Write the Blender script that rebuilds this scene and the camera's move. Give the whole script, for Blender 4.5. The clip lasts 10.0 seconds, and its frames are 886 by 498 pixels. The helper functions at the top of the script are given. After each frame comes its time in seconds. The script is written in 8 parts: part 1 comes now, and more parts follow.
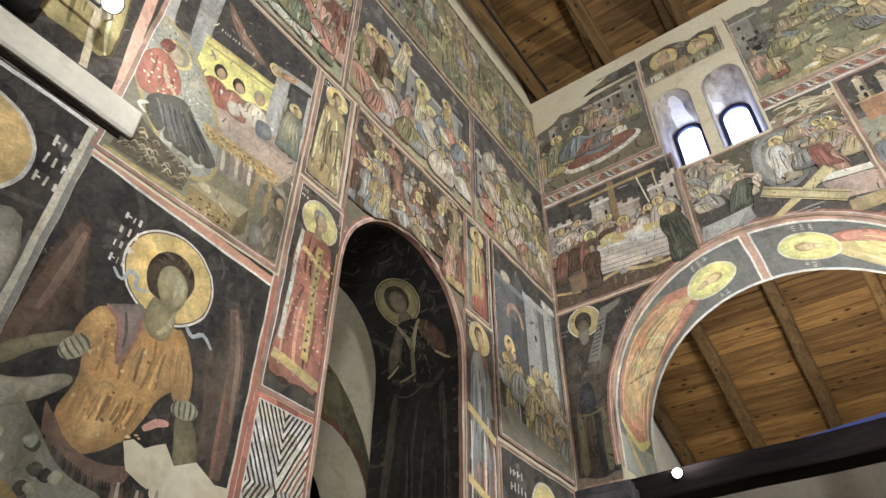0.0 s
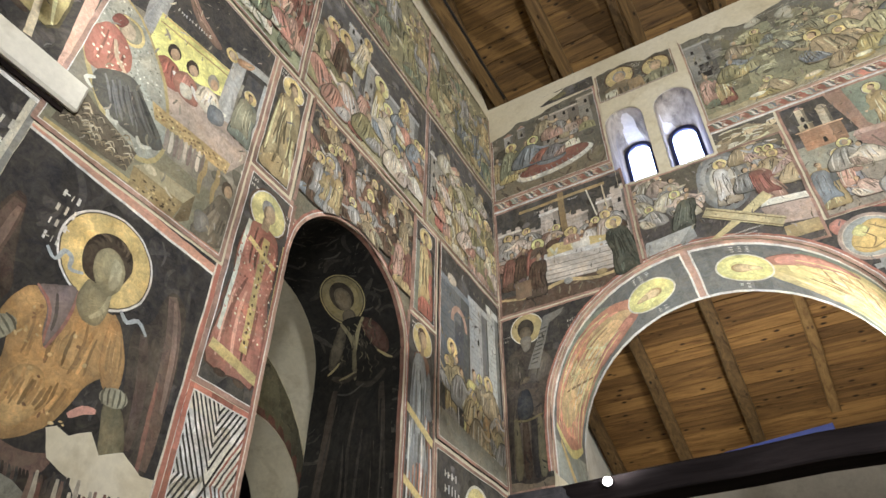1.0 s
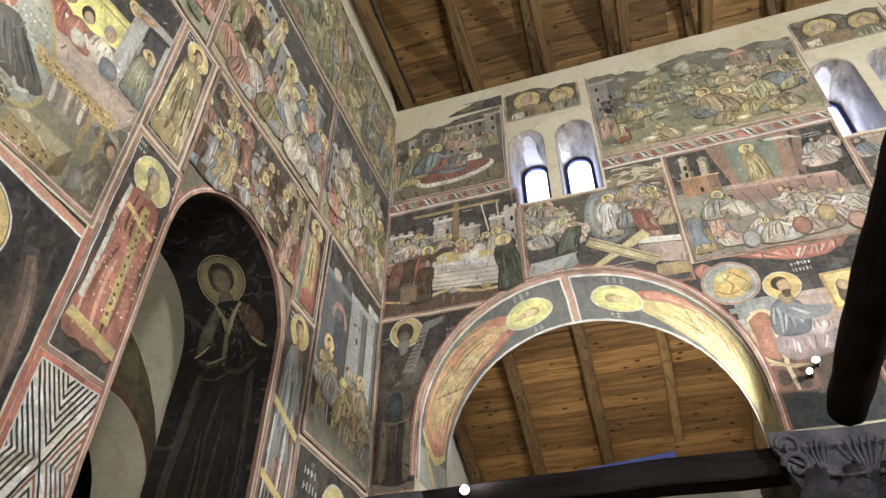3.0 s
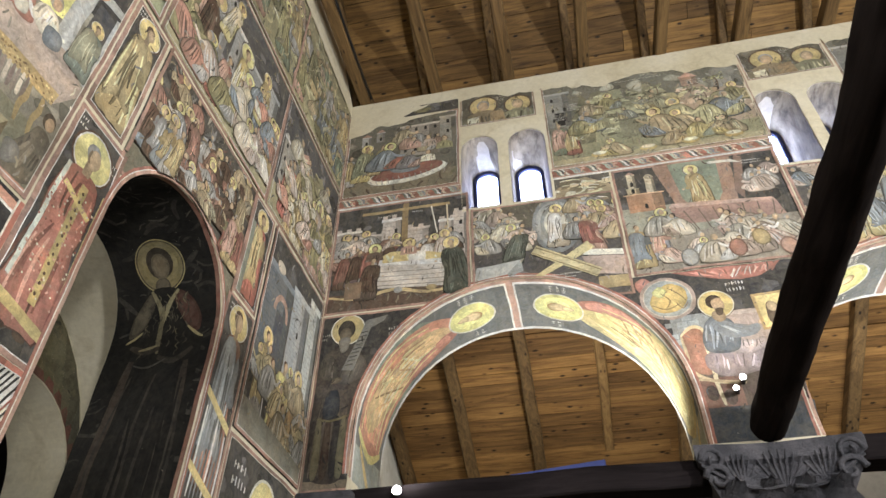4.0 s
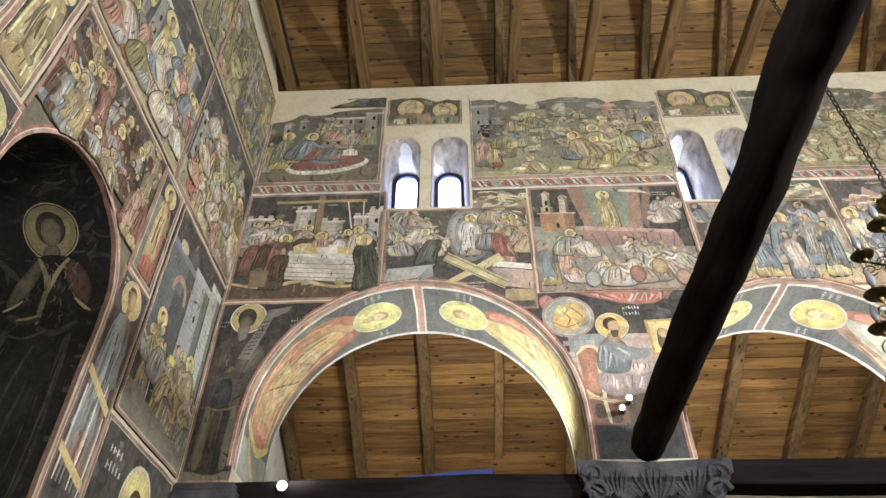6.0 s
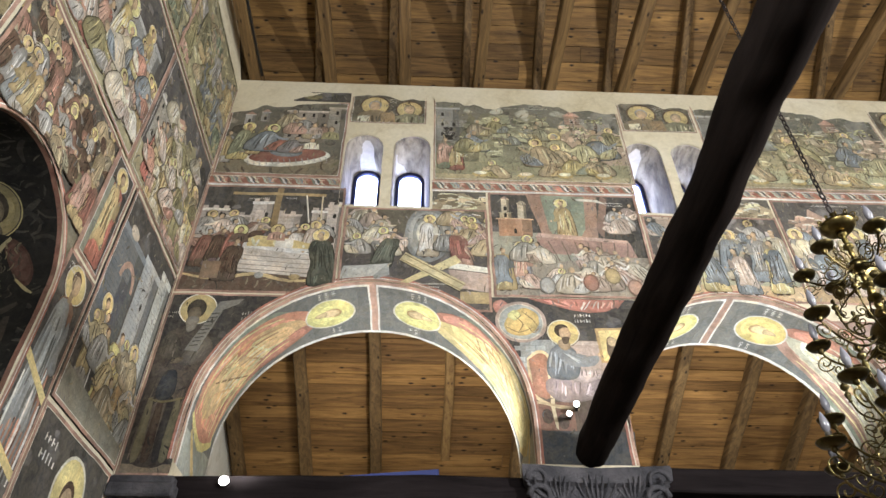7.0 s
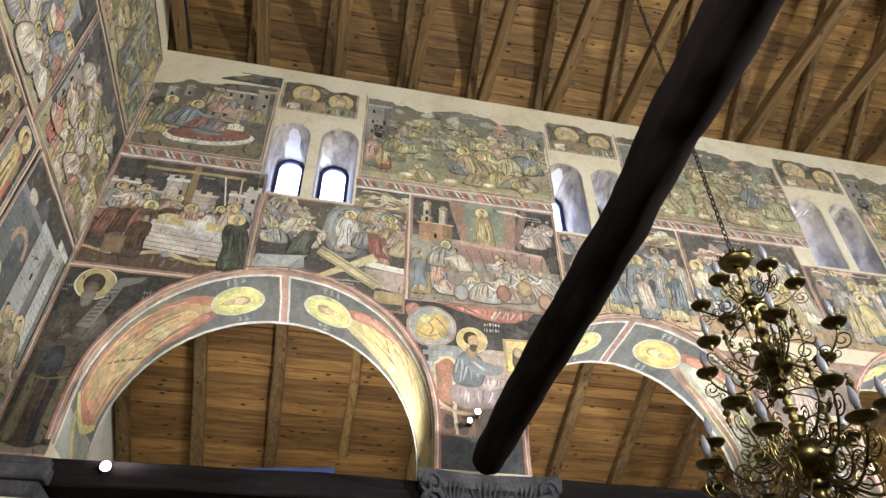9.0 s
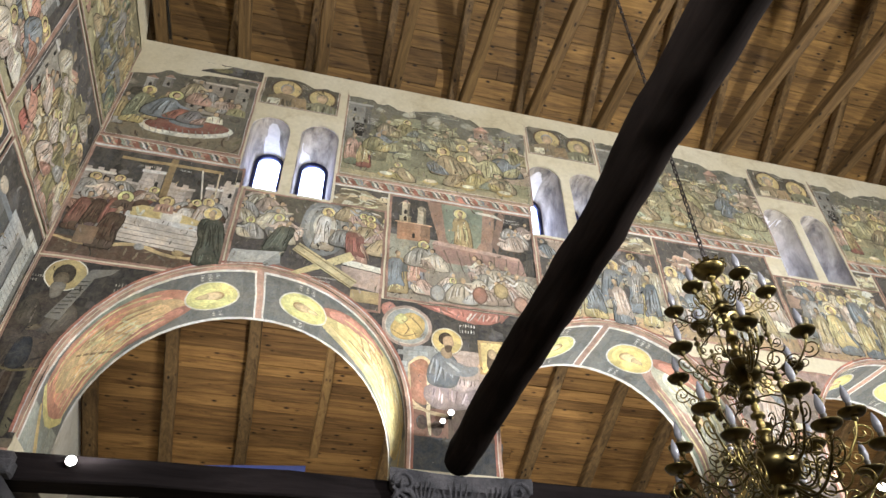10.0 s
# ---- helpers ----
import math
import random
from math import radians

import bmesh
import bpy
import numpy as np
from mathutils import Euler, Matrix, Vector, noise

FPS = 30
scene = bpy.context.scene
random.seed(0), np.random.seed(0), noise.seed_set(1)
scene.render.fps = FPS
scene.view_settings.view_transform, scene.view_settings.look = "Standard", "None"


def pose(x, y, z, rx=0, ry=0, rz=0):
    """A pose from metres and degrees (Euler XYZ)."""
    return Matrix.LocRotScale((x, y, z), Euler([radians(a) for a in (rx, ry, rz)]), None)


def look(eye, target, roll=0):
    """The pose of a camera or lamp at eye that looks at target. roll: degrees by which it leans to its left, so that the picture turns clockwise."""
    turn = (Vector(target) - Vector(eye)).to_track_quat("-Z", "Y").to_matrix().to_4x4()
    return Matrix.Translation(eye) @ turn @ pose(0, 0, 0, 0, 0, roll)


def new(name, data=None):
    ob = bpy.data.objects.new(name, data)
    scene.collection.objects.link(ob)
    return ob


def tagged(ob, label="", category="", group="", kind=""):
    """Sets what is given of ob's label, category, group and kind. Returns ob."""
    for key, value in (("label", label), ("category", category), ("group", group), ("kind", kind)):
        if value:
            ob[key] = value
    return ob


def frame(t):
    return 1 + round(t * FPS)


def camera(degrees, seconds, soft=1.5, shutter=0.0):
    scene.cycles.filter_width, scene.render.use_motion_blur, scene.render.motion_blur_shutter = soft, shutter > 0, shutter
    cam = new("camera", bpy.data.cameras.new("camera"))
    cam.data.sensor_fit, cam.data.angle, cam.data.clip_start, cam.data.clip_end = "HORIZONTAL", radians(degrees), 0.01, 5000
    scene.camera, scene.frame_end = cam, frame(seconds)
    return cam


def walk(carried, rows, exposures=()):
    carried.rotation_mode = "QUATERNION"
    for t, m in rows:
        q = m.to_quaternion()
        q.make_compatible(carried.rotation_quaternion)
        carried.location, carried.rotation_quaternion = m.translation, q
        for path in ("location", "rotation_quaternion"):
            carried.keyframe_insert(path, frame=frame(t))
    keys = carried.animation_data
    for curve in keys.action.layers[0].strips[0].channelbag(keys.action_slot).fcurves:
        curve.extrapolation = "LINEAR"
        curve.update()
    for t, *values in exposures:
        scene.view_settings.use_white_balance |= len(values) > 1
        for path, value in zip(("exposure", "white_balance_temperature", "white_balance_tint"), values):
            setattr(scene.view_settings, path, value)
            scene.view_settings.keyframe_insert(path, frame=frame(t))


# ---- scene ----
EYE = 1.6                      # the lens stands at a visitor's eye height
cam = camera(67.0, 10.0)
walk(cam, [
    (0.0, pose(0, 0, EYE, 129.77, -0.52, 35.39)),
    (0.5, pose(0, 0, EYE, 129.83, -0.50, 32.74)),
    (1.0, pose(0, 0, EYE, 129.90, -0.48, 29.73)),
    (1.5, pose(0, 0, EYE, 129.94, -0.43, 26.74)),
    (2.0, pose(0, 0, EYE, 129.98, -0.39, 23.80)),
    (2.5, pose(0, 0, EYE, 130.04, -0.36, 20.87)),
    (4.0, pose(0, 0, EYE, 130.18, -0.18, 11.93)),
    (4.5, pose(0, 0, EYE, 130.21, -0.17, 9.85)),
    (5.0, pose(0, 0, EYE, 130.25, -0.12, 7.40)),
    (5.5, pose(0, 0, EYE, 130.29, -0.06, 4.83)),
    (7.0, pose(0, 0, EYE, 130.37, 0.10, -2.38)),
    (7.5, pose(0, 0, EYE, 130.40, 0.15, -4.52)),
    (8.0, pose(0, 0, EYE, 130.42, 0.18, -6.71)),
    (8.5, pose(0, 0, EYE, 130.44, 0.23, -8.94)),
    (9.0, pose(0, 0, EYE, 130.46, 0.30, -11.38)),
    (9.5, pose(0, 0, EYE, 130.47, 0.33, -12.90)),
    (10.0, pose(0, 0, EYE, 130.48, 0.35, -13.85)),
], exposures=[(0.0, 0.0), (2.5, 0.0), (5.0, 0.05), (10.0, 0.05)])

# ---------------------------------------------------------------- world and lights
world = bpy.data.worlds.new("sky")
scene.world = world
world.use_nodes = True
_sky = world.node_tree.nodes.new("ShaderNodeTexSky")
_sky.sky_type, _sky.sun_disc = "NISHITA", False
_sky.sun_elevation, _sky.sun_rotation = radians(35), radians(150)
_bg = world.node_tree.nodes["Background"]
_bg.inputs["Strength"].default_value = 0.1
world.node_tree.links.new(_sky.outputs[0], _bg.inputs["Color"])


def lamp(name, where, aim, watts, size=0.12, colour=(1.0, 0.99, 0.965), spot=None, blend=0.6):
    """A point or spot lamp, with or without a fitting of the church."""
    data = bpy.data.lights.new(name, "SPOT" if spot else "POINT")
    data.energy, data.color, data.shadow_soft_size = watts, colour, size
    if spot:
        data.spot_size, data.spot_blend = radians(spot), blend
    ob = new(name, data)
    ob.matrix_world = look(where, aim)
    return ob


# unseen floods assumed on the opposite arcade, behind the visitor, added to light the walls
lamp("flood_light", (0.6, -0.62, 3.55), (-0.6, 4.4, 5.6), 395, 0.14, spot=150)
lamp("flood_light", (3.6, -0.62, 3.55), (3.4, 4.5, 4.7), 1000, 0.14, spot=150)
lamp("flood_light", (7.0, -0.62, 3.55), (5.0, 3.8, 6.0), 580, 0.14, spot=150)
# small lamps on the near tie beams and the pier
lamp("spot_light", (-1.22, 4.34, 3.36), (-0.9, 6.2, 6.2), 14, 0.05, spot=160)
lamp("spot_light", (1.12, 4.12, 3.90), (0.6, 4.6, 6.0), 4, 0.04, spot=150)
lamp("spot_light", (4.72, 4.34, 3.72), (4.0, 6.0, 6.2), 14, 0.05, spot=160)
lamp("spot_light", (-1.68, 0.40, 3.90), (-2.0, 1.6, 4.6), 7, 0.05, spot=160)
# unseen lamps assumed behind the tie beams, added to wash the soffits and the lean-to roof
for _x, _w in ((0.16, 84), (2.72, 82), (5.66, 80)):
    lamp("aisle_light", (_x, 5.12, 3.70), (_x + 0.25, 5.75, 5.6), _w, 0.08, spot=150, blend=0.7)
# added light without a fitting, brightens the vault of the small bay
lamp("bay_light", (-3.0, 2.1, 2.6), (-3.0, 3.0, 4.4), 16, 0.08, spot=100, blend=0.5)


# ---------------------------------------------------------------- materials
def hexc(h, gain=1.0):
    v = [int(h[i:i + 2], 16) / 255 for i in (0, 2, 4)]
    return tuple(min(1.0, gain * (c / 12.92 if c <= 0.04045 else ((c + 0.055) / 1.055) ** 2.4)) for c in v) + (1.0,)


class Mat:
    """A node material with short ways to add nodes."""
    def __init__(self, name, rough=0.8, metal=0.0):
        self.m = bpy.data.materials.new(name)
        self.m.use_nodes = True
        self.t = self.m.node_tree
        self.b = self.t.nodes["Principled BSDF"]
        self.b.inputs["Roughness"].default_value = rough
        self.b.inputs["Metallic"].default_value = metal

    def n(self, kind, **values):
        node = self.t.nodes.new("ShaderNode" + kind)
        for key, value in values.items():
            node.inputs[key.replace("_", " ")].default_value = value
        return node

    def link(self, a, b):
        self.t.links.new(a, b)

    def coords(self, scale=(1, 1, 1), object_space=True):
        c = self.n("TexCoord")
        mp = self.n("Mapping")
        mp.inputs["Scale"].default_value = scale
        self.link(c.outputs["Object"], mp.inputs["Vector"])
        return mp.outputs[0]

    def noise(self, vec, scale, detail=4.0, rough=0.6, distort=0.0):
        n = self.n("TexNoise", Scale=scale, Detail=detail, Roughness=rough, Distortion=distort)
        self.link(vec, n.inputs["Vector"])
        return n.outputs["Fac"]

    def ramp(self, fac, stops):
        r = self.n("ValToRGB")
        e = r.color_ramp.elements
        while len(e) < len(stops):
            e.new(0.5)
        for el, (p, c) in zip(e, stops):
            el.position, el.color = p, c if len(c) == 4 else (*c, 1)
        self.link(fac, r.inputs[0])
        return r.outputs[0]

    def mix(self, fac, a, b, mode="MIX"):
        x = self.n("Mix")
        x.data_type, x.blend_type = "RGBA", mode
        for sock, v in ((x.inputs[0], fac), (x.inputs[6], a), (x.inputs[7], b)):
            if isinstance(v, (int, float, tuple)):
                sock.default_value = v
            else:
                self.link(v, sock)
        return x.outputs[2]

    def bump(self, height, strength=0.3, dist=0.01):
        b = self.n("Bump", Strength=strength, Distance=dist)
        self.link(height, b.inputs["Height"])
        self.link(b.outputs[0], self.b.inputs["Normal"])

    def done(self, colour):
        if isinstance(colour, tuple):
            self.b.inputs["Base Color"].default_value = colour
        else:
            self.link(colour, self.b.inputs["Base Color"])
        return self.m


G = (0, 0, 0, 1)
Wt = (1, 1, 1, 1)


def plaster_mat(name, a, b, stain, scale=1.3, relief=0.006, strength=0.35):
    k = Mat(name, 0.9)
    v = k.coords()
    big, fine = k.noise(v, scale, 5, 0.6), k.noise(v, 26, 6, 0.7)
    col = k.mix(k.ramp(big, [(0.35, G), (0.68, Wt)]), a, b)
    col = k.mix(k.ramp(k.noise(v, scale * 3.5, 6, 0.65, 0.6), [(0.52, G), (0.78, (0.75,) * 3)]), col, stain)
    col = k.mix(0.25, col, k.ramp(fine, [(0.3, (0.35,) * 3), (0.7, Wt)]), "MULTIPLY")
    k.bump(fine, strength, relief)
    return k.done(col)


def wood_mat(name, light, dark, along, rough=0.7, knots=True, per_piece=True):
    """along: the axis of the grain (0, 1, 2), object space."""
    k = Mat(name, rough)
    s = [9.0, 9.0, 9.0]
    s[along] = 0.7
    v = k.coords(tuple(s))
    if per_piece:
        g = k.n("NewGeometry")
        off = k.n("VectorMath")
        off.operation = "MULTIPLY"
        comb = k.n("CombineXYZ", X=37.0, Y=21.0, Z=53.0)
        k.link(comb.outputs[0], off.inputs[0])
        k.link(g.outputs["Random Per Island"], off.inputs[1])
        add = k.n("VectorMath")
        k.link(v, add.inputs[0])
        k.link(off.outputs[0], add.inputs[1])
        v = add.outputs[0]
    grain = k.noise(v, 2.2, 8, 0.7, 0.8)
    col = k.mix(k.ramp(grain, [(0.3, G), (0.72, Wt)]), dark, light)
    if per_piece:
        tone = k.ramp(g.outputs["Random Per Island"], [(0.0, (0.42, 0.39, 0.36)), (0.5, (0.8, 0.77, 0.73)), (1.0, (1.15, 1.12, 1.05))])
        col = k.mix(0.85, col, tone, "MULTIPLY")
    if knots:
        s2 = [5.0, 5.0, 5.0]
        s2[along] = 2.2
        kn = k.n("TexVoronoi", Scale=2.3, Randomness=1.0)
        k.link(k.coords(tuple(s2)), kn.inputs["Vector"])
        spot = k.ramp(kn.outputs["Distance"], [(0.08, Wt), (0.2, G)])
        col = k.mix(spot, col, tuple(c * 0.22 for c in dark[:3]) + (1,))
    stain = k.ramp(k.noise(k.coords(), 1.1, 4, 0.6), [(0.35, (0.6,) * 3), (0.65, Wt)])
    col = k.mix(0.7, col, stain, "MULTIPLY")
    k.bump(grain, 0.25, 0.004)
    k.b.inputs["Specular IOR Level"].default_value = 0.05 if rough > 0.8 else 0.3
    return k.done(col)


PLASTER = plaster_mat("lime_plaster", hexc("d9cfb2"), hexc("e6dfca"), hexc("b7a987"))
WHITEWASH = plaster_mat("whitewash", hexc("d8d4c6"), hexc("e6e3d8"), hexc("bdb6a2"))


def reveal_mat():
    """Cream plaster of the embrasures with long runs of candle soot and damp."""
    k = Mat("sooty_reveal_plaster", 0.9)
    v = k.coords((4.2, 1.6, 0.7))
    col = k.mix(k.ramp(k.noise(k.coords(), 3.0, 5), [(0.35, G), (0.65, Wt)]), hexc("c4b696"), hexc("978a6e"))
    col = k.mix(k.ramp(k.noise(v, 1.9, 7, 0.66, 0.4), [(0.45, G), (0.66, (0.85,) * 3)]), col, hexc("3d3830"))
    col = k.mix(k.ramp(k.noise(v, 9, 6, 0.7), [(0.5, G), (0.7, (0.45,) * 3)]), col, hexc("85765c"))
    k.bump(k.noise(k.coords(), 22, 6, 0.7), 0.5, 0.012)
    return k.done(col)


REVEAL = reveal_mat()
AISLEPLASTER = plaster_mat("grey_aisle_plaster", hexc("857f75"), hexc("959085"), hexc("6c665c"))
BOARD = wood_mat("pine_board", hexc("ba9058"), hexc("5c3f21"), 0)
ROOFBOARD = wood_mat("brown_roof_board", hexc("ae8850"), hexc("4e371d"), 0)
PALEJOIST = wood_mat("new_pine_rafter", hexc("b08f5c"), hexc("6f5230"), 1)
JOIST = wood_mat("aged_joist", hexc("977b52"), hexc("4a3722"), 1)
DARKWOOD = wood_mat("black_oak", hexc("2c2523"), hexc("15110f"), 1, 0.95, knots=False, per_piece=False)
DARKWOODX = wood_mat("black_oak_tie", hexc("2c2728"), hexc("151213"), 0, 0.9, knots=False, per_piece=False)
# dark grey for every surface beyond the small arch
APSE = plaster_mat("sooty_painted_plaster", hexc("302f30"), hexc("47443f"), hexc("1e1e21"), 2.5)
STONE = plaster_mat("grey_marble", hexc("3a3a40"), hexc("605e63"), hexc("1f1f25"), 6.0, 0.03, 0.9)


def fresco_mat():
    """Pigment from the painted shape, with brush grain, fading, soot and small losses down to the plaster."""
    k = Mat("fresco_pigment", 0.88)
    k.b.inputs["Specular IOR Level"].default_value = 0.18
    a = k.n("Attribute")
    a.attribute_name = "pigment"
    v = k.coords()
    col = a.outputs["Color"]
    wob = k.noise(v, 44, 4, 0.75, 3.5)
    col = k.mix(0.55, col, k.ramp(wob, [(0.34, (0.45, 0.44, 0.44)), (0.46, (1.0, 1.0, 0.99)), (0.56, (0.92, 0.9, 0.86)), (0.68, (1.5, 1.46, 1.36))]), "MULTIPLY")
    streak = k.noise(v, 24, 6, 0.72, 1.8)
    col = k.mix(0.62, col, k.ramp(streak, [(0.3, (0.42, 0.41, 0.4)), (0.5, (0.82, 0.8, 0.78)), (0.72, (1.35, 1.33, 1.28))]), "MULTIPLY")
    tint = k.noise(v, 9, 4, 0.6, 0.8)
    col = k.mix(0.5, col, k.ramp(tint, [(0.3, (0.72, 0.78, 0.82)), (0.52, (1, 1, 1)), (0.75, (1.2, 1.06, 0.85))]), "MULTIPLY")
    # fading and lime veil: a thin pale bloom that shows more on the paler pigments
    bw = k.n("RGBToBW")
    k.link(a.outputs["Color"], bw.inputs[0])
    fade = k.mix(1.0, k.ramp(k.noise(v, 3.4, 7, 0.72, 0.7), [(0.44, G), (0.75, (0.22,) * 3)]), k.ramp(bw.outputs[0], [(0.006, (0.1,) * 3), (0.06, Wt)]), "MULTIPLY")
    col = k.mix(fade, col, hexc("7d7664"))
    veil = k.mix(1.0, k.ramp(k.noise(v, 15, 8, 0.74, 1.2), [(0.40, G), (0.68, (0.30,) * 3)]), k.ramp(bw.outputs[0], [(0.008, (0.12,) * 3), (0.07, Wt)]), "MULTIPLY")
    col = k.mix(veil, col, hexc("8f8873"))
    soot = k.ramp(k.noise(v, 5.5, 5, 0.66), [(0.3, (0.5,) * 3), (0.5, Wt)])
    col = k.mix(0.55, col, soot, "MULTIPLY")
    loss = k.ramp(k.noise(v, 17, 7, 0.75, 0.4), [(0.69, G), (0.73, (0.55,) * 3)])
    col = k.mix(loss, col, hexc("cbbf9f"))
    k.bump(k.noise(v, 60, 4, 0.7), 0.25, 0.003)
    return k.done(col)


FRESCO = fresco_mat()


def plain_mat(name, colour, rough=0.5, metal=0.0, var=0.25):
    k = Mat(name, rough, metal)
    v = k.coords()
    col = k.mix(k.ramp(k.noise(v, 14, 5, 0.65), [(0.3, G), (0.7, Wt)]), tuple(c * (1 - var) for c in colour[:3]) + (1,), colour)
    return k.done(col)


def glow_mat(name, colour, strength):
    k = Mat(name, 0.5)
    k.b.inputs["Emission Color"].default_value = colour
    k.b.inputs["Emission Strength"].default_value = strength
    return k.done(colour)


BRASS = plain_mat("aged_brass", hexc("938252"), 0.3, 1.0, 0.7)
DARKBRASS = plain_mat("tarnished_brass", hexc("6d6140"), 0.3, 1.0, 0.65)
IRON = plain_mat("dark_iron", hexc("3a3434"), 0.5, 0.8)
BLACKPAINT = plain_mat("black_metal_paint", hexc("17171a"), 0.5)
FRAMEBLUE = plain_mat("dark_blue_window_paint", hexc("1a2250"), 0.5)
BULBGLASS = plain_mat("grey_bulb_glass", hexc("74747c"), 0.22, 0.0, 0.12)
CANDLE = plain_mat("candle_tube", hexc("4a4640"), 0.5)
DAYLIGHTBLUE = plain_mat("blue_painted_board", hexc("3f4f96"), 0.55)
LAMPGLOW = glow_mat("lamp_lens", (1.0, 0.97, 0.9, 1), 30.0)
DAYGLOW = glow_mat("overcast_daylight", (0.42, 0.52, 1.0, 1), 14.0)
FLOORMAT = plaster_mat("stone_floor", hexc("8a8378"), hexc("a09686"), hexc("6a6258"))


# ---------------------------------------------------------------- building helpers
def mesh_ob(name, verts, faces, material, parent=None, label=""):
    me = bpy.data.meshes.new(name)
    me.from_pydata([tuple(v) for v in verts], [], faces)
    me.materials.append(material)
    me.update()
    ob = new(name, me)
    if parent:
        ob.parent = parent
    if label:
        ob["label"] = label
    return ob


def part(name, bm, material, parent=None, label="", smooth=False):
    """One bmesh as one mesh object, under its thing or part."""
    me = bpy.data.meshes.new(name)
    bm.to_mesh(me)
    bm.free()
    me.materials.append(material)
    if smooth:
        me.polygons.foreach_set("use_smooth", [True] * len(me.polygons))
    me.update()
    ob = new(name, me)
    if parent:
        ob.parent = parent
    if label:
        ob["label"] = label
    return ob


def box_bm(bm, x0, x1, y0, y1, z0, z1, bevel=0.0, matrix=None, jitter=0.0):
    r = bmesh.ops.create_cube(bm, size=1.0)
    vs = r["verts"]
    for v in vs:
        v.co = Vector(((x0 + x1) / 2 + v.co.x * (x1 - x0), (y0 + y1) / 2 + v.co.y * (y1 - y0), (z0 + z1) / 2 + v.co.z * (z1 - z0)))
    if bevel:
        es = list({e for v in vs for e in v.link_edges})
        out = bmesh.ops.bevel(bm, geom=es, offset=bevel, segments=1, affect="EDGES")
        vs = list({v for f in out["faces"] for v in f.verts} | {v for v in vs if v.is_valid})
    for v in vs:
        if jitter:
            v.co += Vector((random.uniform(-jitter, jitter) for _ in range(3)))
        if matrix:
            v.co = matrix @ v.co
    return vs


def box(name, x0, x1, y0, y1, z0, z1, material, parent=None, bevel=0.0, label=""):
    bm = bmesh.new()
    box_bm(bm, x0, x1, y0, y1, z0, z1, bevel)
    return part(name, bm, material, parent, label)


def arch_loop(c, zc, r, z0, n=28):
    """An arched opening's outline: up the one side, round and down the other."""
    pts = [(c - r, z0)]
    pts += [(c - r * math.cos(math.pi * i / n), zc + r * math.sin(math.pi * i / n)) for i in range(n + 1)]
    return pts + [(c + r, z0)]


def pierced(name, outer, holes, to3d, depth, material):
    """A wall with thickness and openings that go through it. to3d(u, v, d): d = 0 at the face, 1 at the back."""
    bm = bmesh.new()
    loops = []
    for loop in (outer, *holes):
        vs = [bm.verts.new((u, v, 0)) for u, v in loop]
        loops.append(vs)
    edges = [bm.edges.new((a, b)) for vs in loops for a, b in zip(vs, vs[1:] + vs[:1])]
    bmesh.ops.triangle_fill(bm, use_beauty=True, use_dissolve=False, edges=edges)
    bm.verts.index_update()
    flat = [v.co.copy() for v in bm.verts]
    n = len(flat)
    tris = [[v.index for v in f.verts] for f in bm.faces]
    rims = [[v.index for v in vs] for vs in loops]
    bm.free()
    verts = [to3d(p.x, p.y, 0.0) for p in flat] + [to3d(p.x, p.y, depth) for p in flat]
    faces = tris + [[i + n for i in reversed(t)] for t in tris]
    faces += [(a, b, b + n, a + n) for r in rims for a, b in zip(r, r[1:] + r[:1])]
    ob = mesh_ob(name, verts, faces, material)
    bm = bmesh.new()
    bm.from_mesh(ob.data)
    bmesh.ops.recalc_face_normals(bm, faces=bm.faces)
    bm.to_mesh(ob.data)
    bm.free()
    return tagged(ob, kind="structure")


def lathe(bm, profile, centre=(0, 0, 0), n=14):
    rings = []
    for r, z in profile:
        if r < 1e-4:
            rings.append([bm.verts.new((centre[0], centre[1], centre[2] + z))])
        else:
            rings.append([bm.verts.new((centre[0] + r * math.cos(2 * math.pi * i / n), centre[1] + r * math.sin(2 * math.pi * i / n), centre[2] + z)) for i in range(n)])
    for a, b in zip(rings, rings[1:]):
        for i in range(n):
            j = (i + 1) % n
            q = [a[i % len(a)], a[j % len(a)], b[j % len(b)], b[i % len(b)]]
            u = list(dict.fromkeys(q))
            if len(u) > 2:
                bm.faces.new(u)


def tube(bm, pts, radii, n=7, caps=True):
    """A round bar along points, with a radius for each."""
    pts = [Vector(p) for p in pts]
    if isinstance(radii, (int, float)):
        radii = [radii] * len(pts)
    up, rings = Vector((0.13, 0.21, 0.97)), []
    for i, p in enumerate(pts):
        d = (pts[min(i + 1, len(pts) - 1)] - pts[max(i - 1, 0)]).normalized()
        s = d.cross(up)
        s = s.normalized() if s.length > 1e-3 else d.orthogonal().normalized()
        w = s.cross(d)
        up = w
        rings.append([bm.verts.new(p + radii[i] * (s * math.cos(2 * math.pi * k / n) + w * math.sin(2 * math.pi * k / n))) for k in range(n)])
    for a, b in zip(rings, rings[1:]):
        for k in range(n):
            bm.faces.new((a[k], a[(k + 1) % n], b[(k + 1) % n], b[k]))
    if caps:
        bm.faces.new(rings[0][::-1])
        bm.faces.new(rings[-1])


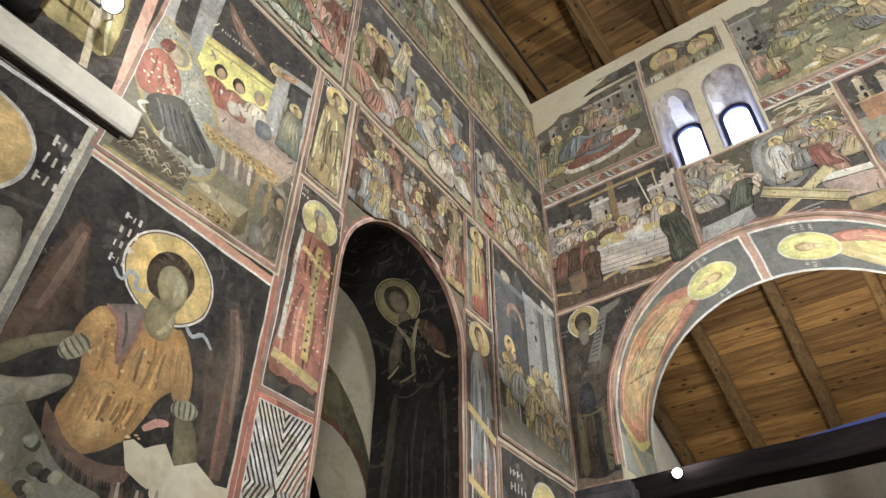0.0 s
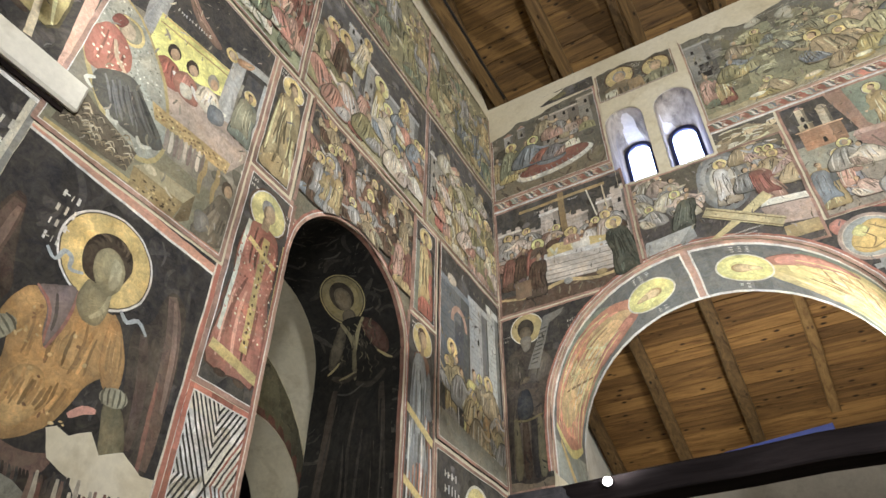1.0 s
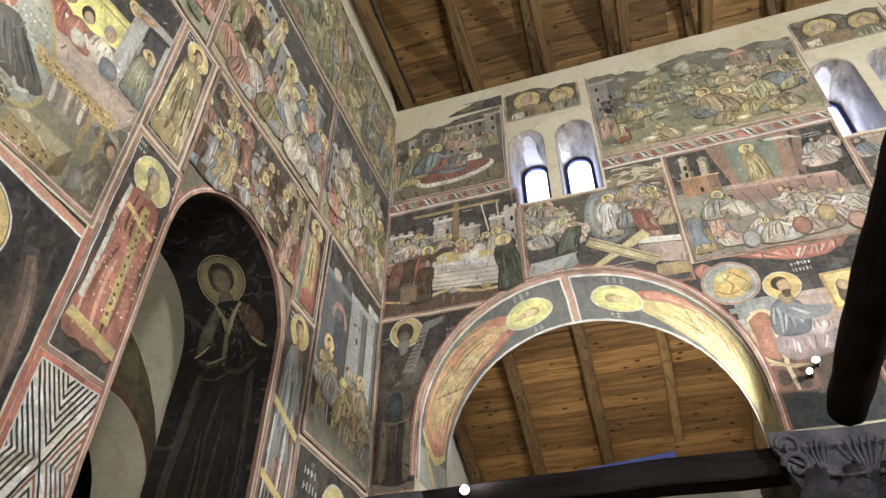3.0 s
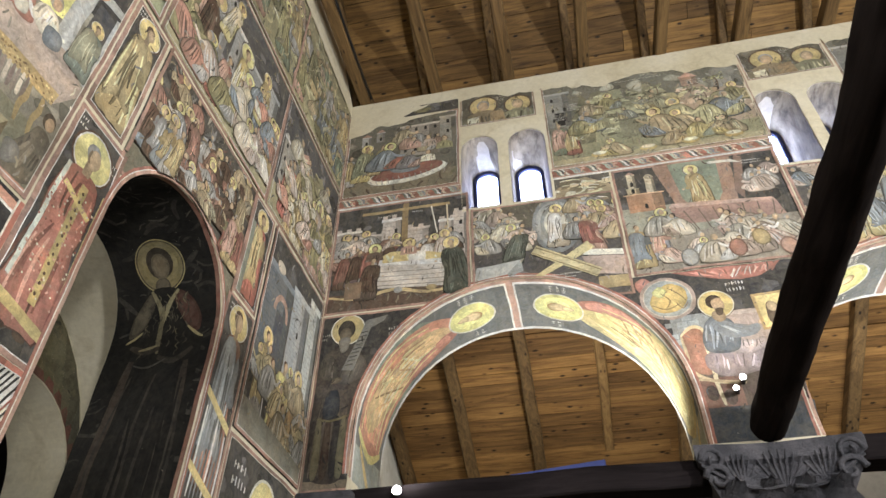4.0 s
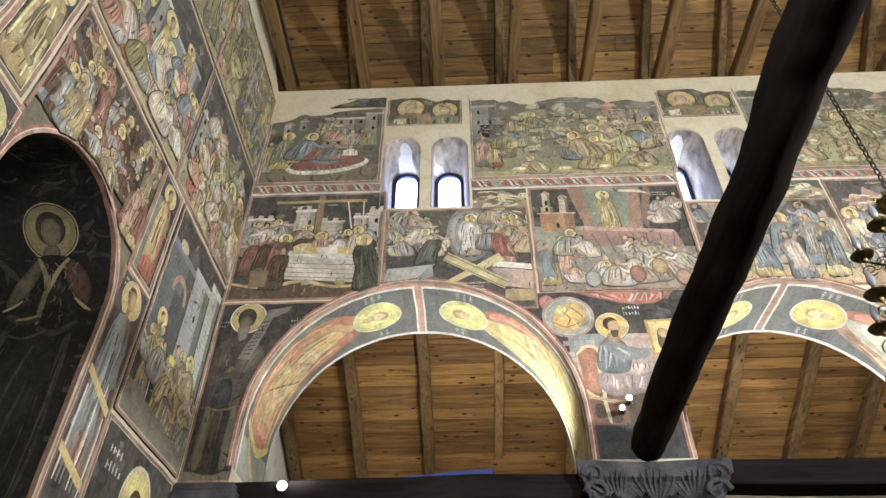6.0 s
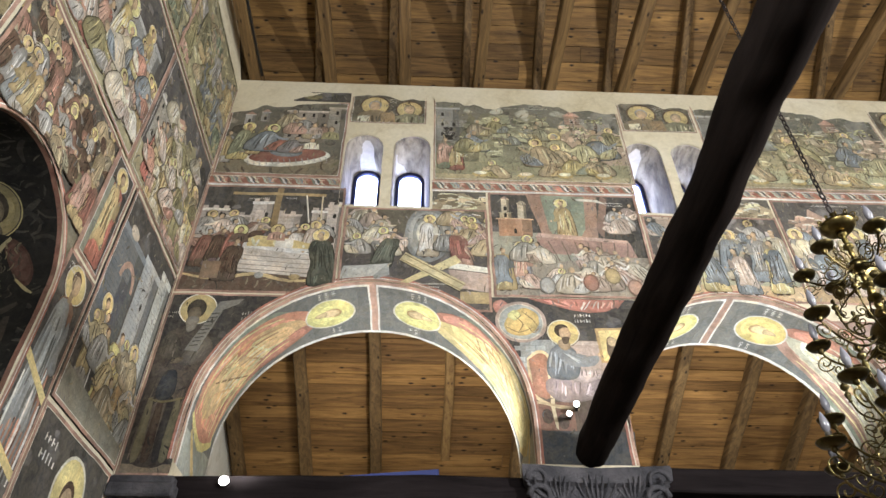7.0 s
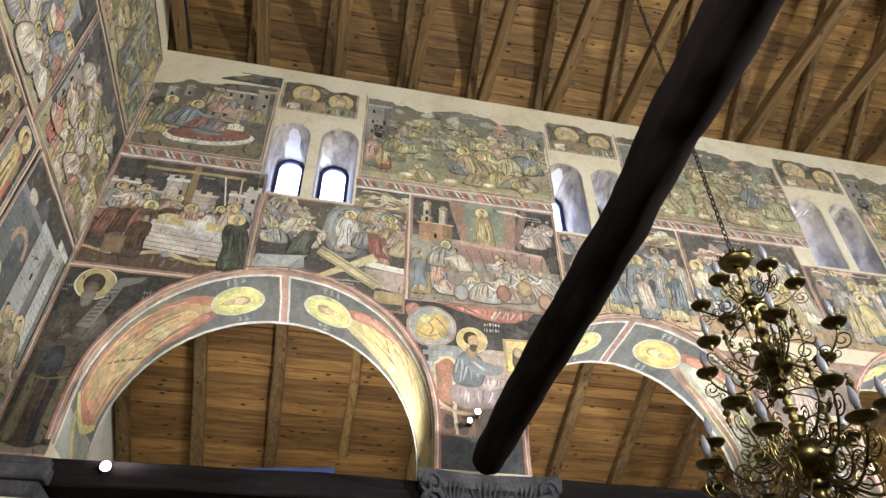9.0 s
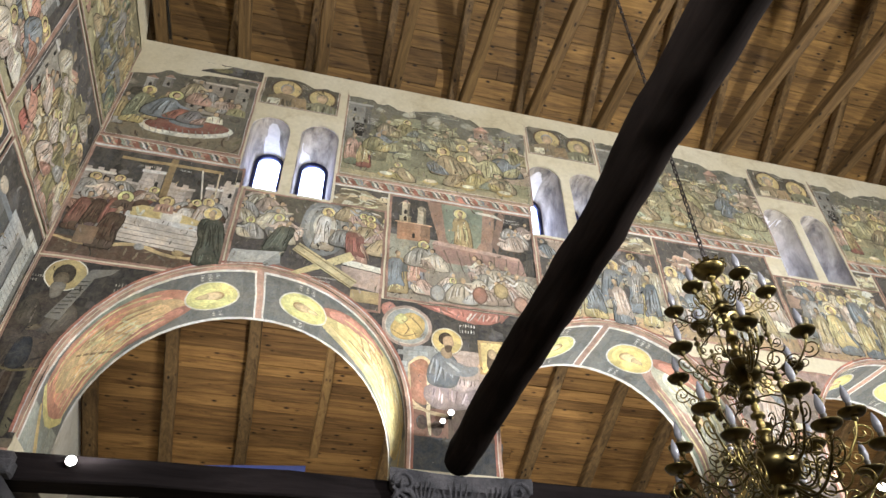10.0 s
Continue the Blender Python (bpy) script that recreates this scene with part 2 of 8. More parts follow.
# ---------------------------------------------------------------- plan (metres)
WX = -2.03          # face of the east wall
WY = 4.50           # face of the arcade wall
TH = 0.78           # thickness of the arcade wall
ET = 0.71           # thickness of the east wall
TOP = EYE + 6.20    # top of the arcade wall
EX = 12.0           # far end of the nave
SY = -0.90          # face of the opposite arcade wall
MID = (WY + SY) / 2
PITCH = math.tan(radians(37))
ARCHES = [(-0.40, EYE + 2.20, 1.255), (2.66, EYE + 2.30, 1.09), (5.66, EYE + 2.22, 1.17), (8.7, EYE + 2.2, 1.15)]
WINX = [-0.77, 2.06, 4.89, 7.72]
SPRING = EYE + 1.86


def clere(x0):
    """The two splayed embrasures of a clerestory window, at the wall's face."""
    return [(x0 + 0.175, EYE + 5.15, 0.188), (x0 + 0.655, EYE + 5.155, 0.185)]


def clere_back(x0):
    """The two lights themselves, narrower, deep in the embrasures."""
    return [(x0 + 0.18, EYE + 5.19, 0.152), (x0 + 0.637, EYE + 5.175, 0.156)]


outer = [(WX, 0.0), (ARCHES[0][0] - ARCHES[0][2], 0.0)]
for c, zc, r in ARCHES:
    outer += arch_loop(c, zc, r, SPRING)
outer += [(ARCHES[-1][0] + ARCHES[-1][2], 0.0)]
outer += [(EX, 0.0), (EX, TOP), (WX, TOP)]
lights = [arch_loop(c, z, r, EYE + 4.33, 14) for x0 in WINX for c, z, r in clere(x0)]
wall_north = pierced("wall_north", outer, lights, lambda u, v, d: (u, WY + d, v), TH, PLASTER)
tagged(wall_north, "nave arcade wall of plastered masonry, painted with frescoes", "wall")

BAY = (2.47, EYE + 2.18, 0.565)
eo = [(SY, 0.0)] + arch_loop(*BAY, 0.0) + [(WY, 0.0), (WY, TOP), (MID, TOP + (WY - MID) * PITCH), (SY, TOP)]
wall_east = pierced("wall_east", eo, [], lambda u, v, d: (WX - d, u, v), ET, PLASTER)
tagged(wall_east, "east gable wall of the nave, painted with frescoes", "wall")

# the opposite side, the far end and the floor close the nave
so = [(WX - 0.6, 0.0)]
for c, zc, r in ARCHES:
    so += arch_loop(c, zc, r, 0.0)
so += [(EX, 0.0), (EX, TOP), (WX - 0.6, TOP)]
tagged(pierced("wall_south", so, [], lambda u, v, d: (u, SY - d, v), TH, PLASTER), "opposite plastered arcade wall", "wall")
wo = [(-4.4, 0.0), (8.2, 0.0), (8.2, TOP), (WY, TOP), (MID, TOP + (WY - MID) * PITCH), (SY, TOP), (-4.4, TOP)]
tagged(pierced("wall_west", wo, [], lambda u, v, d: (EX + d, u, v), 0.5, PLASTER), "plastered end wall", "wall")
tagged(box("floor", -5.0, EX + 0.5, -4.4, 8.2, -0.2, 0.0, FLOORMAT), "worn stone floor", "floor", kind="structure")
# aisles
YA = 7.5
tagged(box("wall_aisle", -2.7, EX, YA, YA + 0.6, 0.0, EYE + 2.86, AISLEPLASTER), "grey plastered outer wall of the aisle", "wall", kind="structure")
tagged(box("wall_aisle_end", -2.74, -2.06, WY + TH + 0.003, YA, 0.0, EYE + 4.6, WHITEWASH), "whitewashed end wall of the aisle", "wall", kind="structure")
tagged(box("wall_aisle_south", -2.7, EX, -4.4, -3.9, 0.0, EYE + 4.2, WHITEWASH), "whitewashed outer wall of the far aisle", "wall", kind="structure")
tagged(box("ceiling_aisle_south", -2.7, EX, -3.9, SY - TH, EYE + 4.0, EYE + 4.2, BOARD), "boarded ceiling of the far aisle", "ceiling", kind="structure")
tagged(box("wall_aisle_south_end", -2.66, -2.06, -3.9, SY - TH - 0.003, 0.0, EYE + 4.0, WHITEWASH), "whitewashed end wall", "wall", kind="structure")


# ---------------------------------------------------------------- roofs
def boards(name, x0, x1, ya, za, yb, zb, width, thick, label, material=None):
    """Boards along x on a slope from (ya, za) to (yb, zb), in one mesh, each with its own length and small gaps."""
    bm = bmesh.new()
    run = Vector((0, yb - ya, zb - za))
    length = run.length
    d = run.normalized()
    nrm = Vector((0, -d.z, d.y)) if d.y > 0 else Vector((0, d.z, -d.y))
    s = 0.0
    while s < length:
        w = min(width * random.uniform(0.82, 1.12), length - s)
        if w < 0.03:
            break
        x = x0
        while x < x1 - 0.01:
            l = min(random.uniform(3.4, 5.6), x1 - x)
            lift = random.uniform(0, 0.008)
            a = Vector((0, ya, za)) + d * (s + 0.003) + nrm * lift
            b = Vector((0, ya, za)) + d * (s + w - 0.003) + nrm * (lift + random.uniform(-0.003, 0.003))
            vs = [bm.verts.new((xx, p.y + nrm.y * t, p.z + nrm.z * t)) for t in (0, thick) for xx, p in ((x + 0.002, a), (x + l - 0.002, a), (x + l - 0.002, b), (x + 0.002, b))]
            for f in ((0, 1, 2, 3), (7, 6, 5, 4), (0, 4, 5, 1), (1, 5, 6, 2), (2, 6, 7, 3), (3, 7, 4, 0)):
                bm.faces.new([vs[i] for i in f])
            x += l
        s += w
    bmesh.ops.recalc_face_normals(bm, faces=bm.faces)
    return tagged(part(name, bm, material or BOARD), label, "ceiling", kind="structure")


def beam(name, a, b, w, h, material, label="", category="beam", group="", bend=0.006, top=False):
    """A squared timber from a to b (centres), slightly uneven."""
    a, b = Vector(a), Vector(b)
    d = (b - a).normalized()
    s = Vector((d.y, -d.x, 0)).normalized()
    u = s.cross(d)
    bm = bmesh.new()
    n, rings, ch = 7, [], 0.012
    for i in range(n):
        c = a.lerp(b, i / (n - 1)) + s * random.uniform(-bend, bend) + u * random.uniform(-bend, bend)
        hw, hh = w / 2 * random.uniform(0.95, 1.05), h / 2 * random.uniform(0.96, 1.04)
        prof = [(-hw + ch, -hh), (hw - ch, -hh), (hw, -hh + ch), (hw, hh - ch), (hw - ch, hh), (-hw + ch, hh), (-hw, hh - ch), (-hw, -hh + ch)]
        rings.append([bm.verts.new(c + s * p + u * q) for p, q in prof])
    for r0, r1 in zip(rings, rings[1:]):
        for k in range(8):
            bm.faces.new((r0[k], r0[(k + 1) % 8], r1[(k + 1) % 8], r1[k]))
    bm.faces.new(rings[0])
    bm.faces.new(rings[-1][::-1])
    bmesh.ops.recalc_face_normals(bm, faces=bm.faces)
    ob = part(name, bm, material)
    return tagged(ob, label, category, group)


RIDGE = TOP + (WY - MID) * PITCH
boards("ceiling", WX - 0.3, EX + 0.1, WY + 0.6, TOP - 0.6 * PITCH + 0.36, MID, RIDGE + 0.36, 0.21, 0.03, "sloping roof of knotty brown pine boards", ROOFBOARD)
boards("ceiling_south", WX - 0.3, EX + 0.1, SY - 0.6, TOP - 0.6 * PITCH + 0.36, MID, RIDGE + 0.36, 0.21, 0.03, "opposite roof slope of brown pine boards", ROOFBOARD)
JX = [-1.88 + 0.822 * i for i in range(17)]
for x in JX:
    x += random.uniform(-0.015, 0.015)
    beam("ceiling_joist", (x, SY - 0.2, TOP + 0.075), (x, WY + 0.25, TOP + 0.075), random.uniform(0.11, 0.14), 0.15, JOIST,
         "brown squared timber joist spanning the nave", "joist", "roof joists")
    for ya, sgn in ((WY + 0.2, -1), (SY - 0.2, 1)):
        beam("rafter", (x - 0.14, ya, TOP + 0.23 - 0.2 * PITCH), (x - 0.14, MID, RIDGE + 0.23), 0.09, 0.12, JOIST,
             "brown pine rafter under the roof boards", "rafter", "roof rafters")
tagged(beam("ridge_beam", (WX - 0.2, MID, RIDGE + 0.08), (EX, MID, RIDGE + 0.08), 0.14, 0.16, JOIST), "brown ridge timber under the roof", "beam")

# lean-to roof of the aisle
AS = -0.466
ya0, za0 = WY + TH, EYE + 3.90
boards("ceiling_aisle", -2.6, EX, YA + 0.2, za0 + AS * (YA + 0.2 - ya0) + 0.06, ya0, za0 + 0.06, 0.155, 0.03, "lean-to aisle roof of knotty yellow pine boards")
for x in (-1.95, -1.21, -0.44, 0.33, 1.12, 1.9, 2.74, 3.5, 4.2, 4.95, 5.7, 6.45, 7.2, 7.95, 8.7, 9.5):
    # one rafter is paler, thinner and shorter than the rest
    pale_wood = x == 0.33
    ye = 7.12 if pale_wood else YA + 0.15
    beam("aisle_rafter", (x, ya0, za0), (x, ye, za0 + AS * (ye - ya0)), 0.095 if pale_wood else 0.12, 0.12, PALEJOIST if pale_wood else JOIST,
         "brown pine rafter of the aisle roof", "rafter", "aisle rafters")

# unseen backing above the boards, added to block sky light in their gaps
def shell(name, ya, za, yb, zb, x0, x1, label):
    bm = bmesh.new()
    vs = [bm.verts.new((x, y, z + t)) for t in (0.07, 0.19) for x, y, z in ((x0, ya, za), (x1, ya, za), (x1, yb, zb), (x0, yb, zb))]
    for f in ((3, 2, 1, 0), (4, 5, 6, 7), (0, 1, 5, 4), (1, 2, 6, 5), (2, 3, 7, 6), (3, 0, 4, 7)):
        bm.faces.new([vs[i] for i in f])
    tagged(part(name, bm, ROOFBOARD), label, "roof", kind="structure")


shell("roof_north", WY + 0.9, TOP - 0.9 * PITCH + 0.36, MID, RIDGE + 0.36, WX - 0.7, EX + 0.6, "dark outer shell of the nave roof")
shell("roof_south", SY - 0.9, TOP - 0.9 * PITCH + 0.36, MID, RIDGE + 0.36, WX - 0.7, EX + 0.6, "dark outer shell of the opposite nave roof")
shell("roof_aisle", YA + 0.7, za0 + AS * (YA + 0.7 - ya0) + 0.06, ya0, za0 + 0.06, -2.7, EX, "dark outer shell of the aisle roof")

# ---------------------------------------------------------------- tie beams
def log(name, pts, radii, material, label):
    bm = bmesh.new()
    fine, rad = [], []
    for i in range(len(pts) - 1):
        for k in range(16):
            f = k / 16
            fine.append(Vector(pts[i]).lerp(Vector(pts[i + 1]), f))
            rad.append(radii[i] * (1 - f) + radii[i + 1] * f)
    fine.append(Vector(pts[-1]))
    rad.append(radii[-1])
    tube(bm, fine, rad, 20)
    for v in bm.verts:
        v.co += 0.016 * noise.noise_vector(v.co * 2.3) + 0.009 * noise.noise_vector(Vector((v.co.x * 11, v.co.y * 5, v.co.z * 11))) + 0.005 * noise.noise_vector(Vector((v.co.x * 34, v.co.y * 9, v.co.z * 34)))
    return tagged(part(name, bm, material, smooth=True), label, "beam")


log("tie_beam", [(1.245, 4.72, EYE + 1.955), (1.243, 4.3, EYE + 1.99), (1.237, 3.1, EYE + 2.02), (1.23, 2.06, EYE + 2.01), (1.206, 1.43, EYE + 2.02), (1.188, 0.85, EYE + 2.02), (1.18, 0.1, EYE + 2.0), (1.17, SY - 0.1, EYE + 1.99)],
    [0.108, 0.121, 0.12, 0.117, 0.112, 0.116, 0.135, 0.14], DARKWOOD, "crooked black oak tie beam crossing the nave")
TIEZ = (EYE + 1.69, EYE + 1.865)
for (c, zc, r) in ARCHES:
    la, lb = (0.09, 0.06) if c < 0 else (-0.02, 0.0)
    beam("arcade_tie_beam", (c - r - 0.12, WY + 0.14, sum(TIEZ) / 2 - la), (c + r + 0.12, WY + 0.14, sum(TIEZ) / 2 - lb), 0.24, TIEZ[1] - TIEZ[0], DARKWOODX,
         "black weathered timber tie between the capitals", "beam", "arcade ties", 0.01)
# strip on the tie beam whose blue colour stands in for daylight
bm = bmesh.new()
box_bm(bm, -0.70, 0.17, WY + 0.20, WY + 0.235, TIEZ[1] - 0.09, EYE + 1.905, 0.004, Matrix.Translation((0, 0, 0)))
for v in bm.verts:
    v.co.z += 0.028 * (v.co.x + 0.3)
    if v.co.z > EYE + 1.84:
        v.co.z -= 0.05 * (0.17 - v.co.x) / 0.87
tagged(part("blue_board", bm, DAYLIGHTBLUE), "thin blue painted board standing along the tie beam", "board")


# ---------------------------------------------------------------- clerestory windows
def clerestory(x0, n):
    """Two round-headed lights deep in the wall, with frames, panes and bare plaster round them."""
    top = tagged(new("window_%d" % n), "pair of narrow round-headed clerestory lights with dark blue frames in sooty plaster reveals", "window", kind="structure")
    back = WY + 0.50
    for (c, zc, r), (cb, zb, rb) in zip(clere(x0), clere_back(x0)):
        z0 = EYE + 4.33
        # sooty lining of the embrasure, uneven hand-laid plaster that narrows towards the light
        bm = bmesh.new()
        rings = []
        for j in range(9):
            f = j / 8
            g = min(1.0, f * TH / 0.50)
            loop = arch_loop(c + (cb - c) * g, zc + (zb - zc) * g, (r - 0.003) + (rb - r + 0.003) * g, z0 + 0.003 + 0.02 * g, 14)
            w = 0.012 * min(1.0, 4 * f) * (g < 0.99)
            rings.append([bm.verts.new(Vector((u, WY + 0.004 + f * (TH - 0.014), v)) + w * noise.noise_vector(Vector((u * 7, f * 4, v * 7)))) for u, v in loop])
        for p, q in zip(rings, rings[1:]):
            for k in range(len(p)):
                m = (k + 1) % len(p)
                bm.faces.new((p[k], p[m], q[m], q[k]))
        part("reveal", bm, REVEAL, top, "grey sooty plaster reveal", smooth=True)
        c, zc, r = cb, zb, rb
        z0 += 0.02
        # frame: a band that follows the head
        bm = bmesh.new()
        o, i = arch_loop(c, zc, r - 0.004, z0 + 0.004, 14), arch_loop(c, zc - 0.008, r - 0.040, z0 + 0.03, 14)
        rings = [[bm.verts.new((u, y, v)) for u, v in l] for l, y in ((o, back), (i, back), (i, back + 0.05), (o, back + 0.05))]
        for p, q in zip(rings, rings[1:] + rings[:1]):
            for k in range(len(o)):
                m = (k + 1) % len(o)
                bm.faces.new((p[k], p[m], q[m], q[k]))
        part("window_frame", bm, FRAMEBLUE, top, "dark blue painted window frame")
        bm = bmesh.new()
        f = bm.faces.new([bm.verts.new((u, back + 0.03, v)) for u, v in i])
        out = bmesh.ops.extrude_face_region(bm, geom=[f])
        for v in out["geom"]:
            if isinstance(v, bmesh.types.BMVert):
                v.co.y += 0.006
        part("pane", bm, DAYGLOW, top, "frosted pane glowing with daylight")
    return top


for n, x0 in enumerate(WINX):
    clerestory(x0, n + 1)

# ---------------------------------------------------------------- capitals and columns
def capital(x, w0, label):
    """A carved marble basket capital on its column: slab, corner volutes, acanthus leaves, shaft."""
    top = tagged(new("column"), label, "column", "arcade columns")
    top.location = (x, WY + TH / 2, 0)
    zt = EYE + 1.838
    hd = 0.50
    bm = bmesh.new()
    # abacus with scooped sides
    n = 9
    def ring(hw, hdp, z, scoop):
        pts = []
        for sx, sy, ex, ey in ((-1, -1, 1, -1), (1, -1, 1, 1), (1, 1, -1, 1), (-1, 1, -1, -1)):
            for k in range(n):
                f = k / n
                px, py = sx + (ex - sx) * f, sy + (ey - sy) * f
                s = 1 - scoop * math.sin(math.pi * f)
                if sx == ex:
                    px *= s
                else:
                    py *= s
                wob = 0.012 * noise.noise(Vector((px * 3, py * 3, z * 9 + x)))
                pts.append(bm.verts.new((px * (hw + wob), py * (hdp + wob), z)))
        return pts
    prof = [(w0, hd, zt, 0.10), (w0 + 0.006, hd + 0.006, zt - 0.03, 0.10), (w0, hd, zt - 0.105, 0.12), (w0 - 0.03, hd - 0.03, zt - 0.125, 0.14),
            (w0 - 0.05, hd - 0.05, zt - 0.2, 0.12), (w0 - 0.12, hd - 0.12, zt - 0.33, 0.06), (w0 - 0.18, hd - 0.18, zt - 0.45, 0.0), (w0 - 0.2, hd - 0.2, zt - 0.56, -0.06)]
    rings = [ring(*p) for p in prof]
    for a, b in zip(rings, rings[1:]):
        for k in range(len(a)):
            m = (k + 1) % len(a)
            bm.faces.new((a[k], b[k], b[m], a[m]))
    bm.faces.new(rings[0])
    part("capital", bm, STONE, top, "carved grey marble capital", smooth=False)
    # volutes and leaves on the front and the sides
    for sx in (-1, 1):
        for sy in (-1, 1):
            bm = bmesh.new()
            c = Vector((sx * (w0 - 0.12), sy * (hd - 0.02), zt - 0.21))
            pts = [c + Vector((sx * (0.085 - 0.011 * k / 2) * math.cos(k * 0.62), -0.004 * k * sy, (0.085 - 0.0055 * k) * math.sin(k * 0.62))) for k in range(15)]
            tube(bm, pts, [0.022 - 0.0008 * k for k in range(15)], 6)
            part("volute", bm, STONE, top, smooth=True)
    for k, px in enumerate((-0.6, -0.2, 0.2, 0.6)):
        for sy in (-1, 1):
            bm = bmesh.new()
            rows = []
            for j in range(7):
                f = j / 6
                wd = 0.10 * math.sin(math.pi * (0.25 + 0.72 * f)) * (1 if j < 6 else 0.5)
                y = sy * (hd - 0.20 + 0.17 * f + (0.05 if j > 4 else 0))
                z = zt - 0.56 + 0.36 * f - (0.05 if j == 6 else 0)
                rows.append([bm.verts.new((px * w0 + wd * u * (1 + 0.25 * ((j + abs(i)) % 2)), y + sy * 0.03 * (1 - u * u), z + 0.012 * ((i + j) % 2))) for i, u in enumerate((-1, -0.5, 0, 0.5, 1))])
            for a, b in zip(rows, rows[1:]):
                for i in range(4):
                    bm.faces.new((a[i], a[i + 1], b[i + 1], b[i]))
            out = bmesh.ops.solidify(bm, geom=bm.faces[:], thickness=0.025)
            part("acanthus_leaf", bm, STONE, top)
    for sx in (-1, 1):
        bm = bmesh.new()
        tube(bm, [(sx * w0 * (0.95 - 0.9 * t), -(hd - 0.015 - 0.05 * math.sin(math.pi * t)), zt - 0.13 - 0.17 * math.sin(math.pi * t * 0.55)) for t in (0, 0.2, 0.4, 0.6, 0.8, 1.0)], 0.012, 5)
        part("carved_rib", bm, STONE, top)
    # low carving on the two long faces: a middle palm, side sprays and rolled corners
    def face(fx, z, sy):
        edge = hd if z > zt - 0.12 else hd - 0.03 - (zt - 0.12 - z) * 0.36
        return Vector((fx * w0, sy * (edge * (1 - 0.11 * math.sin(math.pi * (fx + 1) / 2)) + 0.004), z))
    for sy in (-1, 1):
        for cx, cz, reach, n, spread in ((0.0, zt - 0.30, 0.27, 11, 2.4), (-0.5, zt - 0.26, 0.20, 7, 1.6), (0.5, zt - 0.26, 0.20, 7, 1.6)):
            bm = bmesh.new()
            for k in range(n):
                a = math.pi / 2 + spread * (k / (n - 1) - 0.5)
                pts = [face(cx + q * reach * math.cos(a + 0.3 * q * math.cos(a)) / w0, cz + q * reach * math.sin(a) * 0.95, sy) for q in (0.1, 0.35, 0.6, 0.8, 1.0)]
                tube(bm, pts, [0.003, 0.006, 0.009, 0.008, 0.004], 5)
            for v in bm.verts:
                v.co += 0.007 * noise.noise_vector(v.co * 9)
            part("carved_palm", bm, STONE, top, smooth=True)
        for sx in (-1, 1):
            bm = bmesh.new()
            pts = [face(sx * (0.80 + (0.16 - 0.011 * k) * math.cos(k * 0.6)), zt - 0.105 + (0.085 - 0.0055 * k) * math.sin(k * 0.6), sy) + Vector((0, sy * 0.002 * k, 0)) for k in range(14)]
            tube(bm, pts, [0.017 - 0.0006 * k for k in range(14)], 6)
            part("carved_roll", bm, STONE, top, smooth=True)
    bm = bmesh.new()
    lathe(bm, [(0.0, 0.0), (0.36, 0.0), (0.36, 0.12), (0.30, 0.2), (0.27, 0.24), (0.25, zt - 0.66), (0.28, zt - 0.62), (0.28, zt - 0.55), (0.0, zt - 0.55)], n=24)
    part("shaft", bm, STONE, top, "plain marble column shaft", smooth=True)
    return top


for a, b in zip(ARCHES, ARCHES[1:]):
    x0, x1 = a[0] + a[2], b[0] - b[2]
    capital((x0 + x1) / 2 + 0.02, max(0.46, (x1 - x0) / 2 + 0.15), "grey marble column with a carved acanthus capital under the arches")
    # the wall stands on the capital: the pier below the springing is taken away by the column's own width
# impost of the half pier at the corner
imp = tagged(new("impost"), "grey moulded stone impost of the corner pier, chipped", "impost")
xi = ARCHES[0][0] - ARCHES[0][2]
for k, (o, z0, z1) in enumerate(((0.055, EYE + 1.69, EYE + 1.745), (0.075, EYE + 1.60, EYE + 1.692), (0.03, EYE + 1.5, EYE + 1.602))):
    bm = bmesh.new()
    box_bm(bm, WX + 0.004, xi + o, WY - o, WY + TH + o, z0, z1, 0.012)
    for v in bm.verts:
        v.co += 0.008 * noise.noise_vector(v.co * 7)
    part("moulding", bm, STONE, imp)

# ---------------------------------------------------------------- the vaulted bay behind the east arch
VB = (2.62, EYE + 1.53, 1.27)
bm = bmesh.new()
prev = None
for k in range(25):
    t = math.pi * k / 24
    row = [bm.verts.new((x, VB[0] - r * math.cos(t), VB[1] + r * math.sin(t))) for r, x in ((VB[2], WX - ET), (VB[2], -3.4), (VB[2] + 0.25, -3.4), (VB[2] + 0.25, WX - ET))]
    if prev:
        for i in range(4):
            bm.faces.new((prev[i], prev[(i + 1) % 4], row[(i + 1) % 4], row[i]))
    prev = row
tagged(part("vault", bm, PLASTER), "plain cream plaster barrel vault of the small bay", "vault", kind="structure")
for nm, y0, y1 in (("wall_bay_a", VB[0] - VB[2] - 0.25, VB[0] - VB[2]), ("wall_bay_b", VB[0] + VB[2], VB[0] + VB[2] + 0.25)):
    tagged(box(nm, -3.4, WX - ET - 0.003, y0, y1, 0, VB[1], PLASTER), "plastered side wall of the small bay", "wall", kind="structure")
bo = [(1.1, 0.0)] + arch_loop(3.20, EYE + 1.57, 0.60, 0.0) + [(4.15, 0.0), (4.15, EYE + 3.1), (1.1, EYE + 3.1)]
tagged(pierced("wall_bay_back", bo, [], lambda u, v, d: (-3.403 - d, u, v), 0.45, PLASTER), "painted back wall of the small bay with a round arch", "wall", kind="structure")
tagged(box("wall_apse", -4.75, -4.6, 0.6, 4.6, 0.0, EYE + 3.2, APSE), "sooty end wall beyond the small arch", "wall", kind="structure")
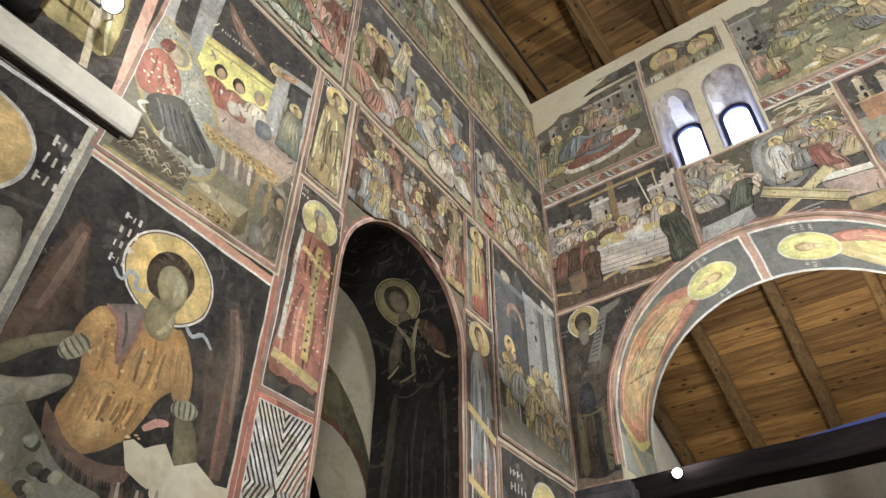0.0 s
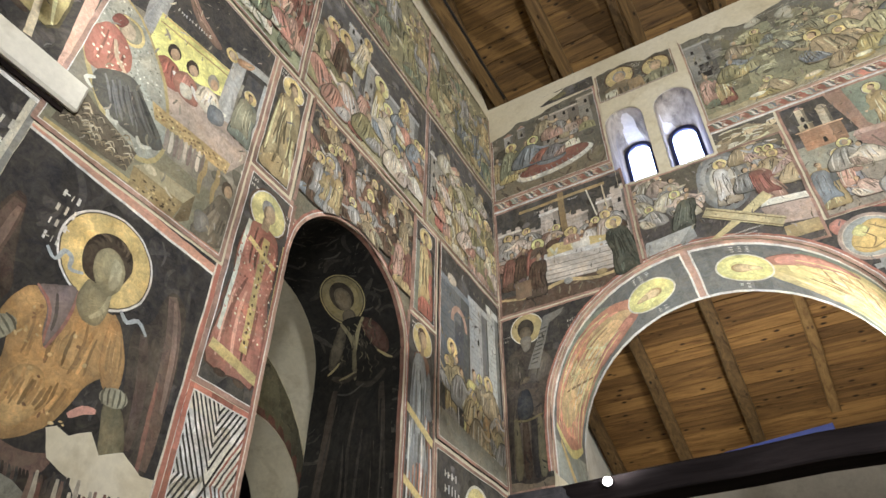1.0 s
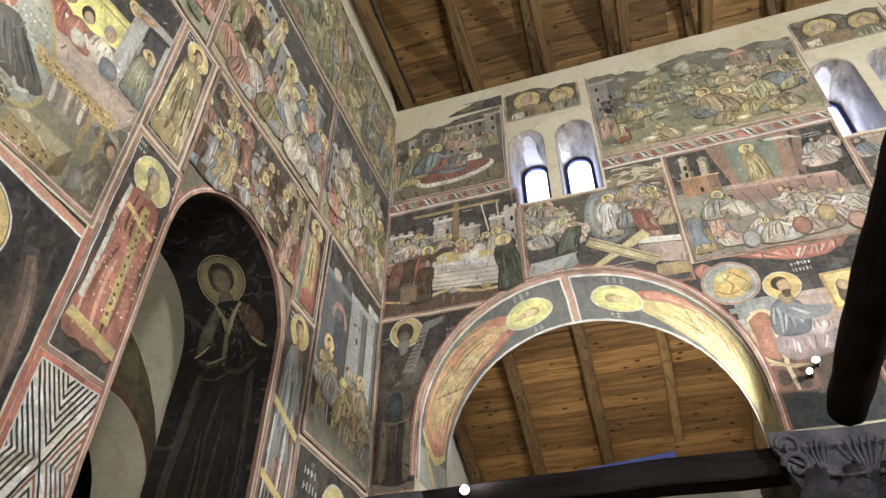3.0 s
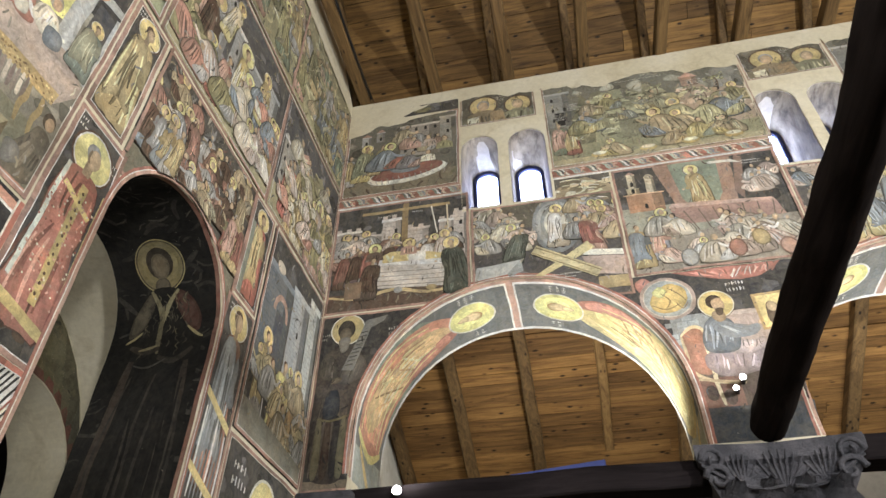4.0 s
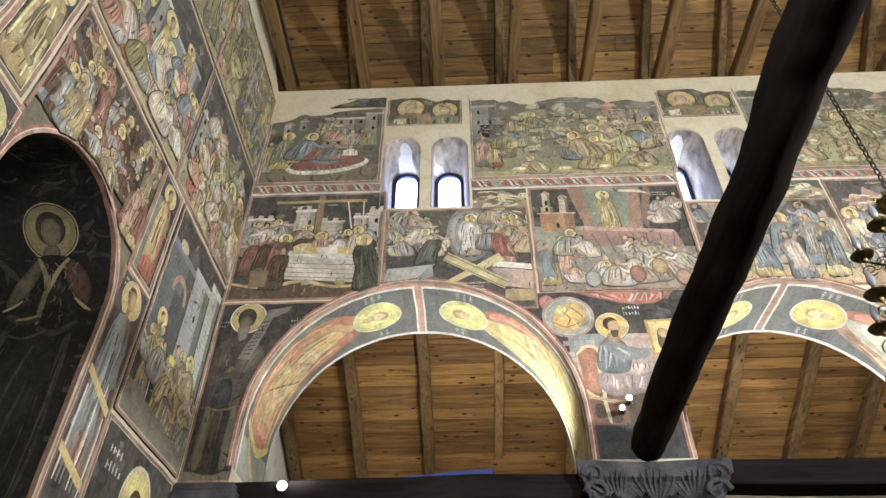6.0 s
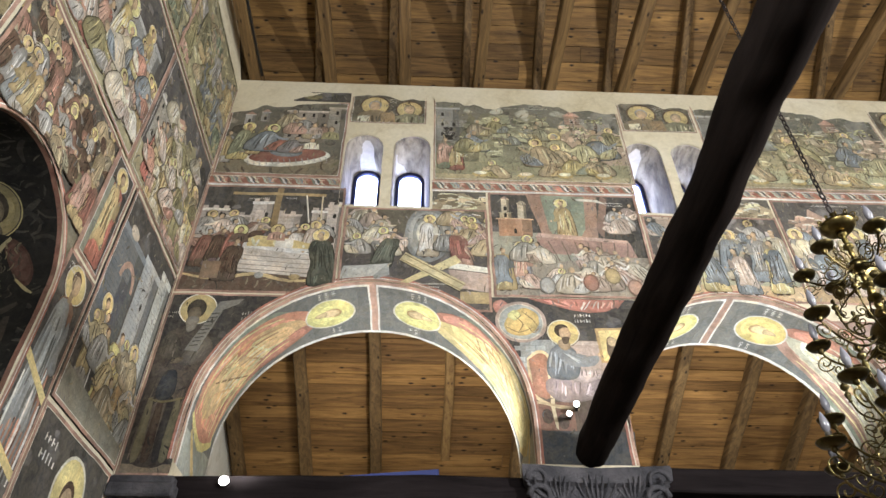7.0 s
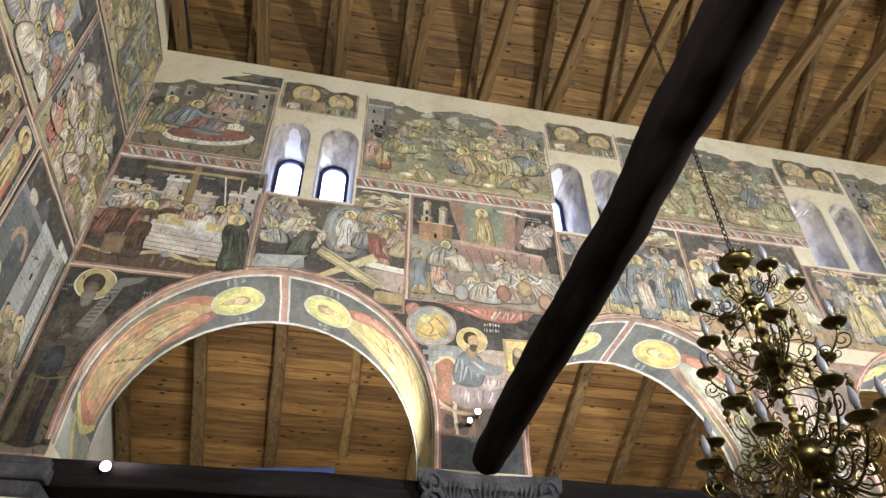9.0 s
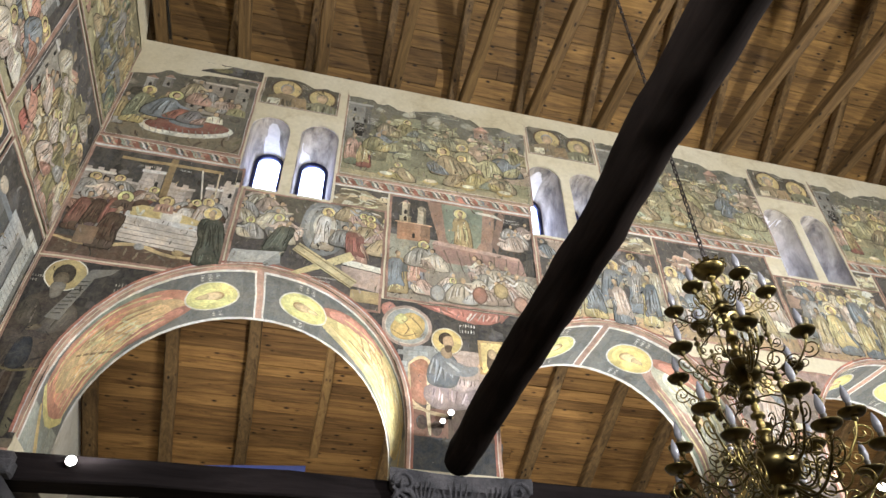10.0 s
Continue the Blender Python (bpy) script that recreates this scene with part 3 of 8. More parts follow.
for nm, y0, y1 in (("wall_apse_a", 0.9, 1.1), ("wall_apse_b", 4.15, 4.35)):
    tagged(box(nm, -4.6, -3.853, y0, y1, 0, EYE + 3.0, APSE), "sooty side wall beyond the small arch", "wall", kind="structure")
tagged(box("ceiling_apse", -4.75, -3.4, 0.6, 4.6, EYE + 3.1, EYE + 3.25, APSE), "sooty ceiling beyond the small arch", "ceiling", kind="structure")

# ---------------------------------------------------------------- lamps
def spot_lamp(where, aim, r, label, reach=0.2):
    top = tagged(new("spot_lamp"), label, "lamp", "spot lamps")
    top.matrix_world = look(where, aim)
    bm = bmesh.new()
    lathe(bm, [(0.0, 0.11), (r * 0.7, 0.11), (r * 1.05, 0.06), (r * 1.15, 0.0), (r * 1.02, 0.0), (r * 0.95, 0.02)], n=18)
    part("housing", bm, BLACKPAINT, top, "black metal lamp housing", smooth=True)
    bm = bmesh.new()
    lathe(bm, [(r * 1.0, 0.012), (r * 0.8, -0.006), (r * 0.4, -0.014), (0.0, -0.016)], n=18)
    ob = part("lens", bm, LAMPGLOW, top, "bright white lamp lens", smooth=True)
    ob.visible_shadow = False
    bm = bmesh.new()
    tube(bm, [(0, 0, 0.1), (0, -0.01, 0.14), (0, -0.02, reach)], 0.012, 6)
    part("bracket", bm, BLACKPAINT, top)
    return top


spot_lamp((-1.28, 4.475, EYE + 1.725), (-0.4, 0.5, EYE + 1.2), 0.032, "small round white spot lamp on the black tie beam")
spot_lamp((1.15, 4.36, EYE + 2.275), (0.2, 0.2, EYE + 1.3), 0.022, "small white spot lamp on the painted pier")
spot_lamp((1.09, 4.37, EYE + 2.205), (0.0, 0.2, EYE + 1.3), 0.019, "small white spot lamp below its twin on the pier")
spot_lamp((4.75, 4.36, EYE + 2.03), (1.0, 0.5, EYE + 1.4), 0.035, "small round white spot lamp on the far tie beam")
spot_lamp((-1.80, 0.362, EYE + 2.30), (-0.2, 0.2, EYE + 0.2), 0.036, "bright white spot lamp beside the painted wall", 0.32)
# fittings for the assumed floods, unseen on the opposite side
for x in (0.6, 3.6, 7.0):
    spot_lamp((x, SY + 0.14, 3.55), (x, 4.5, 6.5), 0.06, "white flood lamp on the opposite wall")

# ---------------------------------------------------------------- chandelier
CH = (1.565, 1.80)


def spiral(cx, cz, r0, turns, sgn, n=20, start=0.0):
    return [(cx + sgn * (r0 * (1 - 0.8 * k / n)) * math.cos(start + turns * 2 * math.pi * k / n), cz + (r0 * (1 - 0.8 * k / n)) * math.sin(start + turns * 2 * math.pi * k / n)) for k in range(n + 1)]


def curve(ctrl, n=5):
    """A smooth line through control points (distance, height)."""
    q, out = [ctrl[0], *ctrl, ctrl[-1]], []
    for i in range(1, len(q) - 2):
        for j in range(n):
            t = j / n
            out.append(tuple(0.5 * (2 * q[i][k] + (q[i + 1][k] - q[i - 1][k]) * t + (2 * q[i - 1][k] - 5 * q[i][k] + 4 * q[i + 1][k] - q[i + 2][k]) * t * t + (3 * q[i][k] - q[i - 1][k] - 3 * q[i + 1][k] + q[i + 2][k]) * t ** 3) for k in (0, 1)))
    return out + [ctrl[-1]]


chand = tagged(new("chandelier"), "large brass chandelier with four tiers of scrolled arms and unlit bulbs", "chandelier")
chand.location = (CH[0], CH[1], EYE)


def stem_piece(name, prof, mat, label="", n=20):
    bm = bmesh.new()
    lathe(bm, prof, n=n)
    return part(name, bm, mat, chand, label, smooth=True)


def ball(z, r):
    """A turned ball with its neck rings."""
    return [(r * 0.3, z + r * 1.15), (r * 0.42, z + r * 1.05), (r * 0.34, z + r * 0.95)] + [(r * math.cos(t), z + r * 0.82 * math.sin(t)) for t in (1.15, 0.85, 0.5, 0.15, -0.15, -0.5, -0.85, -1.15)] + [(r * 0.36, z - r * 0.86), (r * 0.46, z - r * 0.98), (r * 0.3, z - r * 1.12)]


# turned stem: rods with rings between the balls that carry the arms
def rod(z1, z0, r):
    out, n = [], max(3, int((z1 - z0) / 0.028))
    for k in range(n):
        z = z1 - (z1 - z0) * (k + 0.5) / n
        q = r * (1.0 + 0.75 * (k % 2))
        out += [(r * 0.8, z + 0.011), (q, z + 0.006), (q, z - 0.006), (r * 0.8, z - 0.011)]
    return out


stem_piece("stem", [(0.0, 1.76), (0.011, 1.755)] + rod(1.75, 1.55, 0.010) + rod(1.46, 1.29, 0.013) + rod(1.155, 0.975, 0.014) + [(0.02, 0.97), (0.0, 0.965)], BRASS, "turned brass stem with rings")
stem_piece("ball", ball(1.50, 0.036), DARKBRASS, "small turned brass ball")
stem_piece("ball", ball(1.222, 0.066), DARKBRASS, "brass ball that carries the middle arms")
stem_piece("ball", ball(0.87, 0.086), DARKBRASS, "large brass ball that carries the lower arms", 26)
stem_piece("pendant", [(0.03, 0.77), (0.022, 0.75), (0.045, 0.73), (0.05, 0.70), (0.03, 0.67), (0.014, 0.65), (0.024, 0.63), (0.0, 0.60)], BRASS, "turned brass pendant")
bm = bmesh.new()
lathe(bm, [(0.010, 1.665), (0.035, 1.662), (0.052, 1.675), (0.062, 1.69), (0.064, 1.70), (0.055, 1.694), (0.036, 1.68), (0.012, 1.68)], n=24)
for q in range(12):
    a = 2 * math.pi * q / 12
    tube(bm, [((0.062 + x) * math.cos(a), (0.062 + x) * math.sin(a), 1.698 + z) for x, z in spiral(0.0, 0.010, 0.013, 1.1, 1, 10, -1.5)], 0.003, 5)
part("crown", bm, BRASS, chand, "bright brass crown dish with a scrolled rim", smooth=True)


def arm_thing(r, hub, cup, ang, thick, cupr, mat):
    """A scrolled arm from the ball at height hub to a drip cup at height cup, r from the stem."""
    c, s = math.cos(ang), math.sin(ang)
    to = lambda q: (q[0] * c, q[0] * s, q[1])
    dip = hub - 0.16 * r
    bm = bmesh.new()
    main = curve([(0.025, hub), (0.20 * r, hub - 0.05 * r), (0.45 * r, dip - 0.08 * r), (0.72 * r, dip - 0.04 * r), (0.93 * r, (dip + cup) / 2 - 0.03 * r), (r, cup - 0.018)])
    tube(bm, [to(q) for q in main], [thick * (1.15 - 0.3 * k / len(main)) for k in range(len(main))], 7)
    # volute under the cup, large scroll on the arm and smaller ones that fill the angle
    tube(bm, [to(q) for q in spiral(r * 1.0, cup - 0.05 - 0.05 * r, 0.10 * r + 0.010, 1.5, 1, 22, -2.4)], thick * 0.66, 6)
    tube(bm, [to(q) for q in spiral(r * 0.50, hub + 0.02 * r, 0.19 * r, 1.6, 1, 26, 3.6)], thick * 0.72, 6)
    tube(bm, [to(q) for q in spiral(r * 0.74, dip + 0.06 * r, 0.11 * r, 1.4, -1, 18, 0.6)], thick * 0.58, 5)
    tube(bm, [to(q) for q in spiral(r * 0.28, dip - 0.12 * r, 0.11 * r, 1.4, 1, 18, 1.6)], thick * 0.58, 5)
    tube(bm, [to(q) for q in curve([(0.03, hub + 0.10 * r), (0.22 * r, hub + 0.26 * r), (0.45 * r, hub + 0.24 * r), (0.62 * r, hub + 0.10 * r), (0.70 * r, hub + 0.16 * r)])], thick * 0.6, 5)
    tube(bm, [to(q) for q in spiral(r * 0.86, dip - 0.02 * r, 0.09 * r, 1.3, 1, 16, 2.2)], thick * 0.55, 5)
    tube(bm, [to(q) for q in spiral(r * 0.30, hub + 0.34 * r, 0.10 * r, 1.4, -1, 16, 0.9)], thick * 0.55, 5)
    tube(bm, [to(q) for q in spiral(r * 0.60, hub + 0.27 * r, 0.08 * r, 1.3, 1, 14, 4.0)], thick * 0.5, 5)
    arm = part("arm", bm, mat, chand, "scrolled brass arm", smooth=True)
    p = (r * c, r * s, cup)
    bm = bmesh.new()
    lathe(bm, [(0.005, -0.026), (0.011, -0.018), (0.008, -0.010), (cupr * 0.45, -0.008), (cupr * 0.82, -0.003), (cupr, 0.008), (cupr * 1.02, 0.012), (cupr * 0.96, 0.012), (cupr * 0.75, 0.003), (0.016, 0.0), (0.013, 0.004)], p, 20)
    part("drip_cup", bm, DARKBRASS, arm, "tarnished brass drip cup", smooth=True)
    bm = bmesh.new()
    lathe(bm, [(0.012, 0.0), (0.010, 0.006), (0.009, 0.034), (0.011, 0.037), (0.007, 0.040)], p, 12)
    part("candle_tube", bm, CANDLE, arm, smooth=True)
    bm = bmesh.new()
    lathe(bm, [(0.007, 0.038), (0.0125, 0.052), (0.0135, 0.064), (0.0105, 0.082), (0.005, 0.098), (0.002, 0.106), (0.0, 0.107)], p, 12)
    part("bulb", bm, BULBGLASS, arm, "unlit grey flame-shaped bulb", smooth=True)


TIERS = ((6, 0.172, 1.50, 1.525, 0.42, 0.0036, 0.039), (6, 0.238, 1.222, 1.275, 0.05, 0.0042, 0.042), (6, 0.275, 0.90, 0.995, 0.30, 0.0046, 0.044), (8, 0.325, 0.80, 0.855, 0.62, 0.0050, 0.044))
for tier, (cnt, r, hub, cup, off, thick, cr) in enumerate(TIERS):
    for k in range(cnt):
        arm_thing(r, hub, cup + 0.006 * ((k * 5 + tier) % 3 - 1), off + 2 * math.pi * k / cnt, thick, cr, BRASS if (k + tier) % 2 else DARKBRASS)


def finial(r, z, a, h):
    bm = bmesh.new()
    lathe(bm, [(q * h, y * h) for q, y in ((0.0, 1.0), (0.07, 0.95), (0.10, 0.86), (0.06, 0.78), (0.04, 0.74), (0.13, 0.66), (0.15, 0.56), (0.07, 0.46), (0.05, 0.42), (0.11, 0.34), (0.09, 0.22), (0.04, 0.12), (0.08, 0.06), (0.0, 0.0))], (r * math.cos(a), r * math.sin(a), z), 10)
    tube(bm, [(q * math.cos(a), q * math.sin(a), y) for q, y in curve([(0.03, z - 0.10), (r * 0.5, z - 0.10), (r * 0.9, z - 0.05), (r, z + 0.01)])], 0.0036, 5)
    part("finial", bm, DARKBRASS, chand, "small turned brass finial", smooth=True)


def rosette(r, z, a):
    """A scalloped disc that faces outwards, on a thin stalk."""
    bm = bmesh.new()
    n = 24
    rows = [[Vector((q * (1 + 0.08 * (k % 2) * (q > 0.02)) * math.cos(2 * math.pi * k / n), q * (1 + 0.08 * (k % 2) * (q > 0.02)) * math.sin(2 * math.pi * k / n), y)) for k in range(n)] for q, y in ((0.003, -0.006), (0.023, -0.002), (0.024, 0.003), (0.015, 0.004), (0.011, 0.009), (0.003, 0.012))]
    m = Matrix.Translation((r * math.cos(a), r * math.sin(a), z)) @ Vector((math.cos(a), math.sin(a), -0.3)).to_track_quat("Z", "Y").to_matrix().to_4x4()
    vs = [[bm.verts.new(m @ v) for v in row] for row in rows]
    for p, q in zip(vs, vs[1:]):
        for k in range(n):
            bm.faces.new((p[k], p[(k + 1) % n], q[(k + 1) % n], q[k]))
    bm.faces.new(vs[0][::-1])
    bm.faces.new(vs[-1])
    tube(bm, [(q * math.cos(a), q * math.sin(a), y) for q, y in ((0.02, z + 0.05), (r * 0.6, z + 0.035), (r, z))], 0.003, 5)
    part("rosette", bm, DARKBRASS, chand, "tarnished scalloped brass rosette", smooth=False)


for k in range(6):
    a = 2 * math.pi * k / 6
    finial(0.125, 1.31, a + 0.55, 0.085)
    rosette(0.125, 1.375, a + 0.05)
    finial(0.20, 1.03, a + 0.3, 0.10)
    rosette(0.13, 1.06, a + 0.75)
# chain: links turned by a quarter from one to the next
chain = tagged(new("chandelier_chain"), "dark iron chain from the roof to the chandelier", "chain")
chain.location = (CH[0], CH[1], 0)
z = EYE + 1.765
bm = bmesh.new()
tube(bm, [(0.0085 * math.cos(t), 0, 0.021 + 0.021 * math.sin(t) * 1.1) for t in [2 * math.pi * k / 12 for k in range(13)]], 0.003, 5, caps=False)
me = bpy.data.meshes.new("link")
bm.to_mesh(me)
bm.free()
me.materials.append(IRON)
k = 0
while z < TOP + 0.02:
    ob = new("link", me)
    ob.parent = chain
    ob.location, ob.rotation_euler = (0, 0, z), (0, 0, (k % 2) * math.pi / 2)
    z += 0.0345
    k += 1
# a bearer between two joists holds the chain
beam("chain_bearer", (CH[0] - 0.62, CH[1], TOP + 0.06), (CH[0] + 0.62, CH[1], TOP + 0.06), 0.08, 0.09, JOIST, "short brown timber bearer that holds the chandelier chain", "beam")

# black cable along the first joist and the end wall
bm = bmesh.new()
tube(bm, [(-1.79, 4.44, TOP + 0.01), (-1.80, 3.9, TOP + 0.02), (-1.79, 3.0, TOP + 0.01), (-1.81, 1.5, TOP + 0.02), (-1.80, 0.0, TOP + 0.0)], 0.014, 6)
tagged(part("electric_cable", bm, BLACKPAINT, smooth=True), "black electric cable running along a roof joist", "cable")


# ---------------------------------------------------------------- frescoes: flat shapes of pigment on the plaster
DK, INK, OCH, YEL, RED, SAL, PNK, GRY, BLG, OLV, GRN, CRM, WHT, BRN, TEA, FLE = (
    "3a393d", "232225", "a58c52", "cdb45a", "84483c", "a87c6c", "b29d92", "8b8b8d", "66727f", "7b7547", "6c7c64", "cabd9b", "cfcabd", "4e3528", "8a9f92", "ab8c66")
STEP = 0.00006
SOFT = (0.70, 0.80, 0.88, 1.08, 1.16, 1.24)


def shade(h, f):
    return "".join("%02x" % max(0, min(255, int(int(h[i:i + 2], 16) * f))) for i in (0, 2, 4))


def blend(a, b, f):
    return "".join("%02x" % int(int(a[i:i + 2], 16) * (1 - f) + int(b[i:i + 2], 16) * f) for i in (0, 2, 4))


def half(poly, axis, limit, keep_less):
    """Cut a polygon by a straight line u or v = limit."""
    out = []
    for p, q in zip(poly, poly[1:] + poly[:1]):
        pin, qin = (p[axis] <= limit) == keep_less or p[axis] == limit, (q[axis] <= limit) == keep_less or q[axis] == limit
        if pin:
            out.append(p)
        if pin != qin:
            f = (limit - p[axis]) / (q[axis] - p[axis])
            out.append((p[0] + (q[0] - p[0]) * f, p[1] + (q[1] - p[1]) * f))
    return out


def pigment(h):
    """Lime fresco: the pigment with some white of the plaster in it."""
    r, g, b, _ = hexc(h)
    m = 0.3 * r + 0.55 * g + 0.15 * b
    return tuple(min(0.9, 1.74 * (c * 0.60 + m * 0.40 * t) + 0.003) for c, t in ((r, 0.99), (g, 1.0), (b, 0.93))) + (1.0,)


def wobble(pts):
    """The unsteady edge of a brush: long edges get points of their own, and all are moved a little."""
    out = []
    for p, q in zip(pts, pts[1:] + pts[:1]):
        d = math.hypot(q[0] - p[0], q[1] - p[1])
        n = max(1, min(24, int(d / 0.03)))
        for k in range(n):
            x, y = p[0] + (q[0] - p[0]) * k / n, p[1] + (q[1] - p[1]) * k / n
            a, b = Vector((x * 5, y * 5, 1.7)), Vector((x * 31, y * 31, 8.3))
            out.append((x + 0.006 * noise.noise(a) + 0.0028 * noise.noise(b), y + 0.006 * noise.noise(a + Vector((9, 4, 2))) + 0.0028 * noise.noise(b + Vector((3, 7, 5)))))
    return out


def star_heart(pts):
    """The middle of an outline, if every corner of it can be seen from there."""
    x, y = sum(p[0] for p in pts) / len(pts), sum(p[1] for p in pts) / len(pts)
    turns = [(p[0] - x) * (q[1] - y) - (q[0] - x) * (p[1] - y) for p, q in zip(pts, pts[1:] + pts[:1])]
    if min(turns) > 1e-9 or max(turns) < -1e-9:
        return (x, y)
    return None


class Fresco:
    """A painted panel. Shapes laid over one another stand a hair's breadth proud of those below."""
    def __init__(self, label, to3d, u0, u1, v0, v1, ground, category="fresco", group="", avoid=(), breaks=None, seed=0, name="fresco"):
        self.to3d, self.box, self.avoid, self.breaks = to3d, (u0, u1, v0, v1), avoid, breaks
        self.els, self.boxes, self.lay = [], np.zeros((9000, 4)), np.zeros(9000, int)
        self.tf = None
        self.depth = 1.0          # below 1: thicker, darker pigment
        self.tones = (0.52, 0.64, 0.76, 1.14, 1.27, 1.4)
        self.ground = ground or OLV
        self.n, self.rnd = 0, random.Random(seed * 7919 + 13)
        self.label, self.category, self.group, self.name = label, category, group, name
        self.start(name)
        if ground:
            self.rect(u0, u1, v0, v1, ground, 0.0)
            self.mottle(ground)

    def start(self, name, label=""):
        self.els.append((name, label, []))
        return self

    def poly(self, pts, colour, jit=0.10, model=0.0):
        """model: how strongly the shape is rounded, from a darker edge to a lighter middle."""
        u0, u1, v0, v1 = self.box
        if self.tf:
            pts = [self.tf(*p) for p in pts]
        for c, zc, r in self.avoid:
            moved = []
            for p in pts:
                d = math.hypot(p[0] - c, p[1] - zc)
                if p[1] > zc and d < r:
                    f = r / max(d, 1e-6)
                    p = (c + (p[0] - c) * f, zc + (p[1] - zc) * f)
                elif p[1] <= zc and abs(p[0] - c) < r:
                    p = (c + math.copysign(r, p[0] - c), p[1])
                moved.append(p)
            pts = moved
        for axis, lim, less in ((0, u0, False), (0, u1, True), (1, v0, False), (1, v1, True)):
            if len(pts) > 2:
                pts = half(list(pts), axis, lim, less)
        if len(pts) < 3 or self.n >= 8999:
            return
        pts = wobble(pts)
        us, vs = [p[0] for p in pts], [p[1] for p in pts]
        bb = (min(us), max(us), min(vs), max(vs))
        if (bb[1] - bb[0]) < 1e-4 or (bb[3] - bb[2]) < 1e-4:
            return
        b = self.boxes[:self.n]
        hit = (b[:, 0] < bb[1]) & (b[:, 1] > bb[0]) & (b[:, 2] < bb[3]) & (b[:, 3] > bb[2])
        layer = int(self.lay[:self.n][hit].max()) + 1 if hit.any() else 1
        self.boxes[self.n], self.lay[self.n] = bb, layer
        self.n += 1
        f = self.depth * (1 + self.rnd.uniform(-jit, jit))
        col = pigment(shade(colour, f))
        self.els[-1][2].append((pts, layer, col, model))

    def finish(self, parent=None):
        top = None
        for name, label, polys in self.els:
            if not polys:
                continue
            verts, faces, cols = [], [], []
            def corner(u, v, col, g):
                f = g * (1 + 0.34 * noise.noise(Vector((u * 11, v * 11, 4.4))) + 0.22 * noise.noise(Vector((u * 37, v * 37, 1.1))))
                w = 0.07 * noise.noise(Vector((u * 6, v * 6, 9.9)))
                return (col[0] * f * (1 + w), col[1] * f, col[2] * f * (1 - w), 1.0)

            for pts, layer, col, model in polys:
                heart = star_heart(pts) if model else None
                if heart and not self.breaks:
                    # rings from the dark contour to the light, which sits a little above the middle
                    hv = max(p[1] for p in pts) - min(p[1] for p in pts)
                    base, m = len(verts), len(pts)
                    tones = ((1.0, 1 - 0.40 * model), (0.86, 1 - 0.10 * model), (0.52, 1 + 0.14 * model))
                    for sc, g in tones:
                        for u, v in pts:
                            x, y = heart[0] + (u - heart[0]) * sc, heart[1] + (v - heart[1]) * sc + 0.07 * hv * (1 - sc)
                            verts.append(self.to3d(x, y, 0.0015 + layer * STEP))
                            cols.append(corner(u, v, col, g))
                    verts.append(self.to3d(heart[0], heart[1] + 0.07 * hv, 0.0015 + layer * STEP))
                    loops = [(corner(*heart, col, 1 + 0.30 * model))]
                    ring_cols = cols[-3 * m:]
                    del cols[-3 * m:]
                    for r in range(2):
                        for i in range(m):
                            j = (i + 1) % m
                            faces.append([base + r * m + i, base + r * m + j, base + (r + 1) * m + j, base + (r + 1) * m + i])
                            cols += [ring_cols[r * m + i], ring_cols[r * m + j], ring_cols[(r + 1) * m + j], ring_cols[(r + 1) * m + i]]
                    for i in range(m):
                        j = (i + 1) % m
                        faces.append([base + 2 * m + i, base + 2 * m + j, base + 3 * m])
                        cols += [ring_cols[2 * m + i], ring_cols[2 * m + j], loops[0]]
                    continue
                stack = [(pts, layer, col)]
                if heart:
                    for sc, g, up in ((0.80, 1 + 0.10 * model, 0.3), (0.55, 1 + 0.22 * model, 0.6)):
                        stack.append(([(heart[0] + (u - heart[0]) * sc, heart[1] + (v - heart[1]) * sc) for u, v in pts], layer + up, tuple(c * g for c in col[:3])))
                    stack[0] = (pts, layer, tuple(c * (1 - 0.3 * model) for c in col[:3]))
                for shape, lay, tint in stack:
                    pieces = [shape]
                    if self.breaks:
                        lo, hi = min(p[0] for p in shape), max(p[0] for p in shape)
                        pieces = []
                        for a, b in zip(self.breaks, self.breaks[1:]):
                            if b > lo and a < hi:
                                q = half(half(list(shape), 0, a, False), 0, b, True) if (a > lo or b < hi) else list(shape)
                                if len(q) > 2:
                                    pieces.append(q)
                    for q in pieces:
                        k = len(verts)
                        verts += [self.to3d(u, v, 0.0015 + lay * STEP) for u, v in q]
                        faces.append(list(range(k, k + len(q))))
                        cols += [corner(u, v, tint, 1.0) for u, v in q]
            ob = mesh_ob(name, verts, faces, PLASTER if name == "plaster_patch" else FRESCO, top or parent, label)
            if name == "brushwork":
                ob["kind"] = "stuff"
            at = ob.data.attributes.new("pigment", "FLOAT_COLOR", "CORNER")
            at.data.foreach_set("color", np.array(cols, np.float32).ravel())
            if top is None:
                top = ob
                tagged(ob, self.label, self.category, self.group)
        return top

    # -------- shapes
    def rect(self, u0, u1, v0, v1, c, jit=0.1):
        if not (self.avoid and u1 - u0 > 0.13):
            return self.poly([(u0, v0), (u1, v0), (u1, v1), (u0, v1)], c, jit)
        near = [x for cc, zc, r in self.avoid for x in (cc - r, cc + r) if u0 < x < u1]
        n = max(2, int((u1 - u0) / 0.035))
        cuts = sorted([u0 + (u1 - u0) * k / n for k in range(n + 1)] + near)
        c = shade(c, 1 + self.rnd.uniform(-jit, jit))
        keep, self.avoid = self.avoid, ()
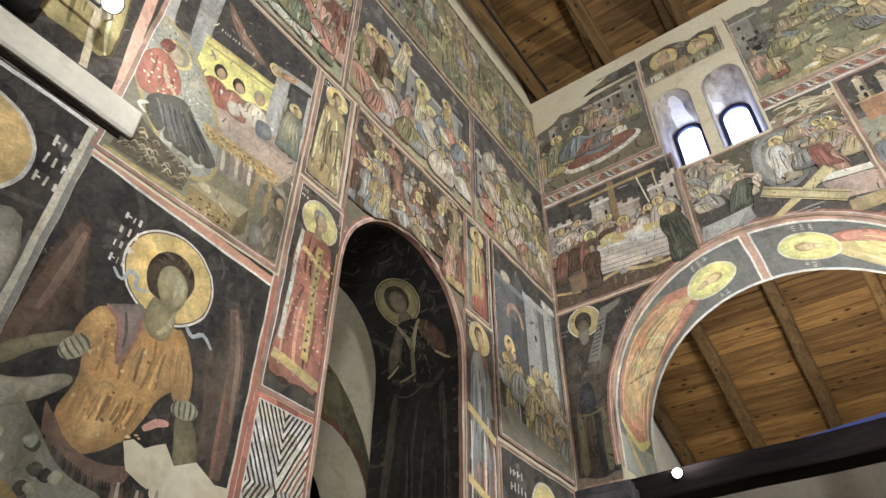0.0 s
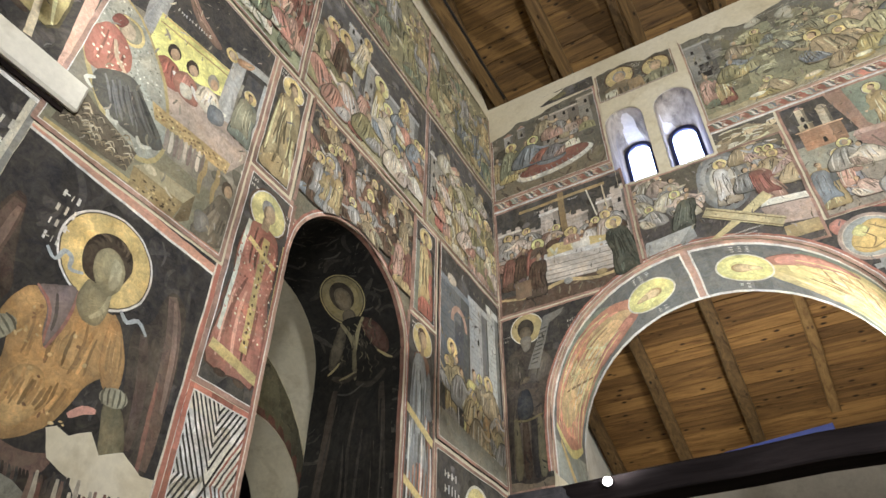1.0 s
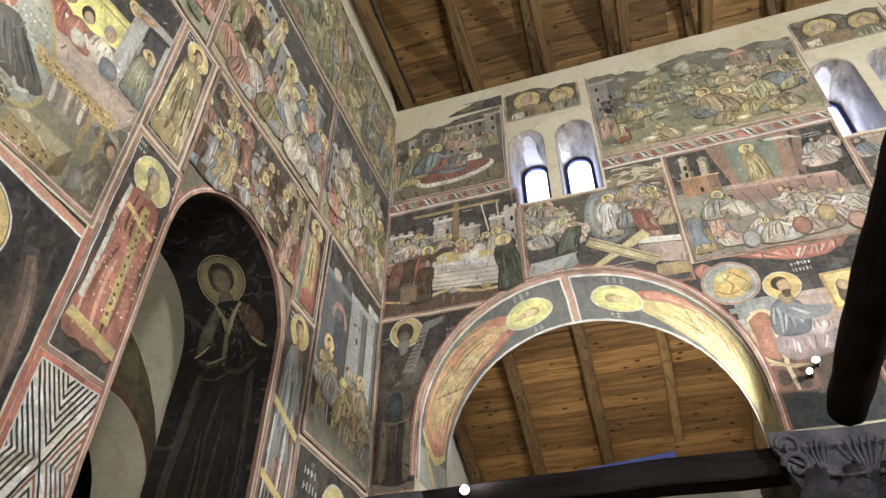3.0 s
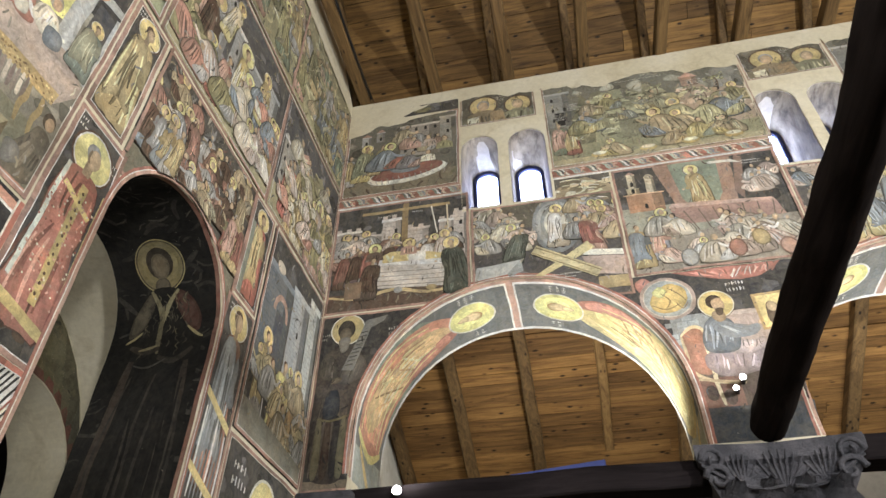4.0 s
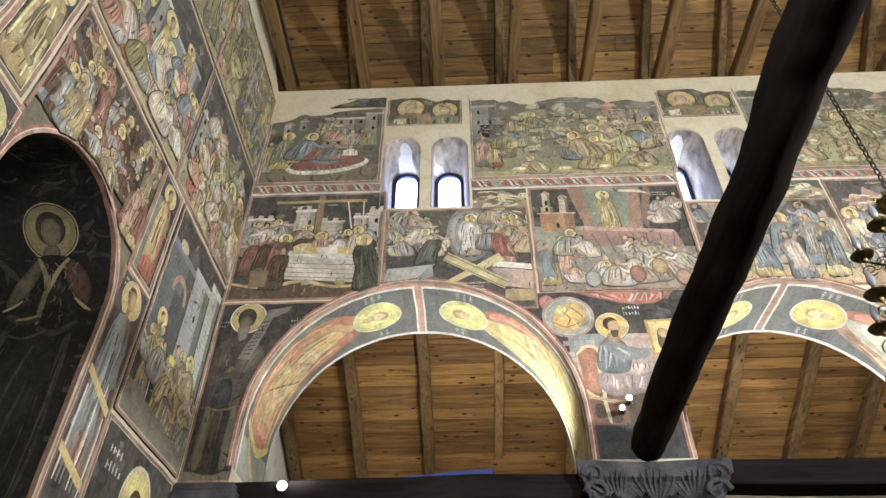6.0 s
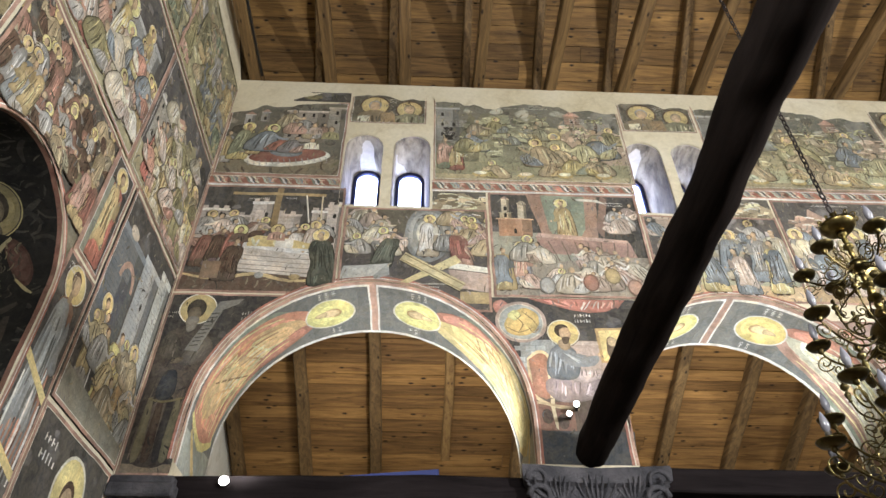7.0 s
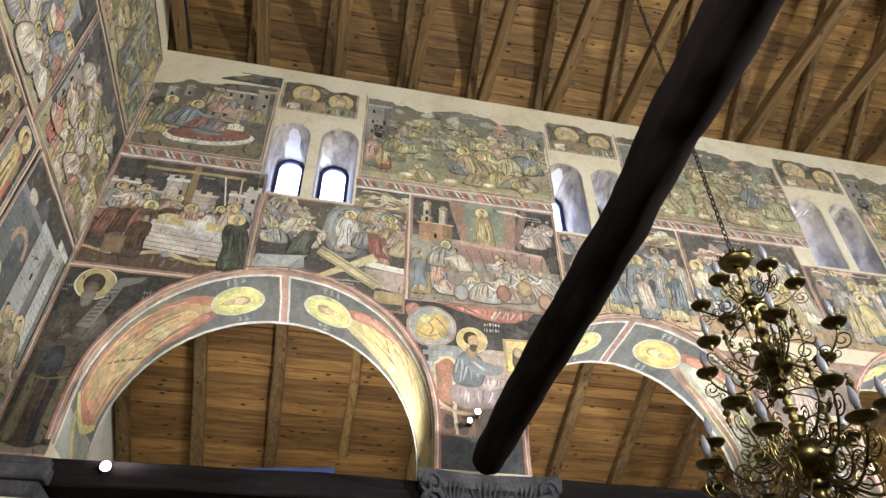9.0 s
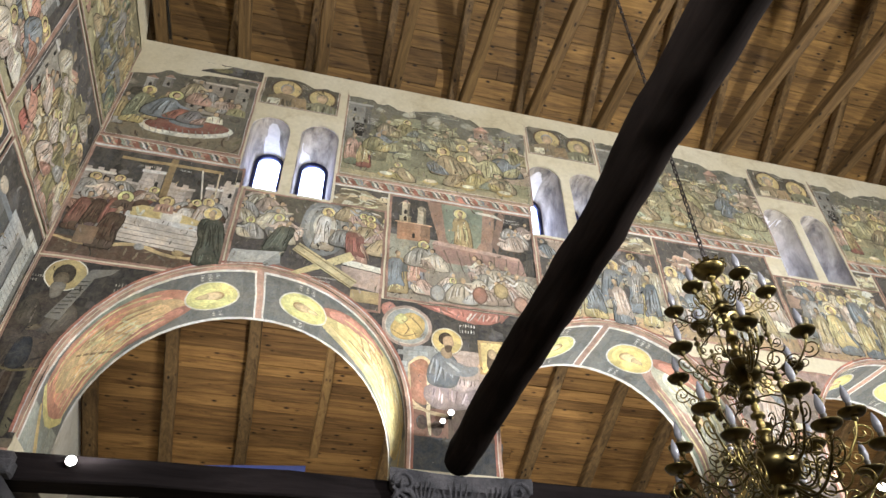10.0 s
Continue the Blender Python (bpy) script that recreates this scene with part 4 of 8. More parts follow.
        for a, b in zip(cuts, cuts[1:]):
            la, lb = (max([v0] + [zc + math.sqrt(r * r - (x - cc) ** 2) for cc, zc, r in keep if abs(x - cc) < r and abs((a + b) / 2 - cc) < r]) for x in (a, b))
            if min(la, lb) < v1:
                self.poly([(a, min(la, v1)), (b, min(lb, v1)), (b, v1), (a, v1)], c, 0.0)
        self.avoid = keep

    def disc(self, u, v, a, b, c, n=18, turn=0.0, jit=0.06, model=0.35):
        ct, st = math.cos(turn), math.sin(turn)
        self.poly([(u + a * math.cos(t) * ct - b * math.sin(t) * st, v + a * math.cos(t) * st + b * math.sin(t) * ct) for t in [2 * math.pi * k / n for k in range(n)]], c, jit, model)

    def ring(self, u, v, a, w, c, n=22):
        for k in range(n):
            t0, t1 = 2 * math.pi * k / n, 2 * math.pi * (k + 1) / n
            self.poly([(u + r * math.cos(t), v + r * math.sin(t)) for r, t in ((a, t0), (a, t1), (a - w, t1), (a - w, t0))], c, 0.05)

    def blob(self, pts, c, jit=0.1, rounds=2, model=0.75):
        """A shape with softly rounded outline."""
        for _ in range(rounds):
            out = []
            for p, q in zip(pts, pts[1:] + pts[:1]):
                out += [(p[0] * 0.78 + q[0] * 0.22, p[1] * 0.78 + q[1] * 0.22), (p[0] * 0.22 + q[0] * 0.78, p[1] * 0.22 + q[1] * 0.78)]
            pts = out
        self.poly(pts, c, jit, model)

    def stroke(self, pts, w, c, jit=0.12):
        """A tapered brush stroke along points."""
        l, r = [], []
        if len(pts) > 2:
            fine = []
            q = [pts[0]] + list(pts) + [pts[-1]]
            for i in range(1, len(q) - 2):
                for t in (0.0, 0.33, 0.67):
                    fine.append(tuple(0.5 * (2 * q[i][k] + (q[i + 1][k] - q[i - 1][k]) * t + (2 * q[i - 1][k] - 5 * q[i][k] + 4 * q[i + 1][k] - q[i + 2][k]) * t * t + (3 * q[i][k] - q[i - 1][k] - 3 * q[i + 1][k] + q[i + 2][k]) * t ** 3) for k in (0, 1)))
            pts = fine + [pts[-1]]
        n = len(pts) - 1
        for i, p in enumerate(pts):
            a, b = pts[max(i - 1, 0)], pts[min(i + 1, n)]
            d = math.hypot(b[0] - a[0], b[1] - a[1]) or 1
            k = w * (0.25 + 0.75 * math.sin(math.pi * (0.12 + 0.76 * i / n))) / 2
            l.append((p[0] - (b[1] - a[1]) / d * k, p[1] + (b[0] - a[0]) / d * k))
            r.append((p[0] + (b[1] - a[1]) / d * k, p[1] - (b[0] - a[0]) / d * k))
        self.poly(l + r[::-1], c, jit)

    def line(self, a, b, w, c):
        d = math.hypot(b[0] - a[0], b[1] - a[1]) or 1
        x, y = -(b[1] - a[1]) / d * w / 2, (b[0] - a[0]) / d * w / 2
        self.poly([(a[0] + x, a[1] + y), (b[0] + x, b[1] + y), (b[0] - x, b[1] - y), (a[0] - x, a[1] - y)], c)

    def border(self, w=0.022, c="936a5e", inner=WHT):
        u0, u1, v0, v1 = self.box
        self.start("border", "salmon red painted border line")
        for s in ((u0, u1, v1 - w, v1), (u0, u1, v0, v0 + w), (u0, u0 + w, v0, v1), (u1 - w, u1, v0, v1)):
            n = max(2, int(max(s[1] - s[0], s[3] - s[2]) / 0.12))
            for k in range(n):
                f = (k + 0.5) / n
                mu, mv = (s[0] + (s[1] - s[0]) * f, (s[2] + s[3]) / 2) if s[1] - s[0] > s[3] - s[2] else ((s[0] + s[1]) / 2, s[2] + (s[3] - s[2]) * f)
                if any((abs(mu - c2) < r2 and mv < zc2) or math.hypot(mu - c2, mv - zc2) < r2 for c2, zc2, r2 in self.avoid):
                    continue
                if s[1] - s[0] > s[3] - s[2]:
                    a, b = s[0] + (s[1] - s[0]) * k / n, s[0] + (s[1] - s[0]) * (k + 1) / n
                    self.rect(a, b, s[2], s[3], c, 0.16)
                else:
                    a, b = s[2] + (s[3] - s[2]) * k / n, s[2] + (s[3] - s[2]) * (k + 1) / n
                    self.rect(s[0], s[1], a, b, c, 0.16)
        t = w * 0.22
        for s in ((u0 + w, u1 - w, v1 - w - t, v1 - w), (u0 + w, u1 - w, v0 + w, v0 + w + t), (u0 + w, u0 + w + t, v0 + w, v1 - w), (u1 - w - t, u1 - w, v0 + w, v1 - w)):
            if not self.avoid:
                self.rect(*s, inner, 0.1)

    def bars(self, u, v, w, rows=2, size=0.018, c=WHT, slant=0.0):
        """Writing too worn to read: rows of small bars."""
        for r in range(rows):
            x = u
            end = u + w * self.rnd.uniform(0.65, 1)
            while x < end:
                l = size * self.rnd.uniform(0.25, 0.8)
                y = v - r * size * 1.9 + slant * (x - u)
                self.rect(x, x + l * 0.45, y, y + size * self.rnd.uniform(0.7, 1.15), c, 0.15)
                if self.rnd.random() < 0.5:
                    self.rect(x, x + l, y + size * 0.4, y + size * 0.58, c, 0.15)
                x += l + size * 0.28

    def folds(self, quad, base, n, w, tones=None):
        """Fold strokes down a garment, between its top edge and its hem."""
        tones = tones or self.tones
        (a, b), (c, d) = quad
        for k in range(n):
            f = (k + self.rnd.uniform(0.15, 0.85)) / n
            s = f + self.rnd.uniform(-0.12, 0.12)
            p, q = (a[0] + (b[0] - a[0]) * f, a[1] + (b[1] - a[1]) * f), (c[0] + (d[0] - c[0]) * s, c[1] + (d[1] - c[1]) * s)
            t0, t1 = self.rnd.uniform(0, 0.3), self.rnd.uniform(0.65, 1.0)
            m = self.rnd.uniform(-0.08, 0.08) * abs(p[1] - q[1])
            pts = [(p[0] + (q[0] - p[0]) * t + m * math.sin(math.pi * t), p[1] + (q[1] - p[1]) * t) for t in (t0, (2 * t0 + t1) / 3, (t0 + 2 * t1) / 3, t1)]
            self.stroke(pts, w * self.rnd.uniform(0.6, 1.3), shade(base, self.rnd.choice(tones)))

    def figure(self, u, v, h, robe, mantle=None, halo=True, hair=BRN, lean=0.0, side=1, nf=None, arm=True, hcol=YEL, hr=0.115, wide=1.0, name="painted_figure"):
        """A standing painted figure, kept to plain shapes: halo, blank oval head, robe, mantle and folds."""
        self.start(name)
        R = self.rnd
        P = lambda x, y: (u + h * (x * wide + lean * y), v + h * y)
        nf = nf or max(5, int(6 + h * 13))
        if halo:
            self.disc(*P(0, 0.885), h * hr * 1.09, h * hr * 1.09, BRN)
            self.disc(*P(0, 0.885), h * hr, h * hr, WHT)
            self.disc(*P(0, 0.885), h * hr * 0.94, h * hr * 0.94, hcol)
        w = R.uniform(0.9, 1.1)
        body = [P(-0.05, 0.80), P(-0.105 * w, 0.76), P(-0.125 * w, 0.55), P(-0.10 * w, 0.42), P(-0.135 * w, 0.2), P(-0.15 * w, 0.035), P(-0.05, 0.015), P(0.04, 0.03), P(0.14 * w, 0.02), P(0.14 * w, 0.2), P(0.11 * w, 0.42), P(0.125 * w, 0.56), P(0.105 * w, 0.76), P(0.05, 0.80)]
        self.blob([(u + (p[0] - u) * 1.06, p[1] - 0.006 * h) for p in body], shade(robe, 0.5), 0.1, 1)
        self.blob(body, robe, 0.1, 1)
        self.folds(((P(-0.09, 0.77), P(0.09, 0.77)), (P(-0.11, 0.5), P(0.11, 0.5))), robe, max(4, nf // 2), 0.017 * h)
        self.folds(((P(-0.09, 0.5), P(0.1, 0.5)), (P(-0.14, 0.04), P(0.14, 0.04))), robe, nf, 0.017 * h)
        if mantle:
            s = side
            m = [P(-s * 0.11, 0.77), P(s * 0.02, 0.80), P(s * 0.10, 0.62), P(s * 0.05, 0.40), P(s * 0.13, 0.16), P(-s * 0.02, 0.22), P(-s * 0.15, 0.10), P(-s * 0.14, 0.5)]
            self.blob(m, shade(mantle, 0.5), 0.1, 1)
            self.blob([(p[0] * 0.94 + u * 0.06 + lean * 0.03 * h, p[1]) for p in m], mantle, 0.1, 1)
            self.folds(((P(-s * 0.1, 0.75), P(s * 0.05, 0.7)), (P(-s * 0.14, 0.15), P(s * 0.08, 0.22))), mantle, nf, 0.016 * h)
        if arm:
            y = R.uniform(0.42, 0.6)
            self.blob([P(side * 0.09, 0.74), P(side * 0.135, 0.66), P(side * 0.12, 0.55), P(side * 0.17, y), P(side * 0.06, y - 0.02), P(side * 0.055, 0.6)], shade(mantle or robe, 0.85))
            self.disc(*P(side * 0.185, y + 0.005), 0.022 * h, 0.016 * h, FLE, 8)
        for s in (-1, 1):
            self.disc(*P(s * 0.05, 0.015), 0.035 * h, 0.016 * h, shade(BRN, 0.8), 8)
        self.rect(*sorted((P(-0.022, 0)[0] + lean * 0.79 * h, P(0.022, 0)[0] + lean * 0.79 * h)), v + h * 0.78, v + h * 0.85, shade(FLE, 0.8))
        self.disc(*P(-side * 0.006, 0.91), 0.044 * h, 0.047 * h, hair, 14)
        self.disc(*P(side * 0.008, 0.884), 0.039 * h, 0.053 * h, FLE, 14)
        self.stroke([P(side * -0.02, 0.92), P(side * -0.026, 0.885), P(side * -0.012, 0.85)], 0.014 * h, shade(FLE, 0.72))

    def bust(self, u, v, s, robe, halo=True, hair=BRN, hcol=YEL):
        """Head and shoulders in plain shapes, s: the head's height."""
        self.start("painted_figure")
        if halo:
            self.disc(u, v, s * 0.98, s * 0.98, BRN)
            self.disc(u, v, s * 0.88, s * 0.88, hcol)
        self.poly([(u - s * 0.3, v - s * 0.45), (u - s * 1.0, v - s * 0.8), (u - s * 1.15, v - s * 1.9), (u + s * 1.15, v - s * 1.9), (u + s * 1.0, v - s * 0.8), (u + s * 0.3, v - s * 0.45)], robe)
        self.folds((((u - s * 0.8, v - s * 0.75), (u + s * 0.8, v - s * 0.75)), ((u - s, v - s * 1.85), (u + s, v - s * 1.85))), robe, 6, s * 0.16)
        self.disc(u, v + s * 0.05, s * 0.42, s * 0.5, hair, 14)
        self.disc(u, v - s * 0.04, s * 0.33, s * 0.44, FLE, 14)

    def mottle(self, ground):
        """Uneven, worn ground: faint patches a little lighter or darker than the rest."""
        u0, u1, v0, v1 = self.box
        R = self.rnd
        for _ in range(int((u1 - u0) * (v1 - v0) * 34)):
            x, y, s = R.uniform(u0, u1), R.uniform(v0, v1), R.uniform(0.03, 0.12)
            self.blob([(x + s * R.uniform(0.5, 1.1) * math.cos(t), y + s * R.uniform(0.4, 1.0) * math.sin(t)) for t in (0, 0.9, 1.8, 2.7, 3.6, 4.5, 5.4)], shade(ground, R.choice((0.8, 0.9, 1.12, 1.25, 1.4))))

    def crouch(self, u, v, s, robe, mantle, d=1, halo=False, hair=BRN):
        """A seated or bent painted figure in plain shapes, s: its height."""
        self.start("painted_figure")
        R = self.rnd
        k = R.uniform(-0.25, 0.25)
        P = lambda x, y: (u + s * d * (x + k * y), v + s * y)
        if halo:
            self.disc(*P(0.12, 0.88), s * 0.19, s * 0.19, BRN)
            self.disc(*P(0.12, 0.88), s * 0.172, s * 0.172, YEL)
        body = [(-0.46, 0.0), (0.42, 0.0), (0.5, 0.16), (0.3, 0.36), (0.27, 0.62), (0.12, 0.76), (-0.12, 0.74), (-0.32, 0.52), (-0.48, 0.28)]
        self.blob([P(x * 1.07, y * 1.05 - 0.02) for x, y in body], shade(robe, 0.5), 0.1, 1)
        self.blob([P(x, y) for x, y in body], robe, 0.12, 1)
        self.folds(((P(-0.2, 0.7), P(0.18, 0.7)), (P(-0.42, 0.08), P(0.1, 0.1))), robe, 9, 0.036 * s)
        self.blob([P(-0.05, 0.02), P(0.46, 0.04), P(0.60, 0.36), P(0.44, 0.48), P(0.16, 0.30)], mantle, 0.12, 1)
        self.folds(((P(0.2, 0.34), P(0.5, 0.44)), (P(0.02, 0.06), P(0.5, 0.08))), mantle, 8, 0.034 * s)
        self.stroke([P(0.16, 0.66), P(0.34, 0.5), P(0.56, R.uniform(0.42, 0.72))], 0.09 * s, shade(robe, 1.12))
        self.disc(*P(0.12, 0.90), 0.095 * s, 0.11 * s, hair, 12)
        self.disc(*P(0.145, 0.875), 0.075 * s, 0.10 * s, FLE, 12)

    def heap(self, u0, u1, v0, v1, n, s, palette, halos=0.2):
        """Many figures close together, the lower ones in front."""
        R = self.rnd
        for k in range(n):
            rb, mt = R.sample(palette, 2)
            y = v1 - (v1 - v0) * (k + R.random()) / n
            self.crouch(R.uniform(u0, u1), y, s * R.uniform(0.75, 1.15), rb, mt, R.choice((-1, 1)), R.random() < halos, R.choice((BRN, GRY, INK, "8a7a60")))

    def leaves(self, u, v, s, c):
        """A little tree: a fan of short strokes on a stem."""
        self.start("brushwork")
        R = self.rnd
        self.stroke([(u, v), (u + 0.1 * s, v + 0.5 * s), (u, v + s)], 0.06 * s, BRN)
        for k in range(26):
            t, q = R.uniform(-0.3, 3.4), R.uniform(0.1, 0.55)
            x, y = u + s * q * math.cos(t), v + s * (0.75 + q * math.sin(t))
            self.stroke([(x, y), (x + 0.07 * s, y + 0.05 * s), (x + 0.13 * s, y + 0.03 * s)], 0.07 * s, shade(c, R.choice((0.6, 0.8, 1.1, 1.3))))

    def crowd(self, u0, u1, v, h, n, palette, halos=0.4, rows=1, dv=0.0):
        for r in range(rows):
            for k in range(n):
                u = u0 + (u1 - u0) * (k + 0.5 + self.rnd.uniform(-0.25, 0.25)) / n
                rb, mt = self.rnd.sample(palette, 2)
                self.figure(u, v - r * dv + self.rnd.uniform(-0.02, 0.02) * h, h * self.rnd.uniform(0.88, 1.06), rb, mt, self.rnd.random() < halos,
                            self.rnd.choice((BRN, INK, GRY)), self.rnd.uniform(-0.16, 0.16), self.rnd.choice((-1, 1)), wide=self.rnd.uniform(0.95, 1.6))

    def building(self, u, v, w, h, c=GRY, kind="flat", name="painted_building", pitch=0.16):
        self.start(name)
        self.rect(u, u + w, v, v + h, c)
        self.rect(u + w * 0.72, u + w, v, v + h, shade(c, 0.72))
        for k in range(int(h / 0.045)):
            self.rect(u, u + w, v + k * 0.045, v + k * 0.045 + 0.004, shade(c, 0.8))
        self.rect(u - w * 0.06, u + w * 1.06, v + h * 0.94, v + h, shade(c, 1.2))
        if kind == "crenel":
            n = max(3, int(w / 0.045))
            for k in range(n):
                if k % 2 == 0:
                    self.rect(u + w * k / n, u + w * (k + 1) / n, v + h, v + h + 0.035, shade(c, 1.05))
        elif kind == "gable":
            self.poly([(u - w * 0.1, v + h), (u + w * 1.1, v + h), (u + w * 0.5, v + h + w * 0.5)], SAL)
        elif kind == "dome":
            self.disc(u + w / 2, v + h, w * 0.45, w * 0.4, shade(c, 0.9))
        n = max(1, int(w / (pitch * 0.55)))
        for k in range(n):
            for r in range(max(1, int(h / pitch))):
                if self.rnd.random() < 0.25:
                    continue
                x, y = u + w * (k + 0.5) / n, v + h * 0.15 + r * pitch
                self.poly([(x - 0.014, y), (x + 0.014, y), (x + 0.014, y + 0.045), (x, y + 0.062), (x - 0.014, y + 0.045)], INK)

    def rocks(self, u, v, w, h, c=OLV, n=7):
        """Stepped hill with light ledges."""
        self.start("painted_hill")
        R = self.rnd
        pts = [(u, v)]
        for k in range(n + 1):
            f = k / n
            pts.append((u + w * f + R.uniform(-0.02, 0.02), v + h * (math.sin(math.pi * (0.1 + 0.8 * f)) * R.uniform(0.75, 1.0))))
        pts.append((u + w, v))
        self.poly(pts, c)
        for k in range(n * 3):
            x, y = u + w * R.uniform(0.08, 0.92), v + h * R.uniform(0.1, 0.8)
            s = R.uniform(0.03, 0.085)
            col = shade(c, R.choice((0.65, 0.8, 1.2, 1.35)))
            self.poly([(x - s, y - s * 0.4), (x - s * 0.3, y - s * 0.55), (x + s, y - s * 0.2), (x + s * 0.8, y + s * 0.25), (x - s * 0.7, y + s * 0.35)], col)
            self.stroke([(x - s * 0.7, y + s * 0.35), (x, y + s * 0.45), (x + s * 0.8, y + s * 0.25)], s * 0.22, shade(c, 1.5))

    def wash(self, n, palette, smin=0.02, smax=0.07, box=None):
        """Loose brush marks and worn patches."""
        u0, u1, v0, v1 = box or self.box
        R = self.rnd
        self.start("brushwork")
        for _ in range(int(n * 2.6)):
            x, y, s, t = R.uniform(u0, u1), R.uniform(v0, v1), smin * 0.5 + (smax * 0.75 - smin * 0.5) * R.random() ** 2, R.gauss(1.4, 0.6)
            k = R.uniform(-0.4, 0.4)
            self.stroke([(x - s * math.cos(t), y - s * math.sin(t)), (x + k * s * math.sin(t), y - k * s * math.cos(t)), (x + s * math.cos(t), y + s * math.sin(t))], s * R.uniform(0.2, 0.5), blend(R.choice(palette), self.ground, R.uniform(0.3, 0.75)), 0.2)

    def loss(self, pts, c="c4b793"):
        """A place where the paint is gone, down to the plaster."""
        self.start("plaster_patch", "bare cream plaster where the paint is lost")
        R = self.rnd
        out = []
        for p, q in zip(pts, pts[1:] + pts[:1]):
            n = max(1, int(math.hypot(q[0] - p[0], q[1] - p[1]) / 0.05))
            for k in range(n):
                f = k / n
                out.append((p[0] + (q[0] - p[0]) * f + R.uniform(-0.012, 0.012), p[1] + (q[1] - p[1]) * f + R.uniform(-0.012, 0.012)))
        self.poly(out, c, 0.03)


def north(u, v, d):
    return (u, WY - d, EYE + v)


def east(u, v, d):
    return (WX + d, u, EYE + v)


def panel(label, to3d, u0, u1, v0, v1, ground, **kw):
    return Fresco(label, to3d, u0, u1, v0, v1, ground, **kw)


GARB = [RED, SAL, OCH, OLV, GRY, BLG, PNK, GRN, BRN, CRM]
PALE = [PNK, CRM, GRY, SAL, TEA, OCH, WHT]
SEED = [100]


def nxt():
    SEED[0] += 1
    return SEED[0]


# ---------------- arcade wall, upper register (above the leafy border)
V0, V1 = 4.70, 5.98
f = panel("worn fresco of a figure on a red couch before arcades", north, -2.02, -0.80, V0, 5.855, "55524a", seed=nxt())
f.rect(-2.02, -0.80, V0, 4.95, "665c48"); f.wash(40, [OLV, BRN, "6d6048"], 0.03, 0.1, (-2.02, -0.8, V0, 5.1))
f.building(-1.42, 5.2, 0.42, 0.5, "8d837a", "flat"); f.building(-1.86, 5.45, 0.10, 0.16, GRY, "gable"); f.building(-1.70, 5.5, 0.09, 0.16, GRY, "gable"); f.building(-1.0, 5.25, 0.17, 0.52, "7a766f")
f.start("painted_couch"); f.disc(-1.34, 4.96, 0.42, 0.13, WHT, 22, 0.12); f.disc(-1.34, 4.99, 0.38, 0.10, RED, 22, 0.12)
for k in range(14):
    f.stroke([(-1.72 + k * 0.058, 4.90 + k * 0.006), (-1.70 + k * 0.058, 4.83 + k * 0.007)], 0.016, GRY)
f.disc(-1.36, 5.03, 0.16, 0.06, BLG)
f.heap(-1.5, -1.0, 5.22, 5.42, 5, 0.26, ["8a7c5c", "8d6a58", GRY, "7a705c"], 0.2); f.figure(-1.96, 4.86, 0.5, GRY, OCH, False); f.figure(-1.84, 4.9, 0.58, "a8974e", "7c8060", True, lean=0.1, wide=1.3); f.figure(-1.70, 4.98, 0.48, OCH, OLV, False, lean=0.2); f.crouch(-1.60, 5.04, 0.40, BLG, RED, 1, True); f.crouch(-1.34, 5.02, 0.26, "6d6a70", "8a6a60", 1)
f.bust(-1.28, 5.46, 0.075, SAL, False); f.bust(-1.12, 5.46, 0.075, PNK, False); f.bust(-0.95, 5.40, 0.08, OLV, False); f.bust(-1.12, 5.22, 0.07, CRM, False)
f.wash(70, ["6d6756", "39363a", OLV, PNK], 0.015, 0.05); f.border(0.02)
f.loss([(-2.03, 5.62), (-1.85, 5.66), (-1.72, 5.76), (-1.45, 5.74), (-1.30, 5.80), (-1.05, 5.82), (-0.79, 5.86), (-2.03, 5.87)]); f.finish()
f = panel("dark fragment of painted sky in bare plaster", north, -1.40, -0.80, 5.86, 6.02, DK, seed=nxt())
f.disc(-1.2, 5.93, 0.1, 0.04, OLV); f.wash(14, [OLV, GRY, BRN], 0.02, 0.05); f.loss([(-1.42, 6.03), (-1.42, 5.85), (-1.30, 5.93), (-1.1, 6.0)]); f.finish()


def over_window(x0, seed):
    f = panel("narrow fresco of two haloed half-length figures above a window", north, x0, x0 + 0.80, 5.53, 6.02, "4d4940", seed=seed)
    f.rect(x0, x0 + 0.8, 5.53, 5.66, "6d6650"); f.wash(30, [OLV, GRY, "6d6650"], 0.02, 0.08)
    f.bust(x0 + 0.25, 5.82, 0.165, "7c6a4c", True, GRY, "b39c50"); f.bust(x0 + 0.62, 5.77, 0.15, "747458", True, "8a7a60", "b39c50")
    f.start("painted_desk"); f.poly([(x0 + 0.30, 5.55), (x0 + 0.48, 5.55), (x0 + 0.46, 5.72), (x0 + 0.33, 5.70)], "8a7048"); f.poly([(x0 + 0.08, 5.56), (x0 + 0.2, 5.56), (x0 + 0.2, 5.66), (x0 + 0.08, 5.64)], CRM)
    f.bars(x0 + 0.40, 5.93, 0.10, 3, 0.014); f.wash(50, [OLV, GRY, BRN, PNK, OCH], 0.015, 0.05); f.border(0.016, "8f7464")
    f.loss([(x0 - 0.01, 6.03), (x0 - 0.01, 5.95), (x0 + 0.05, 5.99), (x0 + 0.22, 6.0), (x0 + 0.40, 5.985), (x0 + 0.52, 5.93), (x0 + 0.66, 5.95), (x0 + 0.81, 5.92), (x0 + 0.81, 6.03)])
    f.finish()


for k, x0 in enumerate((-0.78, 2.10, 4.92)):
    over_window(x0, 31 + k)


